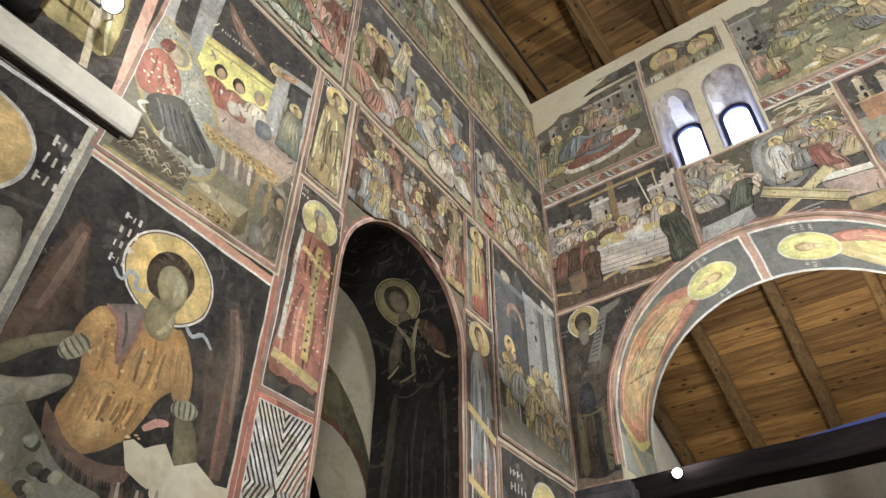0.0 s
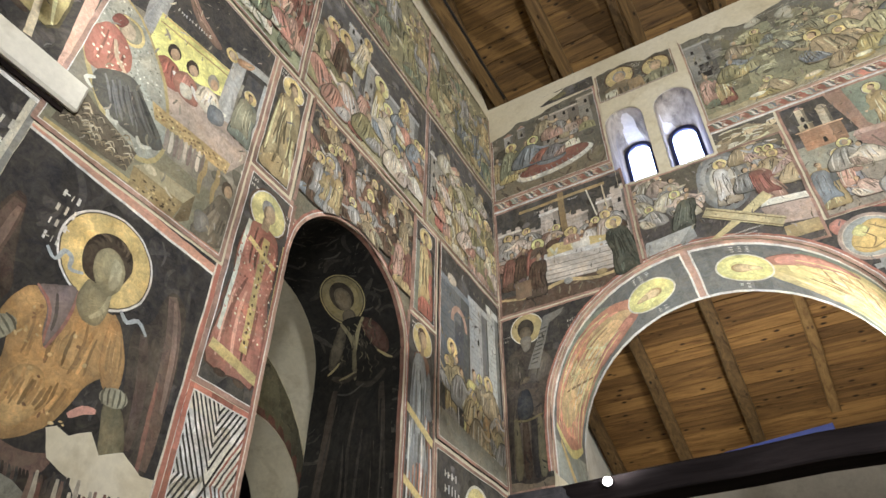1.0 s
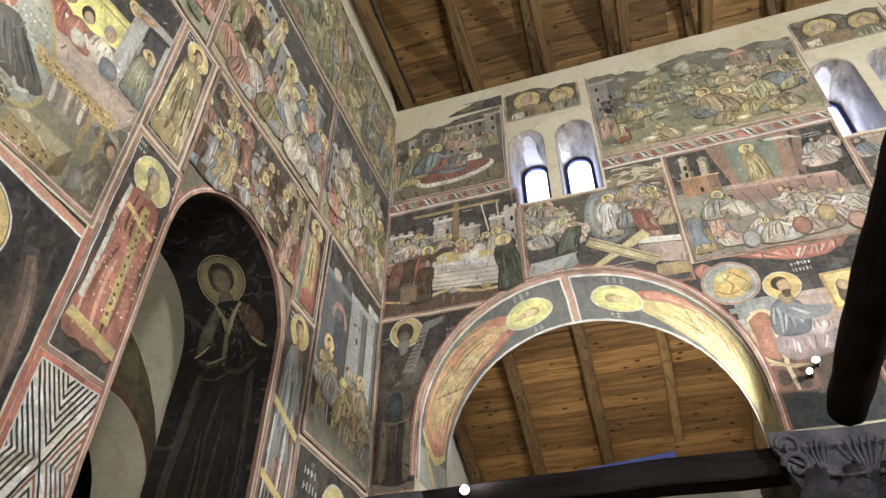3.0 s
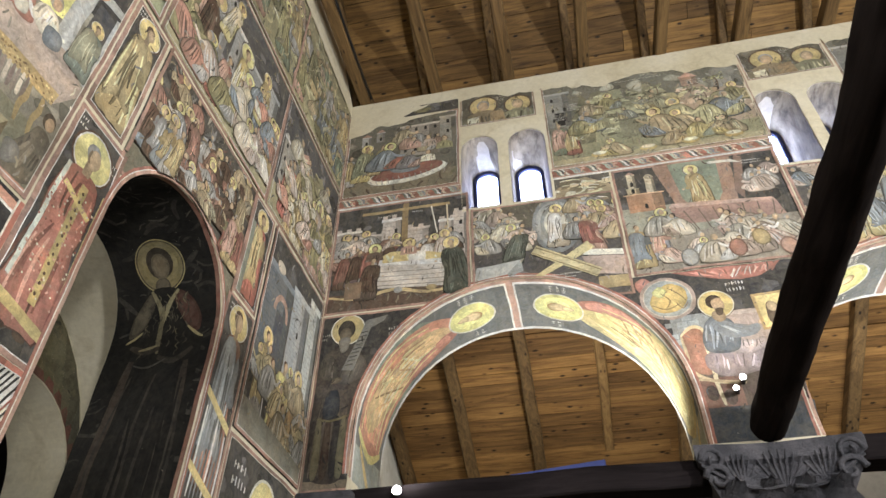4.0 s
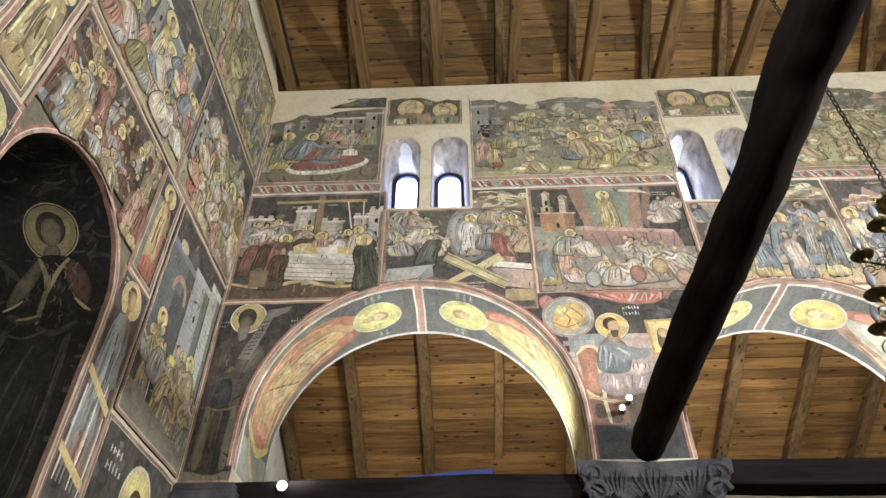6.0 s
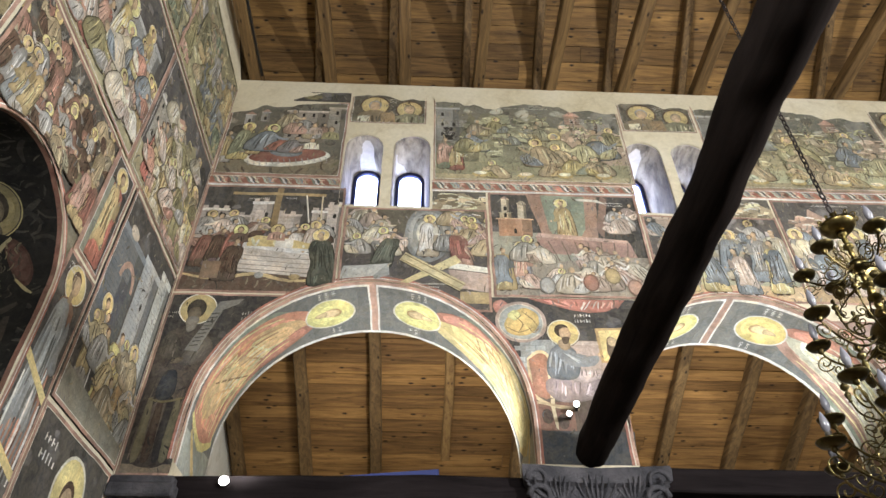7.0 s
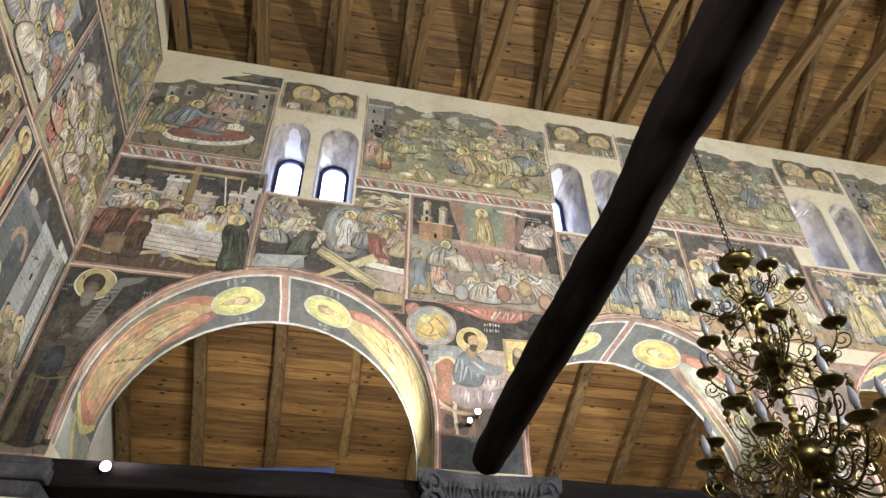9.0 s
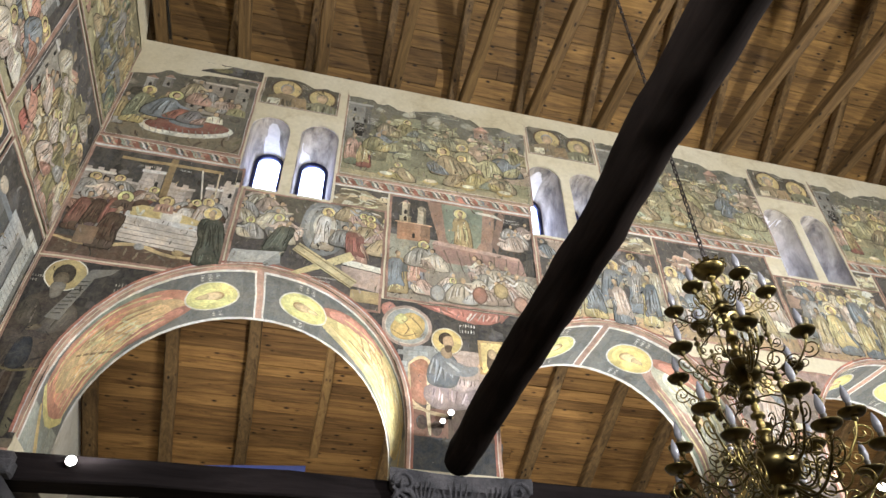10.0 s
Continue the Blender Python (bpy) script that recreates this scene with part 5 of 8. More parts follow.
def rocky(u0, u1, seed, label):
    f = panel(label, north, u0, u1, V0, 5.98, "65645a", seed=seed)
    R = f.rnd
    w = u1 - u0
    OLIVE = [OLV, "9a9054", "6b6c58", "8f8a60", "8f7a6c", OCH, "9c9a7a", "45443e"]
    f.rect(u0, u1, V0, 5.10, "8a8a64"); f.rect(u0, u1, V0, 4.80, "8f8560")
    for k in range(6):
        f.rocks(u0 + w * (0.10 + 0.13 * k), 4.98, w * R.uniform(0.2, 0.34), R.uniform(0.62, 0.92), R.choice(("77744f", "8c8258", "8f7a68", "7d7d5c", "6d6c52")), 9)
    f.wash(120, OLIVE, 0.02, 0.07)
    f.building(u0 + 0.03, 5.28, w * 0.12, 0.55, "7d7e7c", "flat"); f.building(u0 + w * 0.84, 5.50, w * 0.14, 0.24, "80807c", "dome"); f.building(u0 + w * 0.70, 5.60, w * 0.08, 0.14, "8a6a58", "gable")
    f.start("painted_tower_door"); f.rect(u0 + w * 0.05, u0 + w * 0.10, 5.3, 5.5, INK); f.bars(u0 + w * 0.05, 5.47, w * 0.05, 5, 0.012)
    f.figure(u0 + w * 0.06, 4.86, 0.50, GRN, SAL, False, wide=1.2); f.figure(u0 + w * 0.12, 4.84, 0.44, RED, OCH, False, wide=1.2)
    for k in range(7):
        f.leaves(u0 + w * R.uniform(0.15, 0.95), R.uniform(5.25, 5.55), R.uniform(0.14, 0.24), R.choice((OLV, "5c6048", "8a8a58")))
    f.heap(u0 + w * 0.18, u0 + w * 0.95, 5.22, 5.46, 9, 0.24, ["9a8c5c", OLV, "7d7a5c", "8a7c62", "6d7470"], 0.4)
    f.heap(u0 + w * 0.16, u0 + w * 0.92, 4.90, 5.18, 10, 0.36, ["a09050", "83805c", "66707a", OLV, "93805c", "8f8a5e"], 0.25)
    f.heap(u0 + w * 0.15, u0 + w * 0.9, 4.74, 4.84, 6, 0.28, [OCH, "9a8c48", "77806c", "93805c"], 0.1)
    for k in range(6):
        f.leaves(u0 + w * R.uniform(0.05, 0.95), R.uniform(4.72, 5.0), R.uniform(0.08, 0.14), R.choice((OLV, "4f5444", "9a9a6a")))
    f.start("painted_bread")
    for k in range(4):
        x = u0 + w * (0.24 + 0.2 * k) + R.uniform(-0.05, 0.05)
        f.disc(x, 4.80, 0.08, 0.04, "a8903f"); f.disc(x, 4.82, 0.065, 0.025, CRM)
    f.wash(420, OLIVE, 0.010, 0.045)
    f.bars(u0 + w * 0.34, 5.84, w * 0.3, 1, 0.014, "b5b0a0"); f.bars(u0 + w * 0.73, 5.68, 0.16, 3, 0.016); f.bars(u0 + w * 0.12, 5.6, 0.12, 4, 0.016)
    f.border(0.016, "9a7a68")
    f.loss([(u0 - 0.01, 5.99), (u0 + 0.01, 5.90), (u0 + w * 0.14, 5.92), (u0 + w * 0.16, 5.85), (u0 + w * 0.22, 5.88), (u0 + w * 0.30, 5.80), (u0 + w * 0.40, 5.87), (u0 + w * 0.52, 5.92), (u0 + w * 0.68, 5.88), (u0 + w * 0.74, 5.80), (u0 + w * 0.84, 5.84), (u0 + w * 0.92, 5.78), (u0 + w + 0.01, 5.80), (u0 + w + 0.01, 5.99)])
    f.finish()


rocky(0.10, 2.08, nxt(), "faded olive fresco of a rocky hill with a crowd and baskets")
rocky(2.92, 4.88, nxt(), "faded olive fresco of robed figures before rocks and a grey temple")
rocky(5.76, 7.6, nxt(), "faded olive fresco of a crowd under leafy rocks")


# ---------------- leafy border between the registers
def leafy(u0, u1, v, seed, to3d=north):
    f = panel("painted border band with red ground and curling pale leaves", to3d, u0, u1, v, v + 0.145, "8a4a3a", seed=seed, name="fresco_border", group="leafy borders")
    f.rect(u0, u1, v, v + 0.02, WHT); f.rect(u0, u1, v + 0.02, v + 0.034, SAL); f.rect(u0, u1, v + 0.125, v + 0.145, SAL); f.rect(u0, u1, v + 0.118, v + 0.126, WHT)
    n = max(2, int((u1 - u0) / 0.14))
    f.start("painted_foliage")
    for k in range(n):
        x = u0 + (u1 - u0) * (k + 0.15) / n
        d = (u1 - u0) / n
        for j, col in enumerate((TEA, WHT, BLG, CRM)):
            o = d * 0.16 * j
            f.stroke([(x + o, v + 0.115), (x + o + 0.03, v + 0.085), (x + o + 0.035, v + 0.06), (x + o + 0.065, v + 0.038)], 0.02, col if (k + j) % 2 else shade(col, 0.7))
        f.stroke([(x + d * 0.62, v + 0.05), (x + d * 0.75, v + 0.1), (x + d * 0.9, v + 0.09)], 0.018, SAL)
    f.finish()


for a, b in ((-2.02, -0.79), (0.09, 2.05), (2.93, 4.88), (5.75, 7.6)):
    leafy(a, b, 4.555, nxt())

# ---------------- arcade wall, lower register
L0, L1 = 3.30, 4.55
AV = [(c, z - EYE, r + 0.012) for c, z, r in ARCHES]
f = panel("fresco of mourners at a pale tomb before a white city", north, -2.02, -0.72, L0, L1, DK, seed=nxt(), avoid=AV)
f.rect(-2.02, -0.72, L0, 3.50, "5a4034"); f.wash(36, [OCH, "7a6248", BRN], 0.02, 0.07, (-2.0, -0.74, L0, 3.5))
f.start("painted_hill_line"); f.stroke([(-2.0, 3.48), (-1.7, 3.44), (-1.4, 3.50), (-1.1, 3.43), (-0.75, 3.46)], 0.035, OCH)
for u, w, h in ((-2.0, 0.24, 0.50), (-1.76, 0.30, 0.42), (-1.55, 0.18, 0.60), (-1.3, 0.2, 0.45), (-1.0, 0.16, 0.50), (-0.86, 0.13, 0.58)):
    f.building(u, 3.75, w, h, "a89c98" if w < 0.25 else "8f8580", "crenel")
f.start("painted_cross", "tall yellow-brown painted cross")
f.rect(-1.36, -1.30, 3.9, 4.52, "8a6f3c"); f.rect(-1.76, -0.90, 4.43, 4.465, "9a7f45"); f.line((-1.08, 4.44), (-1.0, 4.0), 0.014, CRM); f.line((-0.93, 4.44), (-0.9, 4.0), 0.014, CRM)
f.bars(-1.6, 4.38, 0.2, 1, 0.02); f.bars(-1.26, 4.39, 0.1, 1, 0.02)
f.heap(-1.98, -0.8, 3.72, 3.98, 18, 0.25, [BRN, "7a564a", GRY, "6a5a5c", PNK], 0.35)
for x, rb, mt, hl, z in ((-1.90, BRN, RED, False, 3.55), (-1.78, "5a4650", BRN, False, 3.56), (-1.66, GRY, RED, False, 3.6), (-1.47, RED, BRN, False, 3.62), (-1.35, BRN, "4e4450", False, 3.62), (-1.12, GRY, WHT, False, 3.6), (-0.98, BLG, PNK, True, 3.66)):
    f.figure(x, z, 0.46, rb, mt, hl, BRN, wide=1.35, lean=0.08)
f.start("painted_tomb", "pale grey painted tomb slab")
f.poly([(-1.56, 3.52), (-0.82, 3.46), (-0.80, 3.70), (-1.56, 3.78)], "a39b96")
for k in range(4):
    f.line((-1.56, 3.55 + 0.05 * k), (-0.82, 3.50 + 0.05 * k), 0.008, shade("a39b96", 0.72))
f.poly([(-1.56, 3.78), (-0.80, 3.70), (-0.78, 3.80), (-1.54, 3.88)], WHT)
f.start("painted_figure"); f.poly([(-1.52, 3.80), (-1.2, 3.79), (-0.92, 3.78), (-0.92, 3.83), (-1.2, 3.90), (-1.45, 3.92), (-1.53, 3.88)], YEL); f.folds((((-1.5, 3.9), (-0.95, 3.83)), ((-1.5, 3.8), (-0.95, 3.79))), YEL, 9, 0.02); f.rect(-1.28, -1.12, 3.79, 3.89, WHT)
f.bust(-1.60, 3.98, 0.075, "5b463c"); f.bust(-1.28, 4.0, 0.07, SAL, True)
f.figure(-1.66, 3.40, 0.50, "4d3a33", BRN, False, lean=0.12, wide=1.3); f.figure(-0.82, 3.36, 0.66, "3d463d", "323a34", True, GRY, lean=-0.12, side=-1, wide=1.3)
f.start("painted_vessel"); f.disc(-1.36, 3.48, 0.04, 0.035, GRY); f.disc(-1.06, 3.47, 0.05, 0.03, OCH); f.rect(-1.85, -1.70, 3.44, 3.62, "7a5f48")
f.wash(60, [GRY, PNK, BRN, DK, OCH], 0.012, 0.035); f.border(0.022); f.finish()

f = panel("fresco of a figure in a grey almond over yellow planks", north, -0.70, 0.60, 3.16, 4.31, "474347", seed=nxt(), avoid=AV)
f.rect(-0.7, 0.6, 4.0, 4.31, "544f45"); f.rocks(0.10, 3.85, 0.50, 0.5, "a08c68", 9)
f.start("painted_almond", "pale blue-grey almond-shaped glory")
for s, c in ((1.0, "6f767c"), (0.84, "949a9e"), (0.66, "7d858b"), (0.5, "b0b2ae")):
    f.disc(0.06, 4.0, 0.21 * s, 0.33 * s, c, 26)
f.figure(0.06, 3.72, 0.52, "a5937c", WHT, True, lean=0.03, wide=1.2)
f.heap(-0.66, -0.22, 3.70, 4.12, 12, 0.25, [PNK, "8d7a70", GRY, "a39a84", "7a7c80"], 0.2); f.heap(0.22, 0.58, 3.74, 4.14, 11, 0.24, ["7d8288", "a08078", "a39a84", "93805c"], 0.35)
f.figure(-0.36, 3.58, 0.44, "414842", "4a524a", False, GRY, lean=0.28, wide=1.5); f.figure(0.38, 3.62, 0.46, SAL, "8a4a44", False, lean=-0.18, wide=1.4)
f.start("painted_tomb"); f.poly([(-0.70, 3.46), (-0.40, 3.50), (-0.28, 3.64), (-0.66, 3.60)], "9ea2a4"); f.poly([(-0.40, 3.50), (-0.28, 3.64), (-0.26, 3.52), (-0.38, 3.40)], "7c8286")
f.poly([(0.28, 3.40), (0.59, 3.36), (0.59, 3.56), (0.24, 3.60)], "b59a92"); f.poly([(0.24, 3.60), (0.59, 3.56), (0.59, 3.62), (0.28, 3.66)], "c9b8ac"); f.rect(0.34, 0.59, 3.24, 3.36, OCH)
f.start("painted_gate", "crossed yellow painted planks"); f.line((-0.15, 3.40), (0.33, 3.71), 0.095, "a89a62"); f.line((-0.16, 3.73), (0.36, 3.40), 0.10, "beb07c"); f.line((-0.14, 3.75), (0.38, 3.42), 0.01, "7d6c40"); f.line((-0.18, 3.70), (0.34, 3.37), 0.01, "7d6c40")
f.bars(-0.05, 3.42, 0.3, 3, 0.018); f.wash(90, [GRY, PNK, CRM, DK, OCH], 0.012, 0.04); f.border(0.022); f.finish()

f = panel("fresco of a gold figure in green glory above a pink tomb", north, 0.62, 2.03, 3.32, L1, DK, seed=nxt(), avoid=AV)
f.rect(0.62, 2.03, 3.32, 3.78, "8d8478"); f.rect(0.62, 1.4, 3.72, 4.05, "7d7e70")
f.building(0.70, 4.0, 0.31, 0.22, "b07c56", "flat", pitch=0.5); f.building(0.72, 4.22, 0.11, 0.07, "a89672"); f.building(0.74, 4.29, 0.07, 0.18, "a79a80", "gable"); f.building(0.89, 4.22, 0.08, 0.20, "a79a80", "dome")
f.start("painted_almond", "green almond-shaped glory between red clouds")
f.poly([(0.98, 4.54), (1.16, 4.54), (1.24, 4.0), (1.12, 3.92)], "95705f"); f.poly([(1.48, 4.54), (1.66, 4.54), (1.60, 3.95), (1.46, 3.98)], "95705f"); f.poly([(1.60, 4.1), (1.70, 4.54), (1.76, 4.5), (1.66, 4.0)], "84645a")
f.poly([(1.12, 4.54), (1.54, 4.54), (1.50, 4.1), (1.40, 3.92), (1.25, 3.92), (1.16, 4.1)], "6d7c6c")
f.figure(1.33, 3.93, 0.56, "a98f5a", OCH, True, lean=-0.05, side=-1, wide=1.2); f.start("painted_banner"); f.poly([(1.46, 4.50), (1.66, 4.49), (1.74, 4.43), (1.62, 4.46), (1.46, 4.47)], WHT)
f.start("painted_grove")
for k in range(9):
    f.disc(1.70 + 0.06 * (k % 4) + 0.02 * (k // 4), 4.12 + 0.075 * (k // 3), 0.045, 0.024, "b09e92", 10); f.rect(1.695 + 0.06 * (k % 4), 1.705 + 0.06 * (k % 4), 4.03, 4.14, BRN)
f.bars(1.74, 4.44, 0.18, 2, 0.016)
f.start("painted_tomb", "pink painted tomb chest"); f.poly([(1.06, 3.80), (1.92, 3.78), (1.88, 3.94), (1.04, 4.0)], "a57a72"); f.poly([(1.03, 4.0), (1.88, 3.94), (1.86, 3.98), (1.06, 4.05)], "c29a8e")
for k in range(7):
    f.line((1.14 + 0.12 * k, 3.95), (1.22 + 0.10 * k, 3.72), 0.010, "5a4a44")
f.figure(0.86, 3.44, 0.50, "7b8090", SAL, True, lean=0.06, wide=1.4); f.figure(0.72, 3.38, 0.50, OCH, BLG, False, wide=1.4); f.bust(0.93, 3.86, 0.07, SAL, True)
f.heap(0.92, 1.98, 3.34, 3.72, 24, 0.26, ["95928c", "a3857a", PNK, "b3a896", "8d8f92", "8d7a70"], 0.12); f.heap(1.62, 2.0, 4.04, 4.24, 5, 0.22, ["a39088", "8a7a78", GRY, PNK], 0.0)
f.start("painted_armour")
for x, z, c in ((1.08, 3.44, GRY), (1.46, 3.48, "8d5a4c"), (1.84, 3.44, SAL), (1.66, 3.56, OCH)):
    f.disc(x, z, 0.07, 0.09, shade(c, 0.7)); f.disc(x, z, 0.058, 0.078, c)
f.wash(110, [GRY, PNK, CRM, BRN, OLV], 0.012, 0.04); f.border(0.022); f.finish()


def walkers(u0, u1, seed, label, rock=True, v1=L1):
    f = panel(label, north, u0, u1, 3.32, v1, "4a474a", seed=seed, avoid=AV)
    w = u1 - u0
    f.rect(u0, u1, 3.32, 3.52, "a98a5e"); f.rect(u0, u1, 3.5, 3.62, "8b8a6e")
    if rock:
        f.rocks(u0 + w * 0.04, 3.9, w * 0.45, 0.55, "9c7c6c", 8); f.rocks(u0 + w * 0.55, 3.9, w * 0.4, 0.5, "a39a6c", 8)
    else:
        f.building(u0 + w * 0.10, 3.7, w * 0.3, 0.6, "a08a7c", "flat"); f.building(u0 + w * 0.45, 3.7, w * 0.14, 0.72, "a3a19a", "gable"); f.building(u0 + w * 0.72, 3.7, w * 0.2, 0.4, "8e8288", "crenel")
    f.heap(u0 + w * 0.08, u0 + w * 0.92, 3.78, 4.08, 8, 0.25, [PNK, GRY, "a39a84", BLG], 0.2); f.crowd(u0 + w * 0.05, u0 + w * 0.95, 3.54, 0.66, 6, [CRM, "a08f62", BLG, PNK, GRY, "a39a84"], 0.3)
    f.crowd(u0 + w * 0.1, u0 + w * 0.9, 3.40, 0.62, 4, ["b3a05c", BLG, "a08f62", PNK, GRY], 0.3)
    f.bars(u0 + w * 0.3, v1 - 0.07, w * 0.3, 1, 0.018); f.wash(140, [GRY, PNK, CRM, OCH, "7d7460"], 0.015, 0.05); f.border(0.022); f.finish()


walkers(2.05, 3.33, nxt(), "faded fresco of gold and blue robed figures before pale buildings", False, 4.31)
walkers(3.35, 4.66, nxt(), "faded fresco of figures among pink and yellow rocks", True)
walkers(4.68, 5.98, nxt(), "faded fresco of figures in a pale landscape of rocks", True, 4.31)
walkers(6.0, 7.4, nxt(), "faded fresco of robed figures in a pale landscape", True)


def ledge_strip(u0, u1, seed):
    f = panel("painted rocky ledge beside the window", north, u0, u1, 4.315, L1, "4d4a48", seed=seed)
    f.rocks(u0 - 0.05, 4.30, (u1 - u0) + 0.1, 0.24, "a3906c", 7); f.wash(16, [CRM, OCH, DK], 0.015, 0.04); f.finish()


for k, (a, b) in enumerate(((0.095, 0.60), (2.935, 3.33), (5.755, 5.98))):
    ledge_strip(a, b, 50 + k)


# bare plaster round the clerestory lights
def window_plaster(x0, seed):
    f = panel("bare cream plaster round the window lights", lambda u, v, d: north(u, v, d + 0.009), x0 - 0.02, x0 + 0.86, 4.30, 5.53, None, category="plaster patch", seed=seed, name="plaster_patch")
    pts = []
    for c, zc, r in clere(x0):
        pts.append((c, zc - EYE, r))
    (c0, z0, r0), (c1, z1, r1) = pts
    a, b, lo, hi = x0 - 0.01, x0 + 0.85, 4.30, 5.52
    f.rect(a, c0 - r0, lo + 0.03, hi, "c9bd9c", 0.02); f.rect(c0 + r0, c1 - r1, lo + 0.03, hi, "c9bd9c", 0.02); f.rect(c1 + r1, b, lo + 0.03, hi, "c9bd9c", 0.02); f.rect(a, b, lo, lo + 0.03, "c9bd9c", 0.02)
    for c, z, r in pts:
        n = 12
        for k in range(n):
            t0, t1 = math.pi * k / n, math.pi * (k + 1) / n
            f.poly([(c - r * math.cos(t0), z + r * math.sin(t0)), (c - r * math.cos(t1), z + r * math.sin(t1)), (c - r * math.cos(t1), hi), (c - r * math.cos(t0), hi)], "c9bd9c", 0.02)
    f.finish()


for k, x0 in enumerate(WINX[:3]):
    window_plaster(x0, 60 + k)


# ---------------- soffits and rims of the arcade arches
def soffit(c, zc, r, depth, n=28, straight=0.34):
    """u along the arch from its left springing, v from the face of the wall to the back."""
    pts = [(c - r, zc - straight)] + [(c - r * math.cos(math.pi * i / n), zc + r * math.sin(math.pi * i / n)) for i in range(n + 1)] + [(c + r, zc - straight)]
    us = [-straight]
    for a, b in zip(pts, pts[1:]):
        us.append(us[-1] + math.hypot(b[0] - a[0], b[1] - a[1]))

    def place(u, v, d):
        k = max(0, min(len(pts) - 2, sum(1 for x in us[1:-1] if x <= u)))
        f = (u - us[k]) / (us[k + 1] - us[k])
        a, b = pts[k], pts[k + 1]
        l = math.hypot(b[0] - a[0], b[1] - a[1])
        nx, nz = (b[1] - a[1]) / l, -(b[0] - a[0]) / l
        return (a[0] + (b[0] - a[0]) * f + nx * d, v, a[1] + (b[1] - a[1]) * f + nz * d)
    return place, us


def saint_soffit(c, zc, r, seed, cols, label):
    place, us = soffit(c, zc, r, TH)
    mid = (us[0] + us[-1]) / 2
    f = Fresco(label, lambda u, v, d: (lambda p: (p[0], WY + v, p[2]))(place(u, v, d)), us[0], us[-1], 0.003, TH - 0.003, "5c5e61", breaks=us, seed=seed, name="fresco", group="arch soffits")
    R = f.rnd
    f.els[-1][2].clear()
    for a, b in zip(us, us[1:]):
        f.rect(a, b, 0.003, TH - 0.003, "5f6468", 0.05)
    f.start("border", "salmon and white painted edge lines")
    for a, b in zip(us, us[1:]):
        f.rect(a, b, 0.003, 0.045, SAL, 0.12); f.rect(a, b, 0.045, 0.075, WHT, 0.06); f.rect(a, b, TH - 0.04, TH - 0.003, WHT, 0.06)
    f.rect(mid - 0.045, mid + 0.045, 0.045, TH - 0.04, WHT); f.rect(mid - 0.028, mid + 0.028, 0.045, TH - 0.04, SAL)
    for s, (robe, mant, low) in zip((-1, 1), cols):
        f.tf = lambda x, y, s=s: (mid + s * (1.66 - y + 0.10), 0.40 + x)
        f.start("painted_ground"); f.blob([(-0.33, 0.0), (0.34, 0.0), (0.34, 0.75), (-0.33, 1.15)], "7f9184")
        f.tones = (0.70, 0.80, 0.88, 1.10, 1.20, 1.30)
        f.tf = lambda x, y, s=s: (mid + s * (1.76 - (1.24 - (1.24 - y) * 1.5)), 0.40 + x)
        f.start("painted_figure")
        f.blob([(-0.09, 1.24), (-0.24, 1.08), (-0.30, 0.75), (-0.29, 0.30), (-0.10, 0.24), (0.12, 0.25), (0.28, 0.32), (0.30, 0.75), (0.23, 1.08), (0.09, 1.24)], robe)
        f.folds((((-0.20, 1.05), (0.2, 1.05)), ((-0.27, 0.32), (0.26, 0.34))), robe, 18, 0.024)
        m = [(-s * 0.27, 1.0), (-s * 0.12, 1.2), (s * 0.06, 1.16), (s * 0.16, 0.94), (s * 0.10, 0.72), (s * 0.24, 0.46), (s * 0.06, 0.34), (-s * 0.14, 0.5), (-s * 0.29, 0.72)]
        f.blob(m, mant)
        f.folds((((-s * 0.22, 1.02), (s * 0.06, 1.08)), ((-s * 0.12, 0.5), (s * 0.18, 0.5))), mant, 16, 0.022)
        for k in range(5):
            f.stroke([(-s * 0.25, 0.98 - 0.07 * k), (-s * 0.06, 0.90 - 0.08 * k), (s * 0.14, 0.82 - 0.09 * k)], 0.016, shade(mant, R.choice((0.72, 0.82, 1.2))))
        f.blob([(s * 0.20, 1.06), (s * 0.29, 0.90), (s * 0.22, 0.76), (s * 0.06, 0.72), (s * 0.04, 0.79), (s * 0.15, 0.86)], shade(robe, 0.9)); f.disc(s * 0.03, 0.755, 0.05, 0.032, "b5946a", 10)
        f.blob([(-s * 0.30, 0.98), (-s * 0.16, 1.22), (-s * 0.04, 1.2), (-s * 0.12, 1.0), (-s * 0.26, 0.66)], "b8705e")
        for k in range(7):
            x = -0.24 + 0.08 * k
            f.stroke([(x * 0.7, 1.06), (x + 0.02 * s, 0.8), (x, 0.55), (x + 0.02, 0.34)], 0.02, blend(mant, "e0c060", 0.6))
        f.start("painted_hem", "yellow painted hem over grey ground"); f.poly([(-0.33, 0.24), (0.33, 0.26), (0.33, -0.05), (-0.33, -0.05)], blend(low, "6f777c", 0.5), 0.05); f.stroke([(-0.29, 0.33), (0.0, 0.24), (0.28, 0.33)], 0.05, "c9a94a"); f.stroke([(-0.22, 0.26), (0.0, 0.10), (0.24, -0.04)], 0.05, "b89a48"); f.stroke([(0.05, 0.04), (0.18, 0.1), (0.28, 0.05)], 0.035, "b89a48")
        f.tf = lambda x, y, s=s: (mid + s * (1.66 - y + 0.10), 0.40 + x)
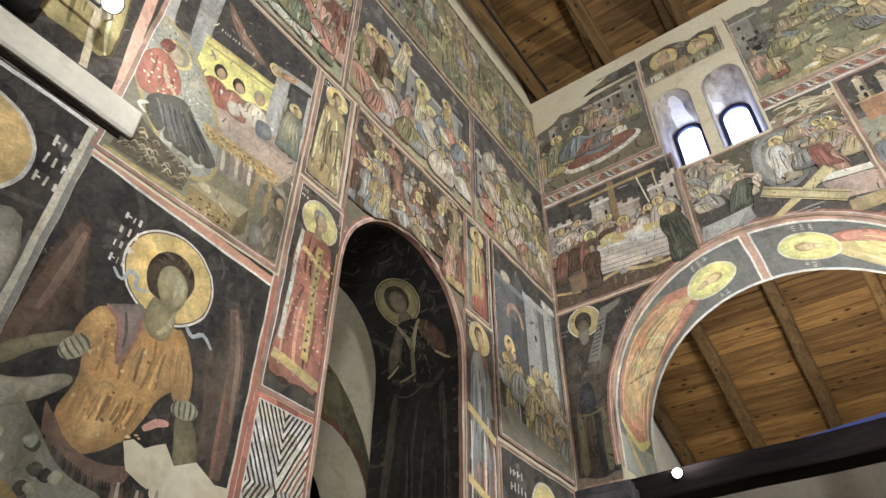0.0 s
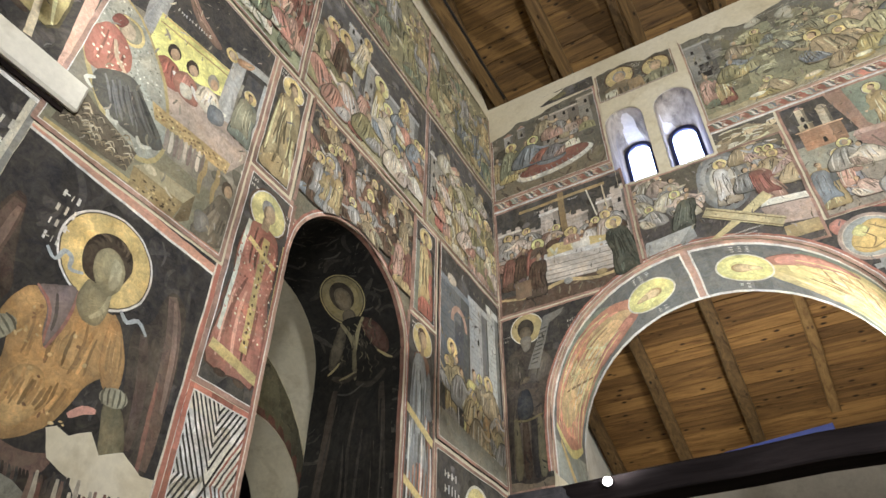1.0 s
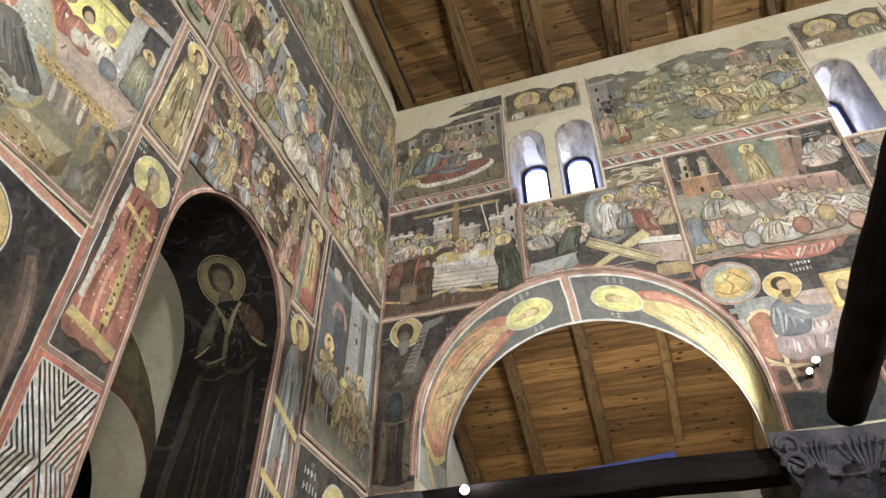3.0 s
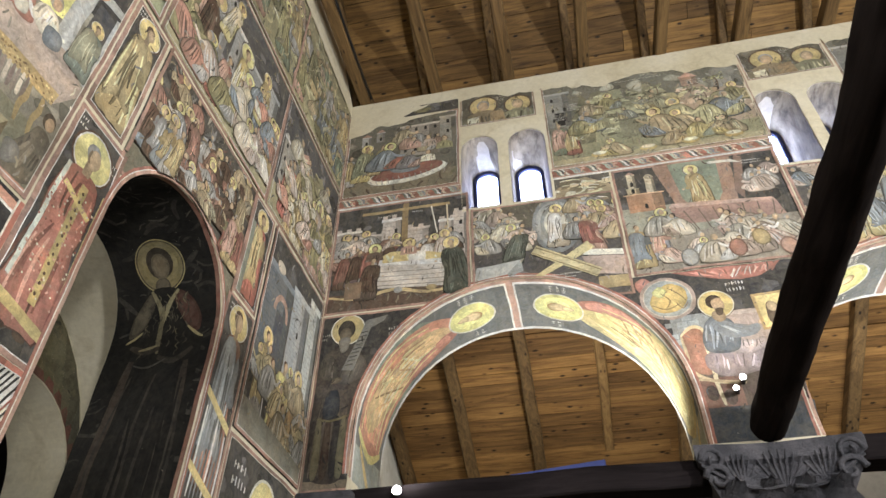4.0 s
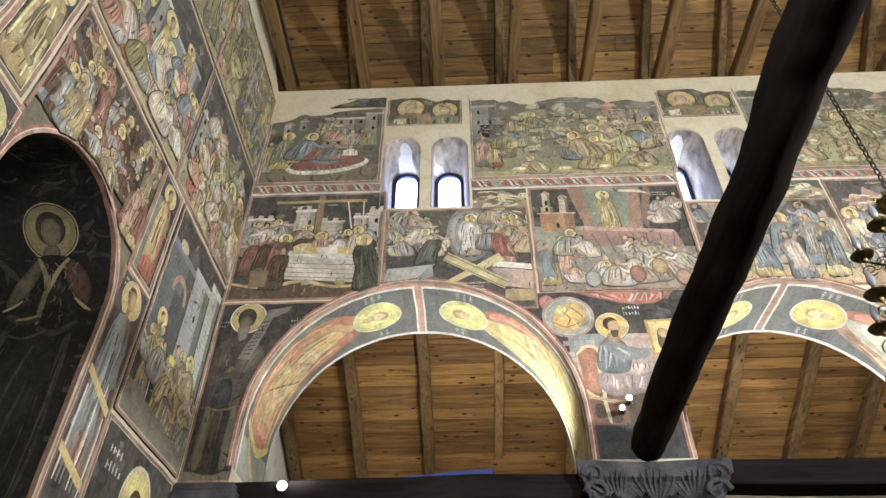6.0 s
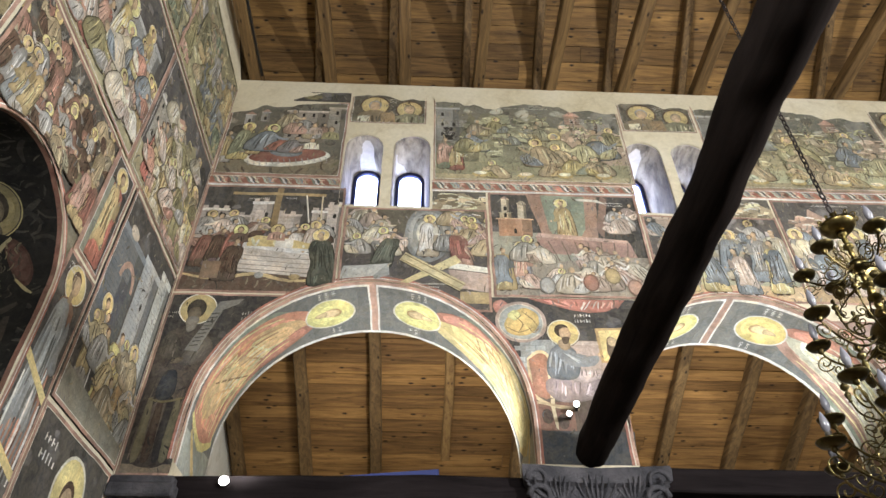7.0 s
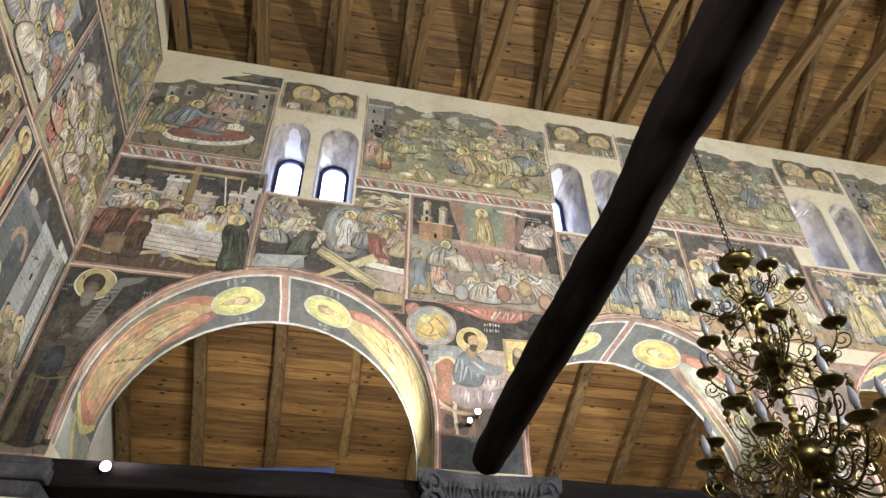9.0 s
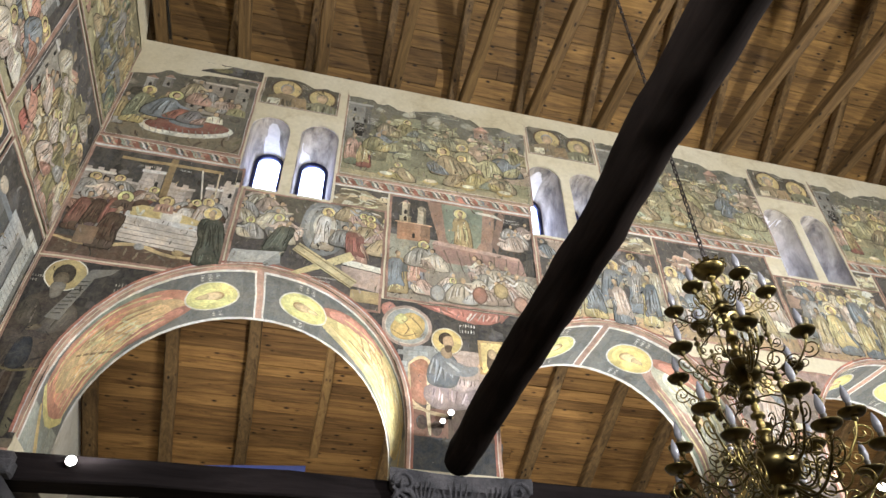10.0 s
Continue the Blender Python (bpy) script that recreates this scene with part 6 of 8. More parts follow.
        f.start("painted_halo", "bright yellow halo with a pale rim"); f.disc(0.0, 1.365, 0.205, 0.225, WHT, 26); f.disc(0.0, 1.365, 0.19, 0.21, "d8bd44", 26); f.disc(0.0, 1.40, 0.064, 0.068, "a8843f", 18); f.disc(0.0, 1.368, 0.055, 0.080, "cdae74", 18); f.blob([(-0.04, 1.34), (0.04, 1.34), (0.03, 1.26), (0.0, 1.22), (-0.03, 1.26)], "c2a468")
        f.bars(-0.30, 1.40, 0.10, 3, 0.03); f.bars(0.24, 1.42, 0.08, 2, 0.03)
        f.tf = None
    return f.finish()


SETS = [((("d08060", "d8a060", "a9b6ac"), ("e2c070", "dca850", "c8ba88")), "lit soffit fresco of two haloed figures in salmon and yellow"),
        ((("a3aca0", "b4baaa", TEA), ("b08478", "c0c4b0", TEA)), "lit soffit fresco of two haloed figures in grey-green and red"),
        ((("8c8d90", YEL, BLG), ("b9736a", CRM, GRY)), "lit soffit fresco of two haloed figures in grey and rose")]
for (c, zc, r), (cols, lab) in zip(ARCHES, SETS):
    saint_soffit(c, zc, r, nxt(), cols, lab)


def rim(to3d, c, zc, r, w, z0, seed, n=40):
    f = Fresco("salmon and white painted line round the arch", to3d, c - r - w, c + r + w, z0, zc + r + w + 0.01, None, category="fresco border", seed=seed, name="fresco_border", group="arch rims")
    for a, b, col in ((r, r + w * 0.45, SAL), (r + w * 0.45, r + w * 0.6, WHT), (r + w * 0.6, r + w, "a0584a")):
        for k in range(n):
            t0, t1 = math.pi * k / n, math.pi * (k + 1) / n
            f.poly([(c - q * math.cos(t), zc + q * math.sin(t)) for q, t in ((a, t0), (b, t0), (b, t1), (a, t1))], col, 0.1)
        for s in (-1, 1):
            f.rect(*sorted((c + s * a, c + s * b)), z0, zc, col, 0.1)
    f.finish()


# ---------------- spandrels of the arcade
A0, A1, A2 = AV[0], AV[1], AV[2]
f = panel("dark fresco of a standing haloed figure with an open scroll", north, -2.02, -0.9, 1.76, 3.285, "2b2a2f", seed=nxt(), avoid=AV)
f.tones = SOFT
f.rect(-2.02, -1.66, 1.76, 1.84, "6a5a4a")
f.start("painted_halo", "dull gold painted halo"); f.disc(-1.78, 3.13, 0.148, 0.148, "cfc6b0", 26, model=0.0); f.disc(-1.78, 3.13, 0.139, 0.139, "a8924a", 26)
f.depth = 0.70
f.start("painted_figure")
f.blob([(-1.84, 2.98), (-1.97, 2.90), (-2.01, 2.70), (-1.99, 2.40), (-2.0, 1.95), (-1.93, 1.82), (-1.72, 1.81), (-1.67, 2.0), (-1.62, 2.45), (-1.58, 2.75), (-1.64, 2.90), (-1.74, 2.98)], "4b4140")
f.folds((((-1.95, 2.50), (-1.66, 2.50)), ((-1.97, 1.84), (-1.69, 1.84))), "5a4c46", 26, 0.018)
for x, c in ((-1.93, "8a7f56"), (-1.86, "5c3f36"), (-1.79, "3c3a44"), (-1.74, "8d8560")):
    f.blob([(x - 0.02, 2.34), (x + 0.025, 2.34), (x + 0.04, 1.86), (x - 0.035, 1.84)], c)
f.blob([(-1.90, 2.56), (-1.80, 2.58), (-1.77, 2.36), (-1.84, 2.30), (-1.92, 2.34)], "3d4658"); f.stroke([(-1.95, 2.33), (-1.84, 2.30), (-1.70, 2.34)], 0.02, "7a6c3c")
f.blob([(-1.98, 2.88), (-1.88, 2.90), (-1.80, 2.72), (-1.86, 2.62), (-2.0, 2.70)], "5d5450"); f.blob([(-1.72, 2.92), (-1.60, 2.84), (-1.58, 2.68), (-1.72, 2.60), (-1.84, 2.62), (-1.80, 2.70)], "635a56")
f.folds((((-1.96, 2.86), (-1.86, 2.86)), ((-1.97, 2.70), (-1.86, 2.66))), "6d645e", 7, 0.012); f.folds((((-1.70, 2.88), (-1.62, 2.82)), ((-1.80, 2.64), (-1.66, 2.64))), "6d645e", 9, 0.012)
f.disc(-1.79, 3.13, 0.075, 0.095, "4a4038", 18); f.blob([(-1.84, 3.14), (-1.76, 3.15), (-1.74, 3.06), (-1.79, 3.0), (-1.85, 3.05)], "7d6a50"); f.blob([(-1.86, 3.05), (-1.74, 3.06), (-1.76, 2.93), (-1.82, 2.90)], "8f8a80"); f.disc(-1.83, 2.65, 0.05, 0.022, "7d6a50", 10, 0.4)
f.start("painted_scroll", "pale painted scroll with worn lines"); f.poly([(-1.62, 3.20), (-1.43, 3.24), (-1.47, 3.18), (-1.58, 3.12), (-1.70, 2.73), (-1.80, 2.74)], "8f8e8c", 0.05, 0.5)
for k in range(9):
    f.line((-1.665 - 0.013 * k, 3.08 - 0.037 * k), (-1.60 - 0.013 * k, 3.09 - 0.037 * k), 0.010, "4a484a")
f.bars(-1.42, 3.08, 0.16, 2, 0.026); f.bars(-2.0, 3.08, 0.08, 2, 0.022); f.wash(30, [DK, "45424a", "5a5550"], 0.02, 0.06); f.depth = 1.0; f.border(0.018); f.finish()

f = panel("fresco of a seated blue-robed figure beside a round medallion", north, 0.35, 2.25, 1.88, 3.315, "35343a", seed=nxt(), avoid=AV)
f.tones = SOFT
f.start("painted_wall", "grey painted wall with a rose band"); f.rect(0.80, 1.24, 2.44, 2.90, "7d8288"); f.rect(1.20, 1.75, 2.50, 2.90, "a08880"); f.rect(1.20, 1.75, 2.86, 2.89, "bda79c"); f.rect(0.82, 1.62, 1.88, 2.13, "343b47"); f.rect(0.82, 1.62, 2.13, 2.44, "54443f")
f.start("painted_brickwork")
for r in range(9):
    for k in range(5):
        f.rect(0.80 + 0.085 * k - (0.042 if r % 2 else 0), 0.875 + 0.085 * k - (0.042 if r % 2 else 0), 2.45 + 0.05 * r, 2.492 + 0.05 * r, "8b9196", 0.16)
f.start("painted_curtain", "salmon painted curtain swag"); f.blob([(0.60, 3.26), (0.68, 3.30), (0.74, 3.24), (0.70, 3.16), (0.62, 3.15)], "a9665a"); f.poly([(0.90, 3.31), (1.72, 3.31), (1.66, 3.25), (1.54, 3.19), (1.40, 3.17), (1.24, 3.20), (1.06, 3.25)], "a85a4e", 0.1, 0.6)
f.folds((((0.98, 3.30), (1.70, 3.30)), ((1.15, 3.23), (1.60, 3.21))), "b8685a", 22, 0.014)
f.folds((((1.36, 3.30), (1.62, 3.30)), ((1.30, 3.19), (1.58, 3.22))), "c98a7c", 10, 0.010, (1.2, 1.35, 0.7))
f.start("painted_medallion", "round medallion with a yellow beast on blue")
f.disc(0.825, 3.07, 0.212, 0.20, "a98f86", 30); f.disc(0.825, 3.07, 0.186, 0.176, "c3b5a4", 30); f.disc(0.825, 3.07, 0.178, 0.168, "8f979a", 30)
f.blob([(0.68, 3.05), (0.74, 3.15), (0.86, 3.22), (0.97, 3.16), (0.98, 3.05), (0.90, 2.95), (0.78, 2.93), (0.70, 2.97)], "c9a436"); f.blob([(0.70, 3.13), (0.78, 3.20), (0.84, 3.14), (0.78, 3.07)], "d6b54a")
for q in (((0.70, 3.02), (0.80, 2.97), (0.92, 3.02)), ((0.78, 3.12), (0.84, 3.05), (0.80, 2.98)), ((0.84, 3.17), (0.92, 3.10), (0.96, 3.04)), ((0.88, 3.03), (0.92, 2.97), (0.97, 3.02))):
    f.stroke(q, 0.010, "8a6c30")
f.start("painted_chair", "tan painted tub chair"); f.blob([(0.85, 2.72), (0.90, 2.77), (1.0, 2.79), (1.03, 2.70), (1.02, 2.36), (0.86, 2.42)], "a8694e"); f.rect(0.84, 1.16, 2.13, 2.36, "7d5044"); f.disc(0.96, 2.24, 0.04, 0.06, "4a3836"); f.disc(1.07, 2.20, 0.04, 0.06, "4a3836")
f.stroke([(0.85, 2.72), (0.86, 2.56), (0.87, 2.42), (1.0, 2.33), (1.15, 2.30)], 0.028, "c2a878"); f.stroke([(0.85, 2.72), (0.93, 2.785), (1.0, 2.77), (1.04, 2.66)], 0.028, "c2a878"); f.stroke([(1.0, 2.63), (1.01, 2.48), (1.01, 2.30), (1.02, 2.14)], 0.03, "c9b184"); f.line((0.84, 2.36), (1.2, 2.30), 0.02, "b59a6c")
f.start("painted_figure")
f.disc(1.16, 2.97, 0.136, 0.132, BRN, 28, model=0.0); f.disc(1.16, 2.97, 0.131, 0.127, "cfc6b0", 28, model=0.0); f.disc(1.16, 2.97, 0.122, 0.118, "cfae46", 28)
f.blob([(0.98, 2.56), (1.20, 2.60), (1.38, 2.58), (1.44, 2.48), (1.36, 2.40), (1.20, 2.35), (1.04, 2.36), (0.96, 2.46)], "8d7a80"); f.folds((((1.02, 2.54), (1.40, 2.54)), ((1.02, 2.38), (1.36, 2.40))), "93808a", 16, 0.013)
f.blob([(1.18, 2.68), (1.32, 2.62), (1.42, 2.66), (1.44, 2.58), (1.30, 2.52), (1.16, 2.54)], "9d8a8c"); f.folds((((1.2, 2.66), (1.4, 2.63)), ((1.2, 2.55), (1.4, 2.57))), "a39092", 8, 0.010)
f.blob([(1.10, 2.87), (1.03, 2.80), (0.99, 2.66), (1.0, 2.55), (1.22, 2.54), (1.27, 2.66), (1.25, 2.80), (1.18, 2.87)], "5c6470"); f.folds((((1.05, 2.82), (1.22, 2.82)), ((1.01, 2.58), (1.22, 2.57))), "6d7582", 14, 0.012)
f.blob([(1.06, 2.80), (1.16, 2.66), (1.36, 2.66), (1.42, 2.72), (1.41, 2.77), (1.30, 2.745), (1.22, 2.80), (1.14, 2.84)], "7b838e"); f.folds((((1.10, 2.80), (1.20, 2.80)), ((1.24, 2.67), (1.40, 2.74))), "868e98", 9, 0.010)
f.blob([(1.12, 2.91), (1.20, 2.90), (1.21, 2.83), (1.15, 2.80), (1.10, 2.85)], "9a7a54"); f.disc(1.15, 2.99, 0.062, 0.064, "3d2c20", 16); f.blob([(1.13, 3.01), (1.20, 3.03), (1.225, 2.96), (1.205, 2.90), (1.15, 2.89), (1.125, 2.95)], "b08a5e"); f.blob([(1.14, 2.93), (1.21, 2.935), (1.195, 2.87), (1.15, 2.86)], "4d392a"); f.blob([(1.40, 2.77), (1.44, 2.81), (1.47, 2.79), (1.44, 2.74)], "b08f68")
f.start("painted_board", "small gold painted panel on an easel"); f.poly([(1.42, 3.02), (1.66, 3.03), (1.66, 2.70), (1.43, 2.70)], "a8843c"); f.poly([(1.445, 3.0), (1.645, 3.01), (1.64, 2.72), (1.45, 2.72)], "d0b050"); f.blob([(1.50, 2.95), (1.58, 2.94), (1.61, 2.74), (1.48, 2.74)], "5c4636"); f.disc(1.54, 2.90, 0.035, 0.045, "a98c62")
f.bars(1.27, 3.13, 0.13, 2, 0.03); f.wash(70, [GRY, "5a5048", BLG, PNK], 0.012, 0.04); f.finish()

f = panel("pale rose fresco of a seated figure in the spandrel between arches", north, 3.35, 4.95, 1.88, 3.15, "7d6e6c", seed=nxt(), avoid=AV)
f.rect(3.4, 4.9, 2.9, 3.15, "8b6f6c"); f.building(4.0, 2.5, 0.24, 0.5, "a08a84", "gable"); f.figure(4.08, 2.1, 0.95, BLG, PNK, True, wide=1.3); f.start("painted_desk"); f.rect(4.18, 4.42, 2.35, 2.55, "a06a4c"); f.rect(4.2, 4.40, 2.55, 2.6, CRM)
f.wash(70, [GRY, SAL, PNK, OCH, CRM], 0.02, 0.06); f.border(0.02); f.finish()
for k, (c, zc, r) in enumerate(AV[:3]):
    rim(lambda u, v, d: north(u, v, d + 0.003), c, zc, ARCHES[k][2], 0.05, 1.88, 80 + k)

# ---------------- east wall
AE = [(BAY[0], BAY[1] - EYE, BAY[2] + 0.012)]
# top register under the gable
f = panel("faded olive fresco of figures and trees under the gable", east, 0.3, 4.47, 4.76, 6.1, "847e5c", seed=nxt())
for k in range(5):
    f.rocks(0.4 + 0.85 * k, 4.8, 0.8, 1.0, f.rnd.choice(("938c60", "7f7c56", "9c8e6a")), 8)
f.building(1.9, 4.9, 0.5, 0.7, "77706a", "crenel"); f.heap(0.6, 4.4, 4.85, 5.7, 40, 0.36, [OLV, "93805c", GRY, BLG, "8f7a68", GRN], 0.25); f.crowd(1.8, 4.4, 4.85, 0.7, 6, [OLV, OCH, GRY, BLG, SAL, GRN], 0.35); f.crowd(0.5, 4.4, 5.2, 0.7, 10, [OLV, OCH, "6a6848", GRY], 0.2)
f.wash(520, [OLV, "a59c64", "6f6c50", OCH, "9a9a86", "55534e", "b5a972"], 0.02, 0.10); f.border(0.022)
f.start("border"); f.rect(3.16, 3.19, 4.76, 6.1, SAL)
f.loss([(4.48, 5.98), (3.0, 6.02), (2.0, 6.05), (0.3, 6.04), (0.3, 6.12), (4.48, 6.12)]); f.finish()


def hall(u0, u1, v0, v1, seed, label, ground="47464c"):
    f = panel(label, east, u0, u1, v0, v1, ground, seed=seed)
    w, h = u1 - u0, v1 - v0
    f.rect(u0, u1, v0, v0 + h * 0.22, "8d8660")
    return f, w, h


# second register
f, w, h = hall(1.72, 3.18, 3.44, 4.74, nxt(), "fresco of a pale figure among robed people before towers")
for x, ww, hh in ((1.84, 0.16, 0.62), (2.06, 0.2, 0.85), (2.32, 0.14, 0.7), (2.58, 0.24, 0.62), (2.86, 0.2, 0.72), (3.02, 0.14, 0.5)):
    f.building(x, 3.72, ww, hh, "8d8f92", "flat")
f.rect(2.5, 3.0, 3.6, 3.95, "a4a49a")
f.figure(2.52, 3.55, 0.86, "b3a45e", YEL, True, wide=0.75); f.figure(2.28, 3.5, 0.58, "a9574a", SAL, False, lean=0.15); f.figure(1.92, 3.62, 0.78, "a3504a", SAL, True); f.figure(2.06, 3.58, 0.84, GRY, BRN, True); f.figure(1.82, 3.6, 0.7, OCH, OLV, False)
f.figure(2.20, 4.1, 0.55, "b5a862", CRM, True, lean=0.2); f.crowd(2.66, 3.12, 3.56, 0.66, 5, [SAL, PNK, OCH, BLG, CRM], 0.5); f.figure(2.84, 3.9, 0.6, "b5a862", OCH, True)
f.heap(1.8, 2.5, 3.48, 3.7, 7, 0.34, ["a8705e", PNK, GRY, OLV, CRM], 0.2); f.heap(2.6, 3.12, 3.48, 4.1, 9, 0.3, ["a8705e", PNK, CRM, BLG, "b3a896"], 0.4); f.wash(80, [GRY, CRM, PNK, OCH], 0.015, 0.05); f.border(0.022); f.finish()
f, w, h = hall(3.20, 4.47, 3.44, 4.74, nxt(), "fresco of a red-robed figure and people before a town")
f.building(3.28, 3.8, 0.3, 0.5, "a7a49c", "crenel"); f.building(3.6, 3.9, 0.22, 0.5, "8b8a88", "gable"); f.rocks(3.7, 3.9, 0.7, 0.7, "7d7650", 8)
f.figure(3.50, 3.52, 0.72, "b4584a", "b4584a", False, wide=1.4); f.figure(3.66, 3.55, 0.80, YEL, OCH, True); f.crowd(3.8, 4.4, 3.56, 0.74, 6, [OCH, OLV, PNK, GRY, YEL], 0.5); f.crowd(3.5, 4.4, 3.46, 0.5, 5, [OCH, CRM, OLV, SAL], 0.3)
f.heap(3.3, 4.4, 3.5, 4.3, 16, 0.3, ["a8705e", PNK, "a39a84", OLV, "a08f62", GRY], 0.3); f.wash(120, [OLV, CRM, PNK, OCH, GRY], 0.02, 0.06); f.border(0.022); f.finish()
f, w, h = hall(0.3, 1.70, 3.44, 4.74, nxt(), "fresco of a red and green crowd on a pale field", "5a5c50")
f.rect(0.3, 1.7, 3.44, 3.9, "8f9a74"); f.crowd(0.4, 1.65, 3.6, 0.8, 8, [RED, SAL, OLV, GRN, OCH], 0.3); f.crowd(0.5, 1.6, 3.5, 0.5, 6, [GRN, CRM, SAL, BLG], 0.2); f.heap(0.4, 1.65, 3.5, 4.5, 22, 0.32, ["a0665a", PNK, GRN, OLV, CRM, "a39a84"], 0.2); f.wash(110, [GRN, OLV, SAL, CRM], 0.02, 0.07); f.border(0.022); f.finish()

# third register: strips and the crowd over the arch
f = panel("narrow fresco strip of a yellow-robed haloed figure", east, 1.535, 1.83, 2.53, 3.42, DK, seed=nxt())
f.figure(1.69, 2.55, 0.84, OCH, "a08c58", True, BRN, wide=0.95, nf=12); f.bars(1.56, 3.36, 0.08, 2, 0.018); f.wash(18, [OCH, BRN, GRY], 0.01, 0.04); f.border(0.024); f.finish()
f = panel("crowded fresco of small haloed figures around the dark arch", east, 1.85, 3.06, 2.40, 3.42, "403d3c", seed=nxt(), avoid=AE)
f.rect(1.85, 3.06, 2.4, 2.72, "6f6a58"); f.wash(60, [RED, WHT, GRY, "2c2a2c"], 0.03, 0.09, (1.95, 2.95, 3.1, 3.4))
f.heap(1.95, 3.0, 2.95, 3.25, 14, 0.22, ["7a705c", "8a5a48", GRY, BRN, "93805c"], 0.5); f.crowd(1.95, 3.0, 2.86, 0.42, 7, ["93805c", "8a7a4c", BRN, GRY, "84584a"], 0.5); f.heap(1.9, 3.02, 2.66, 2.95, 16, 0.24, ["93805c", "8f8a70", BRN, "84584a", GRY], 0.5); f.crowd(1.88, 2.2, 2.62, 0.42, 4, [GRY, OCH, BLG, BRN], 0.4); f.crowd(2.78, 3.04, 2.62, 0.42, 3, [RED, OCH, SAL, OLV], 0.4)
f.wash(110, [OLV, GRY, BRN, RED, OCH], 0.012, 0.04); f.border(0.024); f.finish()
f = panel("narrow fresco strip of a red-robed figure", east, 3.08, 3.40, 2.56, 3.42, DK, seed=nxt())
f.figure(3.24, 2.58, 0.80, "a3503f", OCH, True, wide=0.95); f.rect(3.1, 3.16, 2.58, 3.2, "7a8274"); f.wash(16, [SAL, OCH, GRY], 0.01, 0.04); f.border(0.024); f.finish()
f = panel("fresco of gold-robed people before a blue-grey palace", east, 3.42, 4.47, 1.78, 3.42, DK, seed=nxt())
f.building(3.48, 2.2, 0.42, 0.95, "59636f", "flat", pitch=0.5); f.building(3.92, 2.2, 0.3, 1.0, "8a9098", "flat", pitch=0.45); f.building(4.24, 2.2, 0.2, 1.1, "9a9f9f", "flat", pitch=0.6)
f.start("painted_arch", "rose painted arch"); f.poly([(3.62, 2.8)] + [(3.75 - 0.13 * math.cos(math.pi * k / 10), 2.8 + 0.17 * math.sin(math.pi * k / 10)) for k in range(11)] + [(3.88, 2.8), (3.84, 2.8)] + [(3.75 + 0.09 * math.cos(math.pi * k / 10), 2.8 + 0.12 * math.sin(math.pi * k / 10)) for k in range(11)], "b98a78"); f.rect(3.68, 3.82, 2.35, 2.82, "3c4250")
f.disc(3.64, 3.17, 0.07, 0.05, "b5a898"); f.figure(3.64, 1.95, 0.68, "8f8a86", OCH, True); f.figure(3.95, 1.86, 0.72, OCH, YEL, False, lean=0.05, wide=1.5); f.figure(4.22, 1.92, 0.68, YEL, OCH, True); f.crowd(3.9, 4.42, 1.84, 0.56, 5, [OCH, "a08f62", "9a7a4a", CRM], 0.3); f.heap(3.5, 4.42, 1.86, 2.3, 12, 0.3, ["a08f62", "93805c", "9a8a70", GRY], 0.3)
f.start("painted_floor"); f.poly([(3.42, 1.8), (4.47, 1.8), (4.47, 1.92), (3.42, 2.02)], "7d7a70")
f.wash(90, [OCH, GRY, "7a8088", CRM], 0.015, 0.05); f.border(0.024); f.finish()
f = panel("narrow fresco strip of a standing haloed figure beside the arch", east, 3.045, 3.41, 1.10, 2.54, DK, seed=nxt(), avoid=AE)
f.figure(3.235, 1.30, 1.24, "8d5a48", "7b828a", True, BRN, wide=0.75, nf=14, hr=0.10); f.bars(3.10, 2.47, 0.1, 2, 0.02)
f.start("painted_hem"); f.line((3.06, 1.86), (3.40, 1.72), 0.05, YEL)
for k in range(9):
    f.stroke([(3.08 + 0.036 * k, 1.78 - 0.012 * k), (3.085 + 0.036 * k, 1.5), (3.08 + 0.036 * k, 1.25)], 0.02, f.rnd.choice(("8f9aa2", "6a7078", "b0b4b4", "4a4c52")))
f.line((3.06, 1.42), (3.40, 1.30), 0.05, YEL); f.border(0.022); f.finish()
f = panel("dark fresco of a large haloed head low on the wall", east, 3.42, 4.47, 0.5, 1.755, DK, seed=nxt())
f.start("painted_figure"); f.disc(4.0, 1.42, 0.21, 0.24, WHT, 24); f.disc(4.0, 1.42, 0.19, 0.22, YEL, 24); f.disc(4.0, 1.40, 0.09, 0.12, BRN); f.disc(4.0, 1.38, 0.07, 0.10, FLE); f.poly([(3.7, 0.6), (3.78, 1.12), (3.95, 1.24), (4.08, 1.24), (4.25, 1.1), (4.35, 0.6)], "6a4a3c")
f.bars(3.55, 1.58, 0.2, 2, 0.05); f.border(0.024); f.finish()

# pier strip: red-robed figure above a chevron panel
f = panel("fresco strip of a figure in a long red patterned robe", east, 1.535, 1.90, 1.285, 2.51, DK, seed=nxt())
f.figure(1.72, 1.36, 1.08, "b0604e", None, True, GRY, wide=1.05, nf=10, arm=False, hr=0.12)
f.start("painted_stole", "yellow patterned stole and hem")
f.line((1.75, 2.16), (1.76, 1.52), 0.045, "c2a84c"); f.line((1.58, 1.485), (1.87, 1.43), 0.05, "c2a84c"); f.line((1.62, 2.2), (1.60, 1.56), 0.022, "a9b0a8"); f.line((1.87, 2.2), (1.88, 1.5), 0.022, "b09a4a"); f.line((1.64, 2.1), (1.84, 2.03), 0.03, "c2a84c")
for k in range(12):
    f.disc(1.755, 2.12 - 0.05 * k, 0.008, 0.01, BRN, 6)
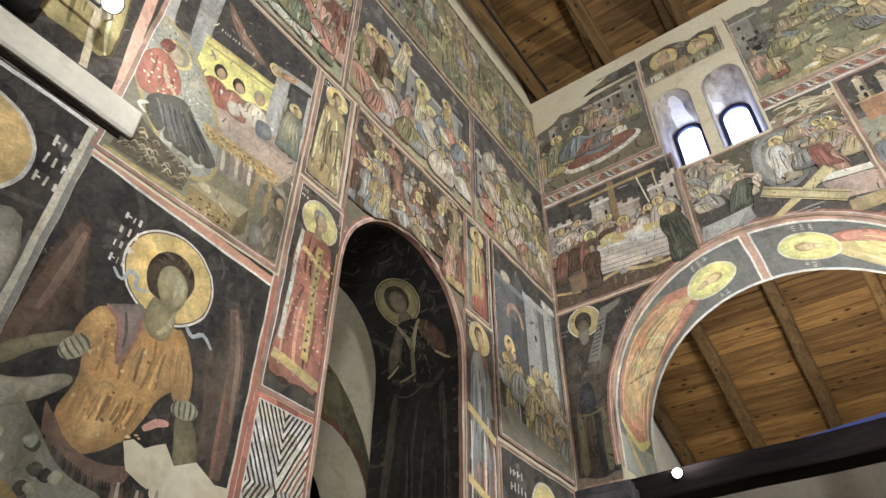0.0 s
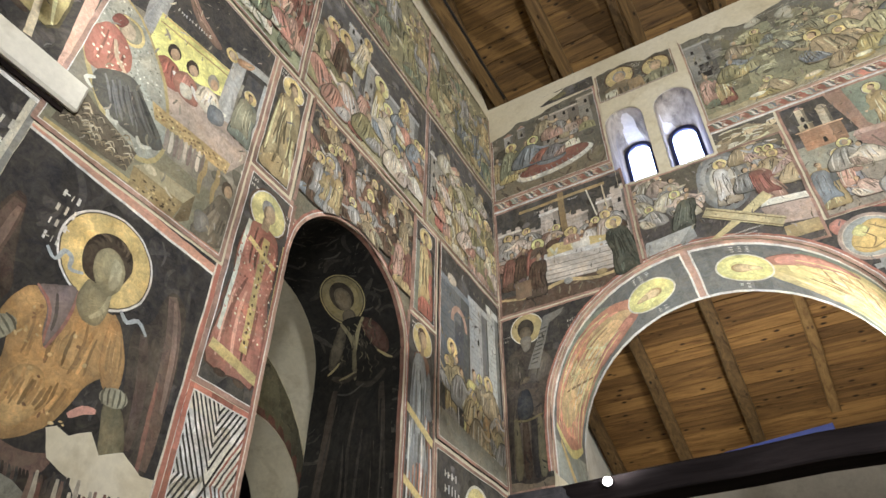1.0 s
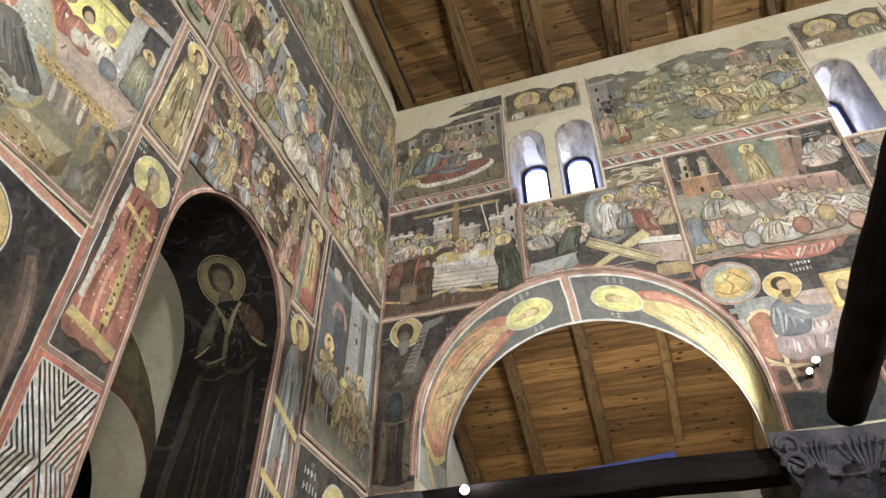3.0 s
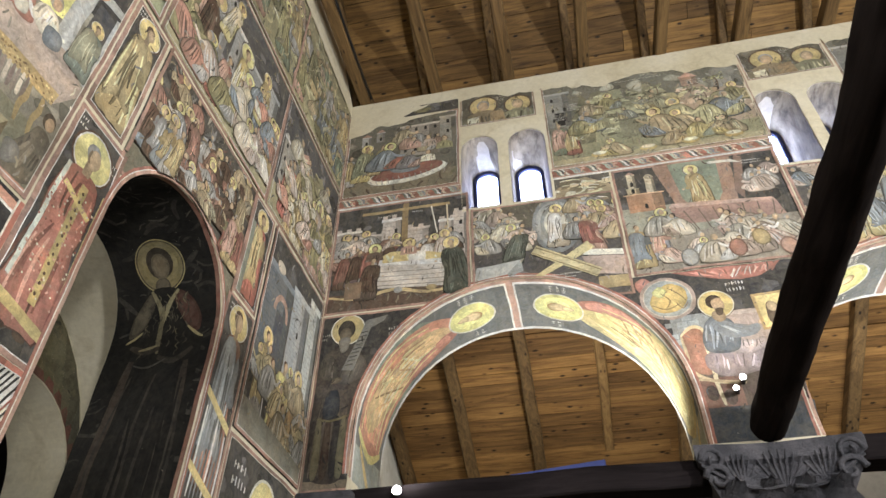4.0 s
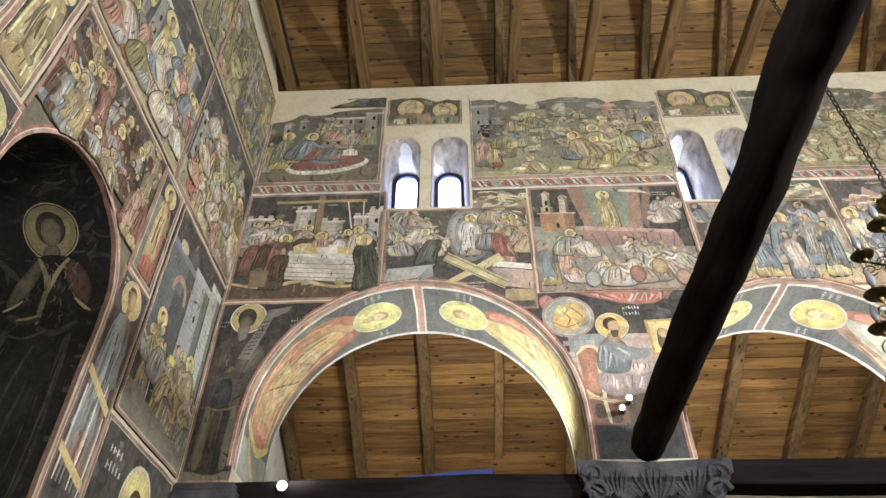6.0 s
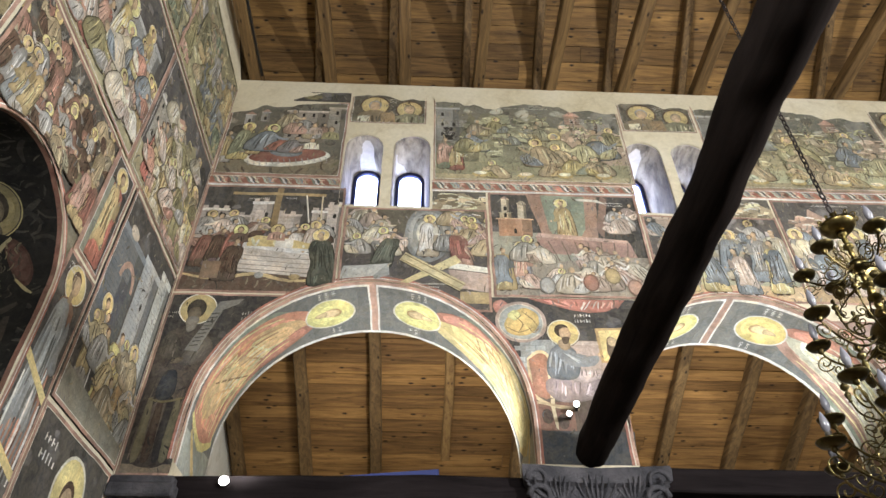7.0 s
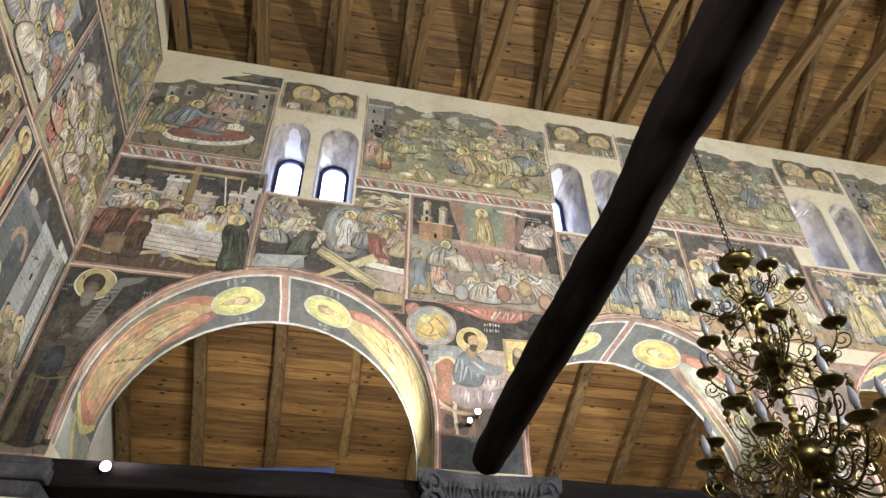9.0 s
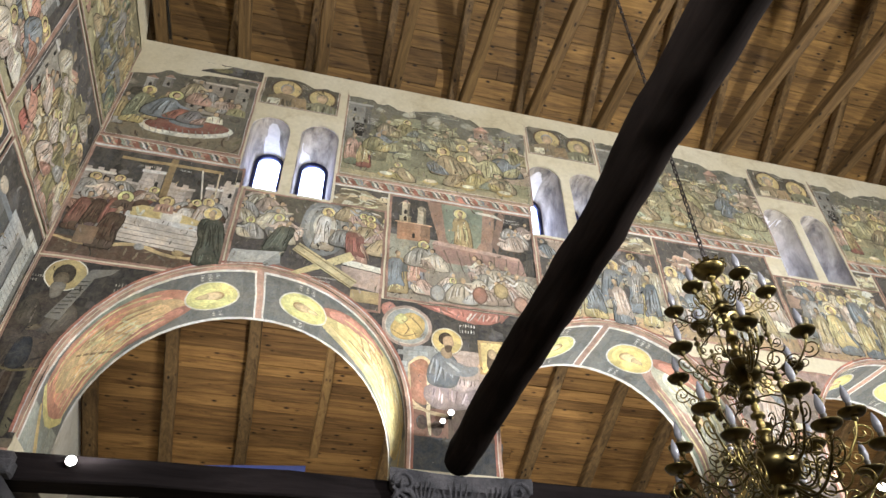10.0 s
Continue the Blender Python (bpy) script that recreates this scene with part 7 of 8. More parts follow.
for k in range(150):
    f.disc(f.rnd.uniform(1.60, 1.86), f.rnd.uniform(1.55, 2.1), 0.006, 0.006, f.rnd.choice((CRM, "8a3a30", SAL, "c98a76")), 6)
f.bars(1.56, 2.44, 0.06, 2, 0.02); f.bars(1.84, 2.38, 0.05, 2, 0.02); f.border(0.024); f.finish()
f = panel("painted chevron panel of black, white and red zigzag stripes", east, 1.535, 1.90, 0.45, 1.28, "cfc6b0", seed=nxt())
uc, vc = 1.717, 0.93
for q in range(4):
    f.start("chevron_quarter")
    for k in range(1, 15):
        a = 0.024 * k
        cA, cB = ("26262a", "26262a") if q in (1, 2) else ("8a4030", "2c2c30")
        sgn = {0: (1, 0), 1: (0, 1), 2: (-1, 0), 3: (0, -1)}[q]
        col = cA if k % 2 else cB
        t = 0.011
        if sgn[0]:
            s = sgn[0]
            for e in (-1, 1):
                f.poly([(uc + s * a, vc), (uc + s * (a + t), vc), (uc + s * (a + t + 0.19), vc + e * 0.36), (uc + s * (a + 0.19), vc + e * 0.36)][::1], col)
        else:
            s = sgn[1]
            for e in (-1, 1):
                f.poly([(uc, vc + s * a * 1.9), (uc, vc + s * (a + t) * 1.9), (uc + e * 0.19, vc + s * ((a + t) * 1.9 + 0.36)), (uc + e * 0.19, vc + s * (a * 1.9 + 0.36))], col)
f.start("border"); f.line((1.55, 0.57), (1.89, 1.26), 0.010, "26262a"); f.line((1.55, 1.26), (1.89, 0.57), 0.010, "26262a")
f.border(0.024, "a4523f"); f.finish()

# the throne scene with the yellow window
f = panel("fresco of an enthroned red figure and a yellow opening", east, 0.58, 1.52, 1.86, 3.42, "716c60", seed=nxt())
f.tones = SOFT
f.rect(0.58, 1.52, 1.86, 2.16, "6a6852"); f.poly([(0.58, 3.42), (0.58, 2.75), (1.52, 3.0), (1.52, 3.42)], "35343a")
f.start("painted_floor", "dusty rose painted floor"); f.poly([(0.83, 2.56), (1.35, 2.66), (1.52, 2.52), (1.42, 2.34), (0.95, 2.30)], "a08a7e", 0.0, 0.3)
f.start("painted_column", "grey painted columns with a dark gap"); f.poly([(0.58, 2.75), (0.66, 2.72), (0.62, 3.42), (0.58, 3.42)], "8d9094"); f.poly([(0.76, 2.68), (0.84, 2.72), (0.84, 3.24), (0.72, 3.2)], "8f9194", 0.0, 0.4); f.rect(0.58, 0.84, 3.18, 3.24, "a2a4a2")
f.start("painted_opening", "bright yellow painted opening"); f.poly([(0.82, 2.56), (1.25, 2.74), (1.26, 2.96), (0.82, 2.89)], "e6bc34", 0.0); f.line((0.83, 2.83), (1.25, 2.91), 0.010, "a8883a"); f.line((0.83, 2.88), (1.26, 2.95), 0.012, "c9a23c")
f.start("painted_building", "grey painted porch with a dark door"); f.poly([(1.25, 2.60), (1.34, 2.62), (1.34, 3.10), (1.25, 3.08)], "9a9c9e", 0.0, 0.3); f.poly([(1.25, 3.06), (1.52, 3.14), (1.52, 3.20), (1.25, 3.13)], "a6a7a6"); f.poly([(1.36, 2.66), (1.50, 2.70), (1.50, 3.08), (1.36, 3.06)], "45464e"); f.poly([(1.48, 2.56), (1.52, 2.56), (1.52, 3.12), (1.48, 3.10)], "92959a")
for x, z, c, h in ((0.95, 2.72, "9a4a3c", "2b2220"), (1.06, 2.73, "a5604e", "33261f"), (1.19, 2.77, "b3a896", "8f887c")):
    f.start("painted_figure")
    f.blob([(x - 0.03, z - 0.05), (x + 0.04, z - 0.05), (x + 0.08, z - 0.11), (x + 0.10, z - 0.19), (x + 0.02, z - 0.22), (x - 0.07, z - 0.18), (x - 0.07, z - 0.10)], c); f.folds((((x - 0.04, z - 0.06), (x + 0.05, z - 0.06)), ((x - 0.06, z - 0.18), (x + 0.07, z - 0.18))), c, 8, 0.010)
    f.disc(x, z + 0.01, 0.038, 0.05, h, 14); f.disc(x + 0.008, z, 0.026, 0.037, "b08a66", 14); f.stroke([(x + 0.03, z - 0.10), (x + 0.08, z - 0.14), (x + 0.12, z - 0.12)], 0.03, "cfc8b8")
f.start("painted_bowl", "white cloth over a bowl"); f.blob([(1.02, 2.60), (1.10, 2.62), (1.12, 2.55), (1.05, 2.52)], "c9c2b0"); f.blob([(1.20, 2.64), (1.30, 2.66), (1.32, 2.56), (1.22, 2.52)], "6f7680")
f.figure(1.42, 2.56, 0.40, "6f7d74", "8a8a70", True, BRN, wide=1.3)
f.start("painted_glory", "mottled grey oval glory with a yellow rim")
f.disc(0.80, 2.40, 0.205, 0.43, "a08c46", 30, 0.55, model=0.2); f.disc(0.80, 2.405, 0.185, 0.41, "8c8f86", 30, 0.55, model=0.2)
for k in range(220):
    t, q = f.rnd.uniform(0, 6.28), math.sqrt(f.rnd.random())
    f.disc(0.80 + 0.17 * q * math.cos(t) * 0.853 - 0.38 * q * math.sin(t) * 0.523, 2.405 + 0.17 * q * math.cos(t) * 0.523 + 0.38 * q * math.sin(t) * 0.853, 0.006, 0.006, f.rnd.choice(("5f635c", "b4b6ac", "73766e")), 5)
f.start("painted_figure"); f.disc(0.735, 2.61, 0.078, 0.078, "cbb050", 20); f.disc(0.735, 2.61, 0.062, 0.062, "8d8468", 18); f.disc(0.73, 2.60, 0.036, 0.046, "a98f70", 14); f.blob([(0.66, 2.66), (0.72, 2.66), (0.70, 2.57), (0.64, 2.58)], "8a3c32")
f.blob([(0.60, 2.48), (0.65, 2.57), (0.72, 2.56), (0.79, 2.50), (0.82, 2.40), (0.74, 2.30), (0.65, 2.27), (0.60, 2.34)], "9c5040", model=0.6); f.folds((((0.63, 2.52), (0.76, 2.50)), ((0.64, 2.30), (0.78, 2.36))), "9c5040", 10, 0.012)
for k in range(26):
    f.disc(f.rnd.uniform(0.63, 0.79), f.rnd.uniform(2.33, 2.52), 0.007, 0.007, "c9b49a", 6)
f.stroke([(0.70, 2.50), (0.74, 2.42), (0.80, 2.38)], 0.024, "a98f70")
f.blob([(0.68, 2.28), (0.76, 2.36), (0.85, 2.40), (0.93, 2.32), (1.02, 2.24), (1.08, 2.17), (1.03, 2.12), (0.90, 2.11), (0.77, 2.13), (0.70, 2.19)], "4d4f4e", model=0.6); f.folds((((0.72, 2.30), (0.86, 2.37)), ((0.82, 2.13), (1.04, 2.15))), "54565a", 26, 0.013)
for q in (((0.70, 2.24), (0.67, 2.20), (0.71, 2.18)), ((0.80, 2.14), (0.82, 2.10), (0.86, 2.12)), ((0.95, 2.13), (0.98, 2.10), (1.02, 2.13))):
    f.stroke(q, 0.02, "a9aca4")
f.start("painted_frieze", "ochre painted frieze with dark scrolls"); f.poly([(0.95, 2.36), (1.42, 2.40), (1.41, 2.32), (0.99, 2.28)], "a98a44", 0.0)
for k in range(60):
    x = 0.98 + 0.0072 * k
    f.disc(x, 2.325 + 0.08 * (x - 0.98) + f.rnd.uniform(-0.028, 0.028), 0.007, 0.006, f.rnd.choice(("6a4e26", "cfae5c", "8a6a30")), 6)
f.start("painted_curtain", "pale striped painted hanging")
for k in range(9):
    f.stroke([(1.06 + 0.026 * k, 2.29 + 0.004 * k), (1.07 + 0.026 * k, 2.23), (1.075 + 0.026 * k, 2.17 + 0.004 * k)], 0.022, ("8d7a70", "b3a594", "6d5c58")[k % 3])
for x in (1.29, 1.37):
    f.stroke([(x, 2.31), (x + 0.01, 2.24), (x, 2.18), (x + 0.01, 2.10)], 0.03, "a08344")
f.start("painted_chest", "ochre painted chest with carved sides"); f.poly([(0.99, 1.99), (1.05, 2.06), (1.29, 2.08), (1.25, 2.0)], "9a8c66"); f.poly([(0.99, 1.99), (1.25, 2.0), (1.22, 1.87), (1.0, 1.88)], "8a7440", 0.0, 0.4); f.poly([(1.25, 2.0), (1.29, 2.08), (1.30, 1.94), (1.23, 1.87)], "6d5a34"); f.disc(1.06, 2.03, 0.035, 0.022, "bfae86", 12)
for k in range(26):
    f.disc(f.rnd.uniform(1.01, 1.22), f.rnd.uniform(1.90, 1.97), 0.008, 0.006, f.rnd.choice(("5f4a28", "ae9450", "4c3c22")), 6)
f.start("painted_figure"); f.blob([(1.41, 2.20), (1.49, 2.18), (1.52, 2.08), (1.51, 1.92), (1.40, 1.87), (1.31, 1.88), (1.33, 2.0), (1.38, 2.10)], "5f5548"); f.folds((((1.38, 2.12), (1.49, 2.12)), ((1.34, 1.92), (1.48, 1.92))), "6a6052", 12, 0.014); f.blob([(1.30, 2.02), (1.38, 2.04), (1.42, 1.96), (1.34, 1.90)], "6f6e6c"); f.disc(1.445, 2.245, 0.036, 0.046, "3d3026", 14); f.disc(1.452, 2.235, 0.026, 0.036, "a3825e", 14)
f.start("painted_net", "dark painted thicket"); f.poly([(0.64, 1.92), (0.66, 2.16), (0.74, 2.12), (0.98, 2.05), (0.97, 1.93)], "4f463a", 0.0)
for k in range(70):
    x, z = f.rnd.uniform(0.65, 0.95), f.rnd.uniform(1.94, 2.08)
    f.stroke([(x, z), (x + 0.018, z + 0.02), (x + 0.036, z + 0.004)], 0.006, f.rnd.choice(("8d8068", "7a6a4c", "2f2a24", "a39a84")))
f.line((0.62, 1.895), (1.0, 1.905), 0.022, "a08a40")
f.start("painted_wing", "brown diagonal painted wing"); f.blob([(0.85, 3.26), (0.90, 3.24), (1.02, 3.12), (1.18, 3.05), (1.14, 3.0), (1.02, 3.03), (0.92, 3.12)], "7d5a4c"); f.folds((((0.88, 3.22), (0.98, 3.10)), ((1.02, 3.04), (1.16, 3.03))), "8a6656", 10, 0.010); f.ring(1.235, 3.075, 0.045, 0.016, "c9ae50"); f.disc(1.235, 3.075, 0.024, 0.03, "a98f70"); f.blob([(1.26, 3.09), (1.34, 3.14), (1.40, 3.16), (1.36, 3.08), (1.28, 3.05)], "a8794e")
f.bars(0.88, 3.0, 0.3, 1, 0.022, WHT, 0.12); f.wash(60, [PNK, GRY, OCH, CRM, "6a6258"], 0.010, 0.04); f.start("border"); f.line((0.60, 1.86), (1.52, 1.875), 0.04, "a8705c"); f.border(0.02); f.finish()

# the large winged figure
f = panel("large fresco of a winged haloed figure in an ochre tunic", east, 0.60, 1.53, -0.2, 1.845, "28272d", seed=nxt())
f.tones = SOFT
f.wash(60, ["34333a", "22222a", "3c3a40"], 0.05, 0.16)
f.start("painted_wing", "brown painted wing"); f.blob([(0.66, 1.58), (0.71, 1.57), (0.73, 1.46), (0.76, 1.34), (0.80, 1.24), (0.74, 1.14), (0.61, 0.98), (0.60, 1.3)], "402f2b", model=0.5); f.stroke([(0.69, 1.54), (0.68, 1.38), (0.65, 1.18), (0.62, 1.02)], 0.085, "5c4038"); f.stroke([(0.70, 1.52), (0.69, 1.36), (0.66, 1.18)], 0.03, "6f5044")
f.start("painted_wing", "brown painted wing"); f.blob([(1.22, 1.34), (1.30, 1.40), (1.32, 1.55), (1.36, 1.59), (1.43, 1.54), (1.46, 1.40), (1.47, 0.9), (1.42, 0.74), (1.32, 0.88), (1.28, 1.1)], "3d3432", model=0.5)
f.stroke([(1.35, 1.56), (1.40, 1.42), (1.43, 1.15), (1.44, 0.88)], 0.075, "5a453f"); f.stroke([(1.37, 1.54), (1.42, 1.36), (1.45, 1.1)], 0.025, "7a5f56"); f.stroke([(1.28, 1.34), (1.34, 1.15), (1.36, 0.92)], 0.05, "4c3c3a"); f.stroke([(1.40, 1.2), (1.41, 1.0), (1.43, 0.82)], 0.02, "7a4a42")
f.start("painted_halo", "gold painted halo with a pale rim"); f.disc(1.045, 1.535, 0.199, 0.199, "d5cdb6", 44, model=0.0); f.disc(1.045, 1.535, 0.190, 0.190, "4a4030", 44, model=0.0); f.disc(1.045, 1.535, 0.185, 0.185, "d2a83e", 44, jit=0.0, model=0.25)
f.start("painted_ribbon", "pale blue fluttering hair ribbon")
for q in (((0.83, 1.45), (0.87, 1.42), (0.89, 1.47), (0.92, 1.46), (0.93, 1.42), (0.98, 1.43)), ((1.16, 1.38), (1.20, 1.35), (1.24, 1.38), (1.29, 1.34))):
    f.stroke(q, 0.018, "8f9aa6")
f.start("painted_figure")
f.blob([(0.80, 1.12), (0.72, 1.07), (0.63, 0.96), (0.60, 0.95), (0.60, 1.02), (0.70, 1.11), (0.79, 1.17)], "6d6548", 0.0)
f.blob([(1.21, 1.06), (1.29, 1.06), (1.36, 0.92), (1.36, 0.80), (1.29, 0.80), (1.25, 0.92)], "6a6346", 0.0)
f.blob([(0.84, 1.29), (0.98, 1.33), (1.06, 1.29), (1.13, 1.36), (1.19, 1.30), (1.24, 1.14), (1.15, 1.10), (1.10, 0.95), (1.06, 0.88), (0.95, 0.80), (0.86, 0.83), (0.82, 0.90), (0.86, 1.02), (0.83, 1.14), (0.79, 1.18)], "ad7a1c", 0.0, model=0.6)
f.blob([(0.84, 1.30), (0.93, 1.30), (0.90, 1.20), (0.86, 1.12), (0.79, 1.12), (0.79, 1.20)], "b98626", 0.0); f.blob([(1.13, 1.37), (1.19, 1.32), (1.25, 1.20), (1.26, 1.09), (1.20, 1.07), (1.15, 1.16)], "a8741a", 0.0)
f.blob([(0.90, 1.04), (1.0, 1.06), (1.04, 0.94), (0.96, 0.84), (0.87, 0.88)], "c08f32", 0.0); f.blob([(1.0, 1.20), (1.09, 1.22), (1.10, 1.10), (1.02, 1.08)], "bd8a2c", 0.0)
f.folds((((0.86, 1.24), (1.14, 1.30)), ((0.90, 1.06), (1.12, 1.08))), "ad7a1c", 16, 0.014, (0.80, 0.88, 1.07, 1.14)); f.folds((((0.87, 1.04), (1.10, 1.04)), ((0.88, 0.86), (1.06, 0.90))), "a27218", 18, 0.013, (0.80, 0.88, 1.07, 1.14)); f.folds((((1.15, 1.32), (1.20, 1.30)), ((1.19, 1.10), (1.24, 1.12))), "b5842c", 7, 0.010, (0.78, 0.86, 1.12))
for k in range(34):
    f.disc(f.rnd.uniform(0.86, 1.12), f.rnd.uniform(0.88, 1.24), f.rnd.uniform(0.003, 0.012), f.rnd.uniform(0.003, 0.009), f.rnd.choice(("c29a48", "8a5a20", "c9a860", "7d4c1c")), 8, f.rnd.uniform(0, 3))
f.start("painted_cloak", "dull mauve painted cloak end"); f.blob([(0.85, 1.30), (0.92, 1.34), (0.985, 1.38), (1.0, 1.27), (0.98, 1.16), (0.962, 1.11), (0.935, 1.17), (0.92, 1.26)], "7a666a", 0.0); f.stroke([(0.86, 1.305), (0.93, 1.25), (0.955, 1.13)], 0.012, "a85f58"); f.stroke([(0.99, 1.36), (0.995, 1.24), (0.967, 1.12)], 0.012, "a85f58"); f.stroke([(0.93, 1.31), (0.955, 1.24), (0.962, 1.18)], 0.012, "55484e")
f.start("painted_cuff", "pale rolled painted cuff")
for u, v, t in ((0.81, 1.115, 0.9), (1.25, 1.07, 0.15)):
    f.disc(u, v, 0.058, 0.036, "9a967e", 16, t)
    for k in (-2, -1, 0, 1, 2):
        f.stroke([(u + 0.02 * k * math.cos(t) - 0.03 * math.sin(t), v + 0.02 * k * math.sin(t) + 0.03 * math.cos(t)), (u + 0.024 * k * math.cos(t), v + 0.024 * k * math.sin(t)), (u + 0.02 * k * math.cos(t) + 0.03 * math.sin(t), v + 0.02 * k * math.sin(t) - 0.03 * math.cos(t))], 0.009, "5a5848")
f.start("painted_figure")
f.blob([(1.0, 1.44), (1.10, 1.42), (1.12, 1.34), (1.10, 1.27), (1.03, 1.27), (0.985, 1.33)], "7d7450", 0.0); f.stroke([(1.10, 1.41), (1.095, 1.34), (1.06, 1.29)], 0.02, "99906a")
f.blob([(0.945, 1.50), (0.95, 1.58), (1.0, 1.64), (1.07, 1.65), (1.13, 1.61), (1.15, 1.54), (1.12, 1.45), (1.05, 1.42), (0.975, 1.43)], "3b2c22", 0.0, model=0.5)
for k in range(9):
    t = 0.5 + 0.28 * k
    f.stroke([(1.05 + 0.07 * math.cos(t), 1.54 + 0.075 * math.sin(t)), (1.05 + 0.09 * math.cos(t + 0.15), 1.54 + 0.095 * math.sin(t + 0.15)), (1.05 + 0.098 * math.cos(t + 0.4), 1.54 + 0.10 * math.sin(t + 0.4))], 0.012, f.rnd.choice(("52402f", "2b2019")))
f.blob([(0.995, 1.55), (1.03, 1.59), (1.085, 1.58), (1.125, 1.53), (1.13, 1.46), (1.105, 1.405), (1.07, 1.395), (1.02, 1.43), (0.995, 1.49)], "8a8058", 0.0, model=0.45); f.blob([(1.06, 1.565), (1.10, 1.55), (1.12, 1.48), (1.10, 1.42), (1.075, 1.44), (1.065, 1.50)], "a39870", 0.0, model=0.3)
f.start("painted_hem", "dark fur hem of the tunic"); f.blob([(0.79, 0.93), (0.82, 0.90), (0.90, 0.82), (1.02, 0.80), (1.14, 0.83), (1.10, 0.74), (0.94, 0.72), (0.82, 0.79)], "6a4c44", 0.0)
for k in range(30):
    x = 0.79 + 0.0115 * k
    z = 0.845 - 0.09 * math.sin(math.pi * min(1, k / 26) * 0.6)
    f.stroke([(x, z), (x + 0.008, z - 0.035), (x - 0.002, z - 0.07)], 0.012, f.rnd.choice(("2f2624", "54403a", "3c3a3c")))
f.start("painted_ground", "grey-green worn painted ground")
f.blob([(0.60, 0.90), (0.70, 0.93), (0.80, 0.84), (0.90, 0.74), (1.1, 0.70), (1.2, 0.5), (1.1, 0.1), (0.60, 0.1)], "7a7a70", 0.0, model=0.3)
for k in range(60):
    x, z = f.rnd.uniform(0.62, 1.12), f.rnd.uniform(0.3, 0.84)
    if z < 1.42 - 0.75 * x:
        f.blob([(x, z + 0.02), (x + 0.03, z + 0.01), (x + 0.02, z - 0.03), (x - 0.02, z - 0.015)], f.rnd.choice(("4c5048", "8d9084", "36383a", "a09c86", "6a6a50")))
f.stroke([(0.66, 0.72), (0.74, 0.66), (0.84, 0.60), (0.92, 0.50)], 0.05, "9a7f34")
f.bars(0.80, 1.66, 0.085, 4, 0.034, "b9b4aa")
f.start("painted_cloth", "worn grey painted cloth"); f.blob([(0.60, 0.93), (0.70, 0.95), (0.83, 1.03), (0.85, 1.0), (0.78, 0.92), (0.70, 0.86), (0.60, 0.82)], "8a8473", 0.0)
f.loss([(1.06, 0.885), (1.10, 0.92), (1.16, 0.90), (1.22, 0.93), (1.28, 0.88), (1.36, 0.90), (1.44, 0.87), (1.53, 0.88), (1.53, 0.66), (1.42, 0.70), (1.34, 0.74), (1.26, 0.71), (1.18, 0.77), (1.10, 0.80)])
f.start("painted_robe", "rose and dark streaked remains of a robe")
for k in range(26):
    x = 1.08 + 0.017 * k
    f.stroke([(x, 0.78 - 0.05 * f.rnd.random()), (x + 0.006, 0.66), (x, 0.5)], 0.018, f.rnd.choice(("3c3436", "6d3f38", "8d8274", "2b2b30", "7d5a50", "a39a88")))
f.stroke([(1.12, 0.955), (1.16, 0.99), (1.205, 1.0)], 0.03, "b5756a")
f.start("border"); f.line((0.60, 1.85), (1.53, 1.80), 0.045, "a8705c"); f.line((0.60, 1.825), (1.53, 1.775), 0.012, WHT); f.rect(1.505, 1.53, -0.2, 1.84, "a4523f"); f.rect(1.497, 1.506, -0.2, 1.84, WHT); f.finish()

# beyond the pale strip
f = panel("dark fresco with a large halo beside a pale strip", east, -0.6, 0.598, -0.2, 1.96, "2c2b30", seed=nxt())
f.wash(40, ["3c3b40", "232228", "4a484c"], 0.04, 0.12)
f.start("painted_halo"); f.disc(0.24, 1.62, 0.215, 0.215, WHT, 30); f.disc(0.24, 1.62, 0.20, 0.20, "c9a244", 30); f.bars(0.47, 1.76, 0.12, 3, 0.045, "b9b4aa")
f.start("plaster_stain", "grey worn patch of lost paint"); f.blob([(0.30, 1.36), (0.55, 1.50), (0.55, 0.6), (0.2, 0.5), (0.1, 1.0)], "77756f"); f.blob([(0.40, 1.34), (0.54, 1.42), (0.54, 0.9), (0.36, 0.9)], "8b8880")
f.start("border", "pale painted strip"); f.rect(0.55, 0.575, -0.2, 1.95, "a8a698"); f.rect(0.575, 0.598, -0.2, 1.95, "6d7072"); f.line((-0.6, 1.93), (0.6, 1.945), 0.02, WHT); f.finish()
f = panel("dark fresco with an ochre-clad leg and pale bands", east, -0.6, 0.595, 2.145, 4.2, "2f2d30", seed=nxt())
f.figure(0.28, 2.25, 1.2, "a39248", CRM, False, wide=1.2); f.figure(-0.2, 2.2, 1.3, "8a5a4a", OCH, True); f.wash(60, [GRY, "4a464a", CRM], 0.03, 0.1); f.start("border"); f.line((0.585, 2.14), (0.50, 3.2), 0.05, "b58470"); f.line((0.43, 2.17), (0.36, 2.6), 0.03, CRM); f.finish()
# timber lacing in the wall: a plastered ledge, dark strip below for its groove's shade
led = tagged(new("wall_timber"), "whitewashed timber let into the wall above a dark gap", "beam")
bm = bmesh.new()
box_bm(bm, WX + 0.004, WX + 0.035, -0.85, 0.70, EYE + 1.99, EYE + 2.14, 0.010)
for v in bm.verts:
    v.co += 0.004 * noise.noise_vector(v.co * 5)
part("ledge", bm, WHITEWASH, led, "chipped whitewashed ledge")
# thin dark strip in place of the shadow in the gap
bm = bmesh.new()
box_bm(bm, WX + 0.004, WX + 0.012, -0.85, 0.66, EYE + 1.962, EYE + 1.988, 0.003)
part("gap_board", bm, DARKWOOD, led, "dark board under the ledge")

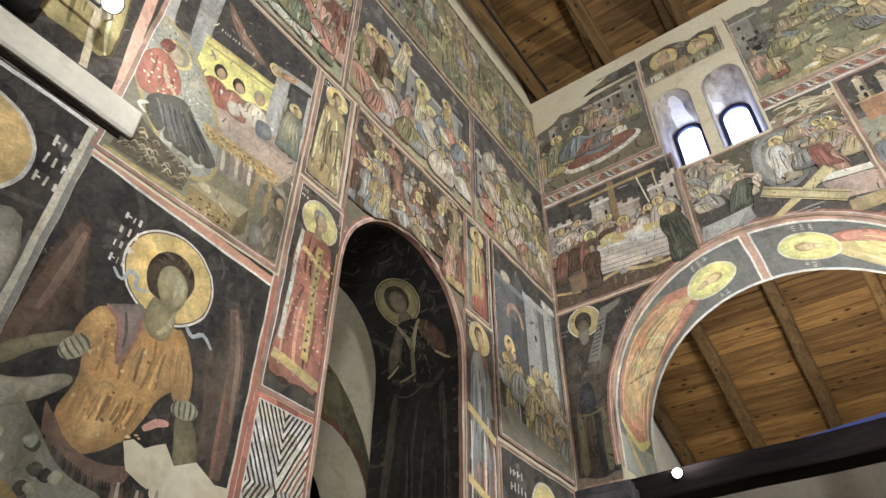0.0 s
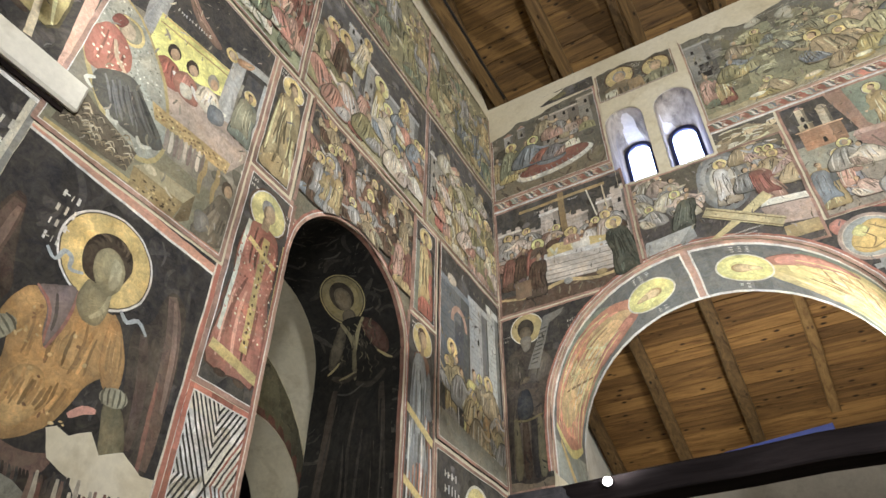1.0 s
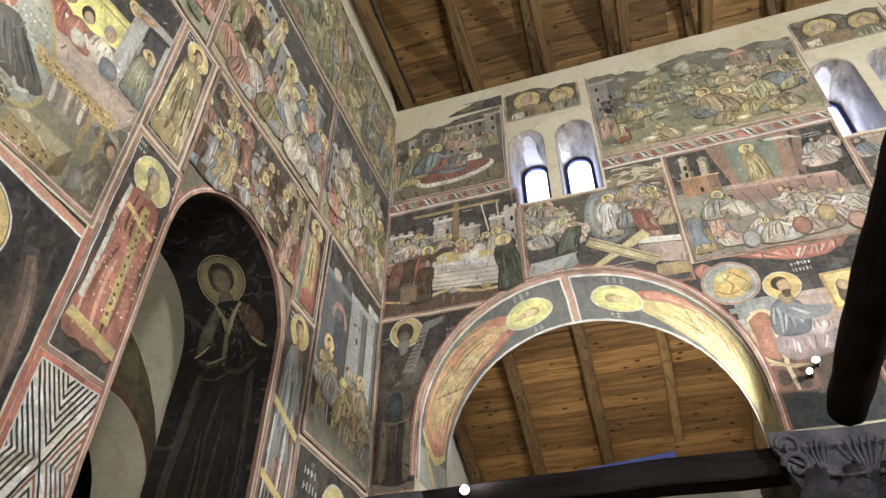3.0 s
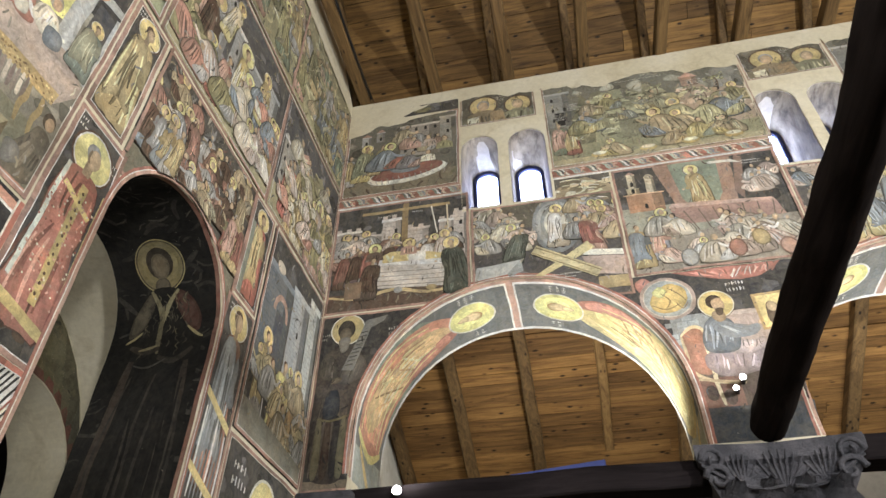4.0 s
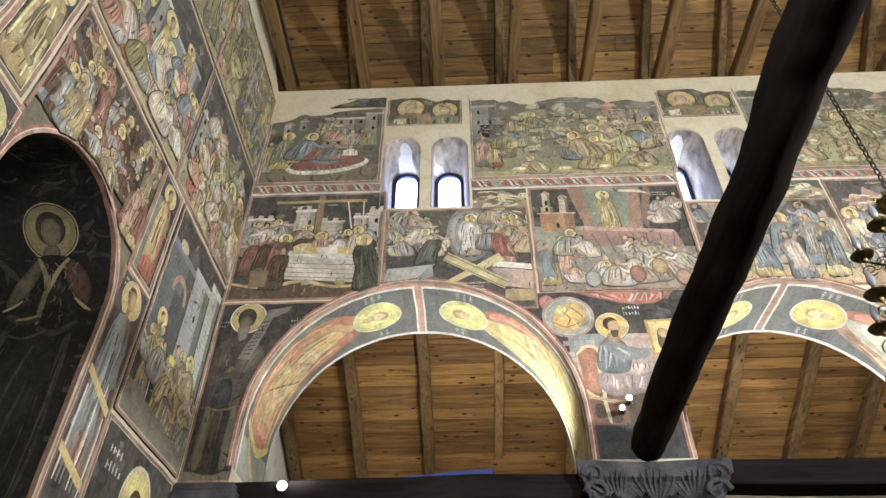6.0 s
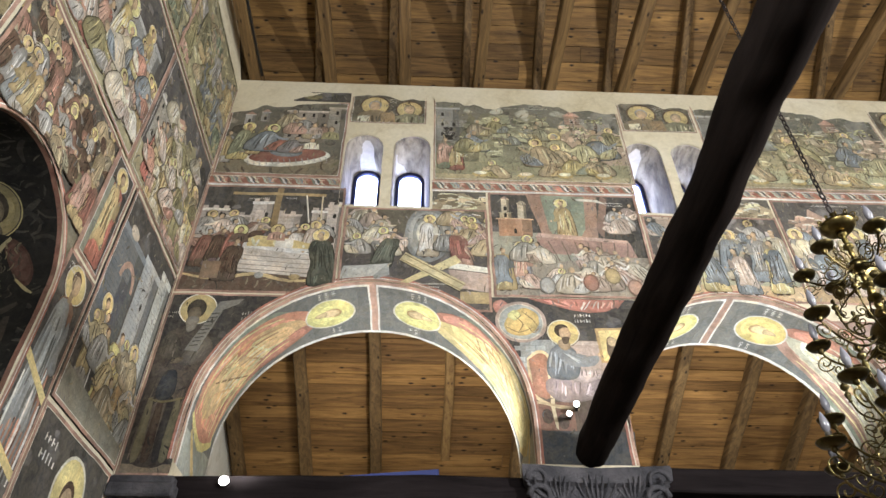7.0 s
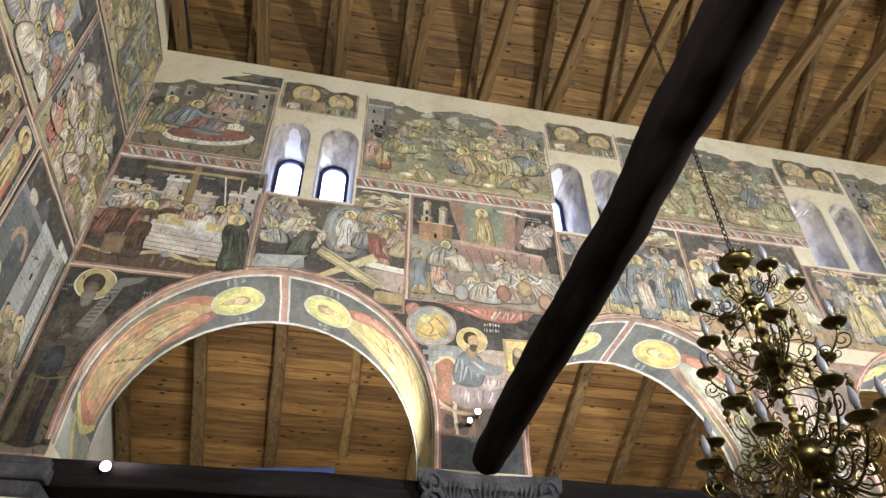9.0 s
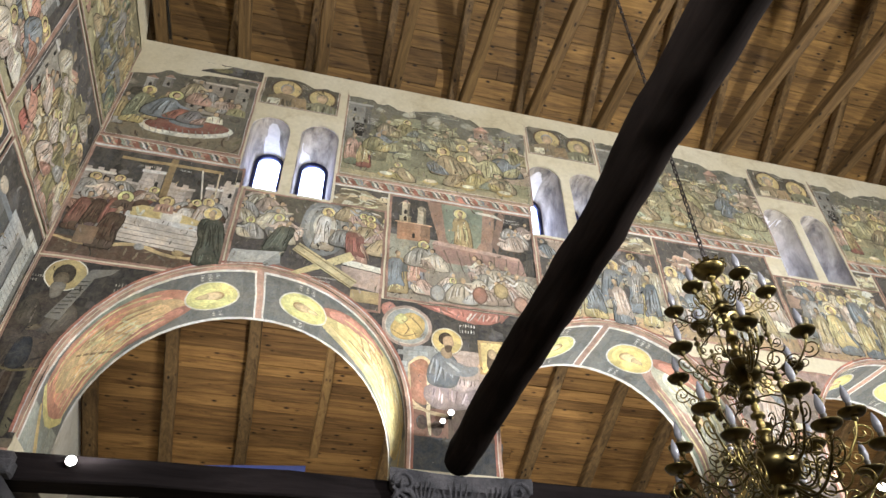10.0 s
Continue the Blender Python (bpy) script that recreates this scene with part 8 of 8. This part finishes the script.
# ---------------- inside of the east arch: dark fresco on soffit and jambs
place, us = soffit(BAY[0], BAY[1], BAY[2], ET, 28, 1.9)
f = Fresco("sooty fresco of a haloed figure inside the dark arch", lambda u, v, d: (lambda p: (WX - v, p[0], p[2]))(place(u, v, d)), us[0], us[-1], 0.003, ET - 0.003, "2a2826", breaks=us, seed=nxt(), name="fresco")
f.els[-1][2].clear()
# near-black ground over the whole soffit and both jambs
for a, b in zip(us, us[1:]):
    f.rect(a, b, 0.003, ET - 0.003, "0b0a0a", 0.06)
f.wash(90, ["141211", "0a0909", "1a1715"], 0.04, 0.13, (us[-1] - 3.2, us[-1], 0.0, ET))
end = us[-1] - 1.9                     # springing on the far side
f.tf = lambda x, y: (end - 0.80 + y, 0.34 + x)
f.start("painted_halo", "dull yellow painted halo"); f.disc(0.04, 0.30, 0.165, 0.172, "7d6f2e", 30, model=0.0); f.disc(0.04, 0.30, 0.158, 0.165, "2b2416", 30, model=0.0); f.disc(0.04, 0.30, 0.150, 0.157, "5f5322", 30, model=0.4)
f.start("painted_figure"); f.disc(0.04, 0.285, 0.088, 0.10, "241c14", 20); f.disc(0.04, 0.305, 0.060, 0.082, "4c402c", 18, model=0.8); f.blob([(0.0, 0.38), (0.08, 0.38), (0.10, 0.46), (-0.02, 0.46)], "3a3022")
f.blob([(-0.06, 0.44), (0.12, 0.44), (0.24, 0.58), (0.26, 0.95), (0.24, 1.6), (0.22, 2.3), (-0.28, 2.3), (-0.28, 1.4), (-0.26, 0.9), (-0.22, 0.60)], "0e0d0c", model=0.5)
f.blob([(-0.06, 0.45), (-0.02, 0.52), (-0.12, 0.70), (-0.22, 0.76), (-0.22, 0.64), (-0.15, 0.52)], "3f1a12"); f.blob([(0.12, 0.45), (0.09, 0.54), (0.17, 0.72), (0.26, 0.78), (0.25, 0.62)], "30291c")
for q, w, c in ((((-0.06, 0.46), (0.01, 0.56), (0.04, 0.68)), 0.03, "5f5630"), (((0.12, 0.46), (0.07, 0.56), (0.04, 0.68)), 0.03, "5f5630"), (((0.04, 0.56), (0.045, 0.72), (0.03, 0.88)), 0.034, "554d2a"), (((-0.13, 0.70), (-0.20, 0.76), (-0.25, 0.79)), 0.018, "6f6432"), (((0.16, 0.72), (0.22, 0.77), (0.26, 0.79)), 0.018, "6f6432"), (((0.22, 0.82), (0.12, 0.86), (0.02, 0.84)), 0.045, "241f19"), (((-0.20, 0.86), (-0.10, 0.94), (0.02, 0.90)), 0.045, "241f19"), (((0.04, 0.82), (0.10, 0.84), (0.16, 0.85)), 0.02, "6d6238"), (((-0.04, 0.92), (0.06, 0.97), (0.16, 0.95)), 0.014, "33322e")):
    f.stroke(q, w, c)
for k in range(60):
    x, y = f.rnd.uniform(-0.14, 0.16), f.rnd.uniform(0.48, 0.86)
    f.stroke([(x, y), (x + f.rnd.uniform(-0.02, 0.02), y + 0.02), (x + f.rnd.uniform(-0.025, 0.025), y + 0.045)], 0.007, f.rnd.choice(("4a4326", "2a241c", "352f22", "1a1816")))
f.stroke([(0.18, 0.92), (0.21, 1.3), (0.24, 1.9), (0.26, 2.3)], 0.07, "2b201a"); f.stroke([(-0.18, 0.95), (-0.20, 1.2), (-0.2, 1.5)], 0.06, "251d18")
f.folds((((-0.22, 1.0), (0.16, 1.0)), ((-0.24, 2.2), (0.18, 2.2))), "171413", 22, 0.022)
f.tf = None
f.start("border", "red painted edge")
for a, b in zip(us, us[1:]):
    f.rect(a, b, 0.003, 0.03, "6d3a2c")
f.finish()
rim(lambda u, v, d: east(u, v, d + 0.003), *(BAY[0], BAY[1] - EYE, BAY[2]), 0.04, 0.4, 95)

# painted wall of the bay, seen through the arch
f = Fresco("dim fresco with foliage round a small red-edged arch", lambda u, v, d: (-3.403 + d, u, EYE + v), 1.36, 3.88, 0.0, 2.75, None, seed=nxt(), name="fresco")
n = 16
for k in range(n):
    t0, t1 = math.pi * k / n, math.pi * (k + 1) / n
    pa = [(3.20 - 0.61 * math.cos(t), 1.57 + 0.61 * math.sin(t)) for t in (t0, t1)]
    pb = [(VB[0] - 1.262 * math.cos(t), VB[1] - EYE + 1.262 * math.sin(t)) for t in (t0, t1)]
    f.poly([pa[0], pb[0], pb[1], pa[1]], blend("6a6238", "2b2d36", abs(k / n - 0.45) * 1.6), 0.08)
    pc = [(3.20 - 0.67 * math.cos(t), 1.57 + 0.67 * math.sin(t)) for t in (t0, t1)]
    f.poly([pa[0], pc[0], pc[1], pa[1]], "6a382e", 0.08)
f.start("painted_foliage")
for k in range(60):
    t, q = f.rnd.uniform(0.3, 2.8), f.rnd.uniform(0.75, 1.0)
    x, z = 3.0 - q * math.cos(t) * 0.85, 1.6 + q * math.sin(t)
    if math.hypot(x - VB[0], z - 1.53) < 1.2 and math.hypot(x - 3.20, z - 1.57) > 0.74:
        f.disc(x, z, 0.05, 0.03, f.rnd.choice(("4d4a34", "2f302c", "5a5438")), 8, f.rnd.uniform(0, 3))
f.finish()

# black box added for the lamp's dark housing, on the wall above the ledge
bal = tagged(new("lamp_box"), "black metal control box fixed to the painted wall", "box")
bm = bmesh.new()
box_bm(bm, WX + 0.004, WX + 0.09, 0.0, 0.20, EYE + 2.17, EYE + 2.42, 0.012)
part("casing", bm, BLACKPAINT, bal)
bm = bmesh.new()
tube(bm, [(WX + 0.05, 0.18, EYE + 2.38), (WX + 0.12, 0.27, EYE + 2.37), (WX + 0.13, 0.355, EYE + 2.36)], 0.008, 6)
part("lead", bm, BLACKPAINT, bal)
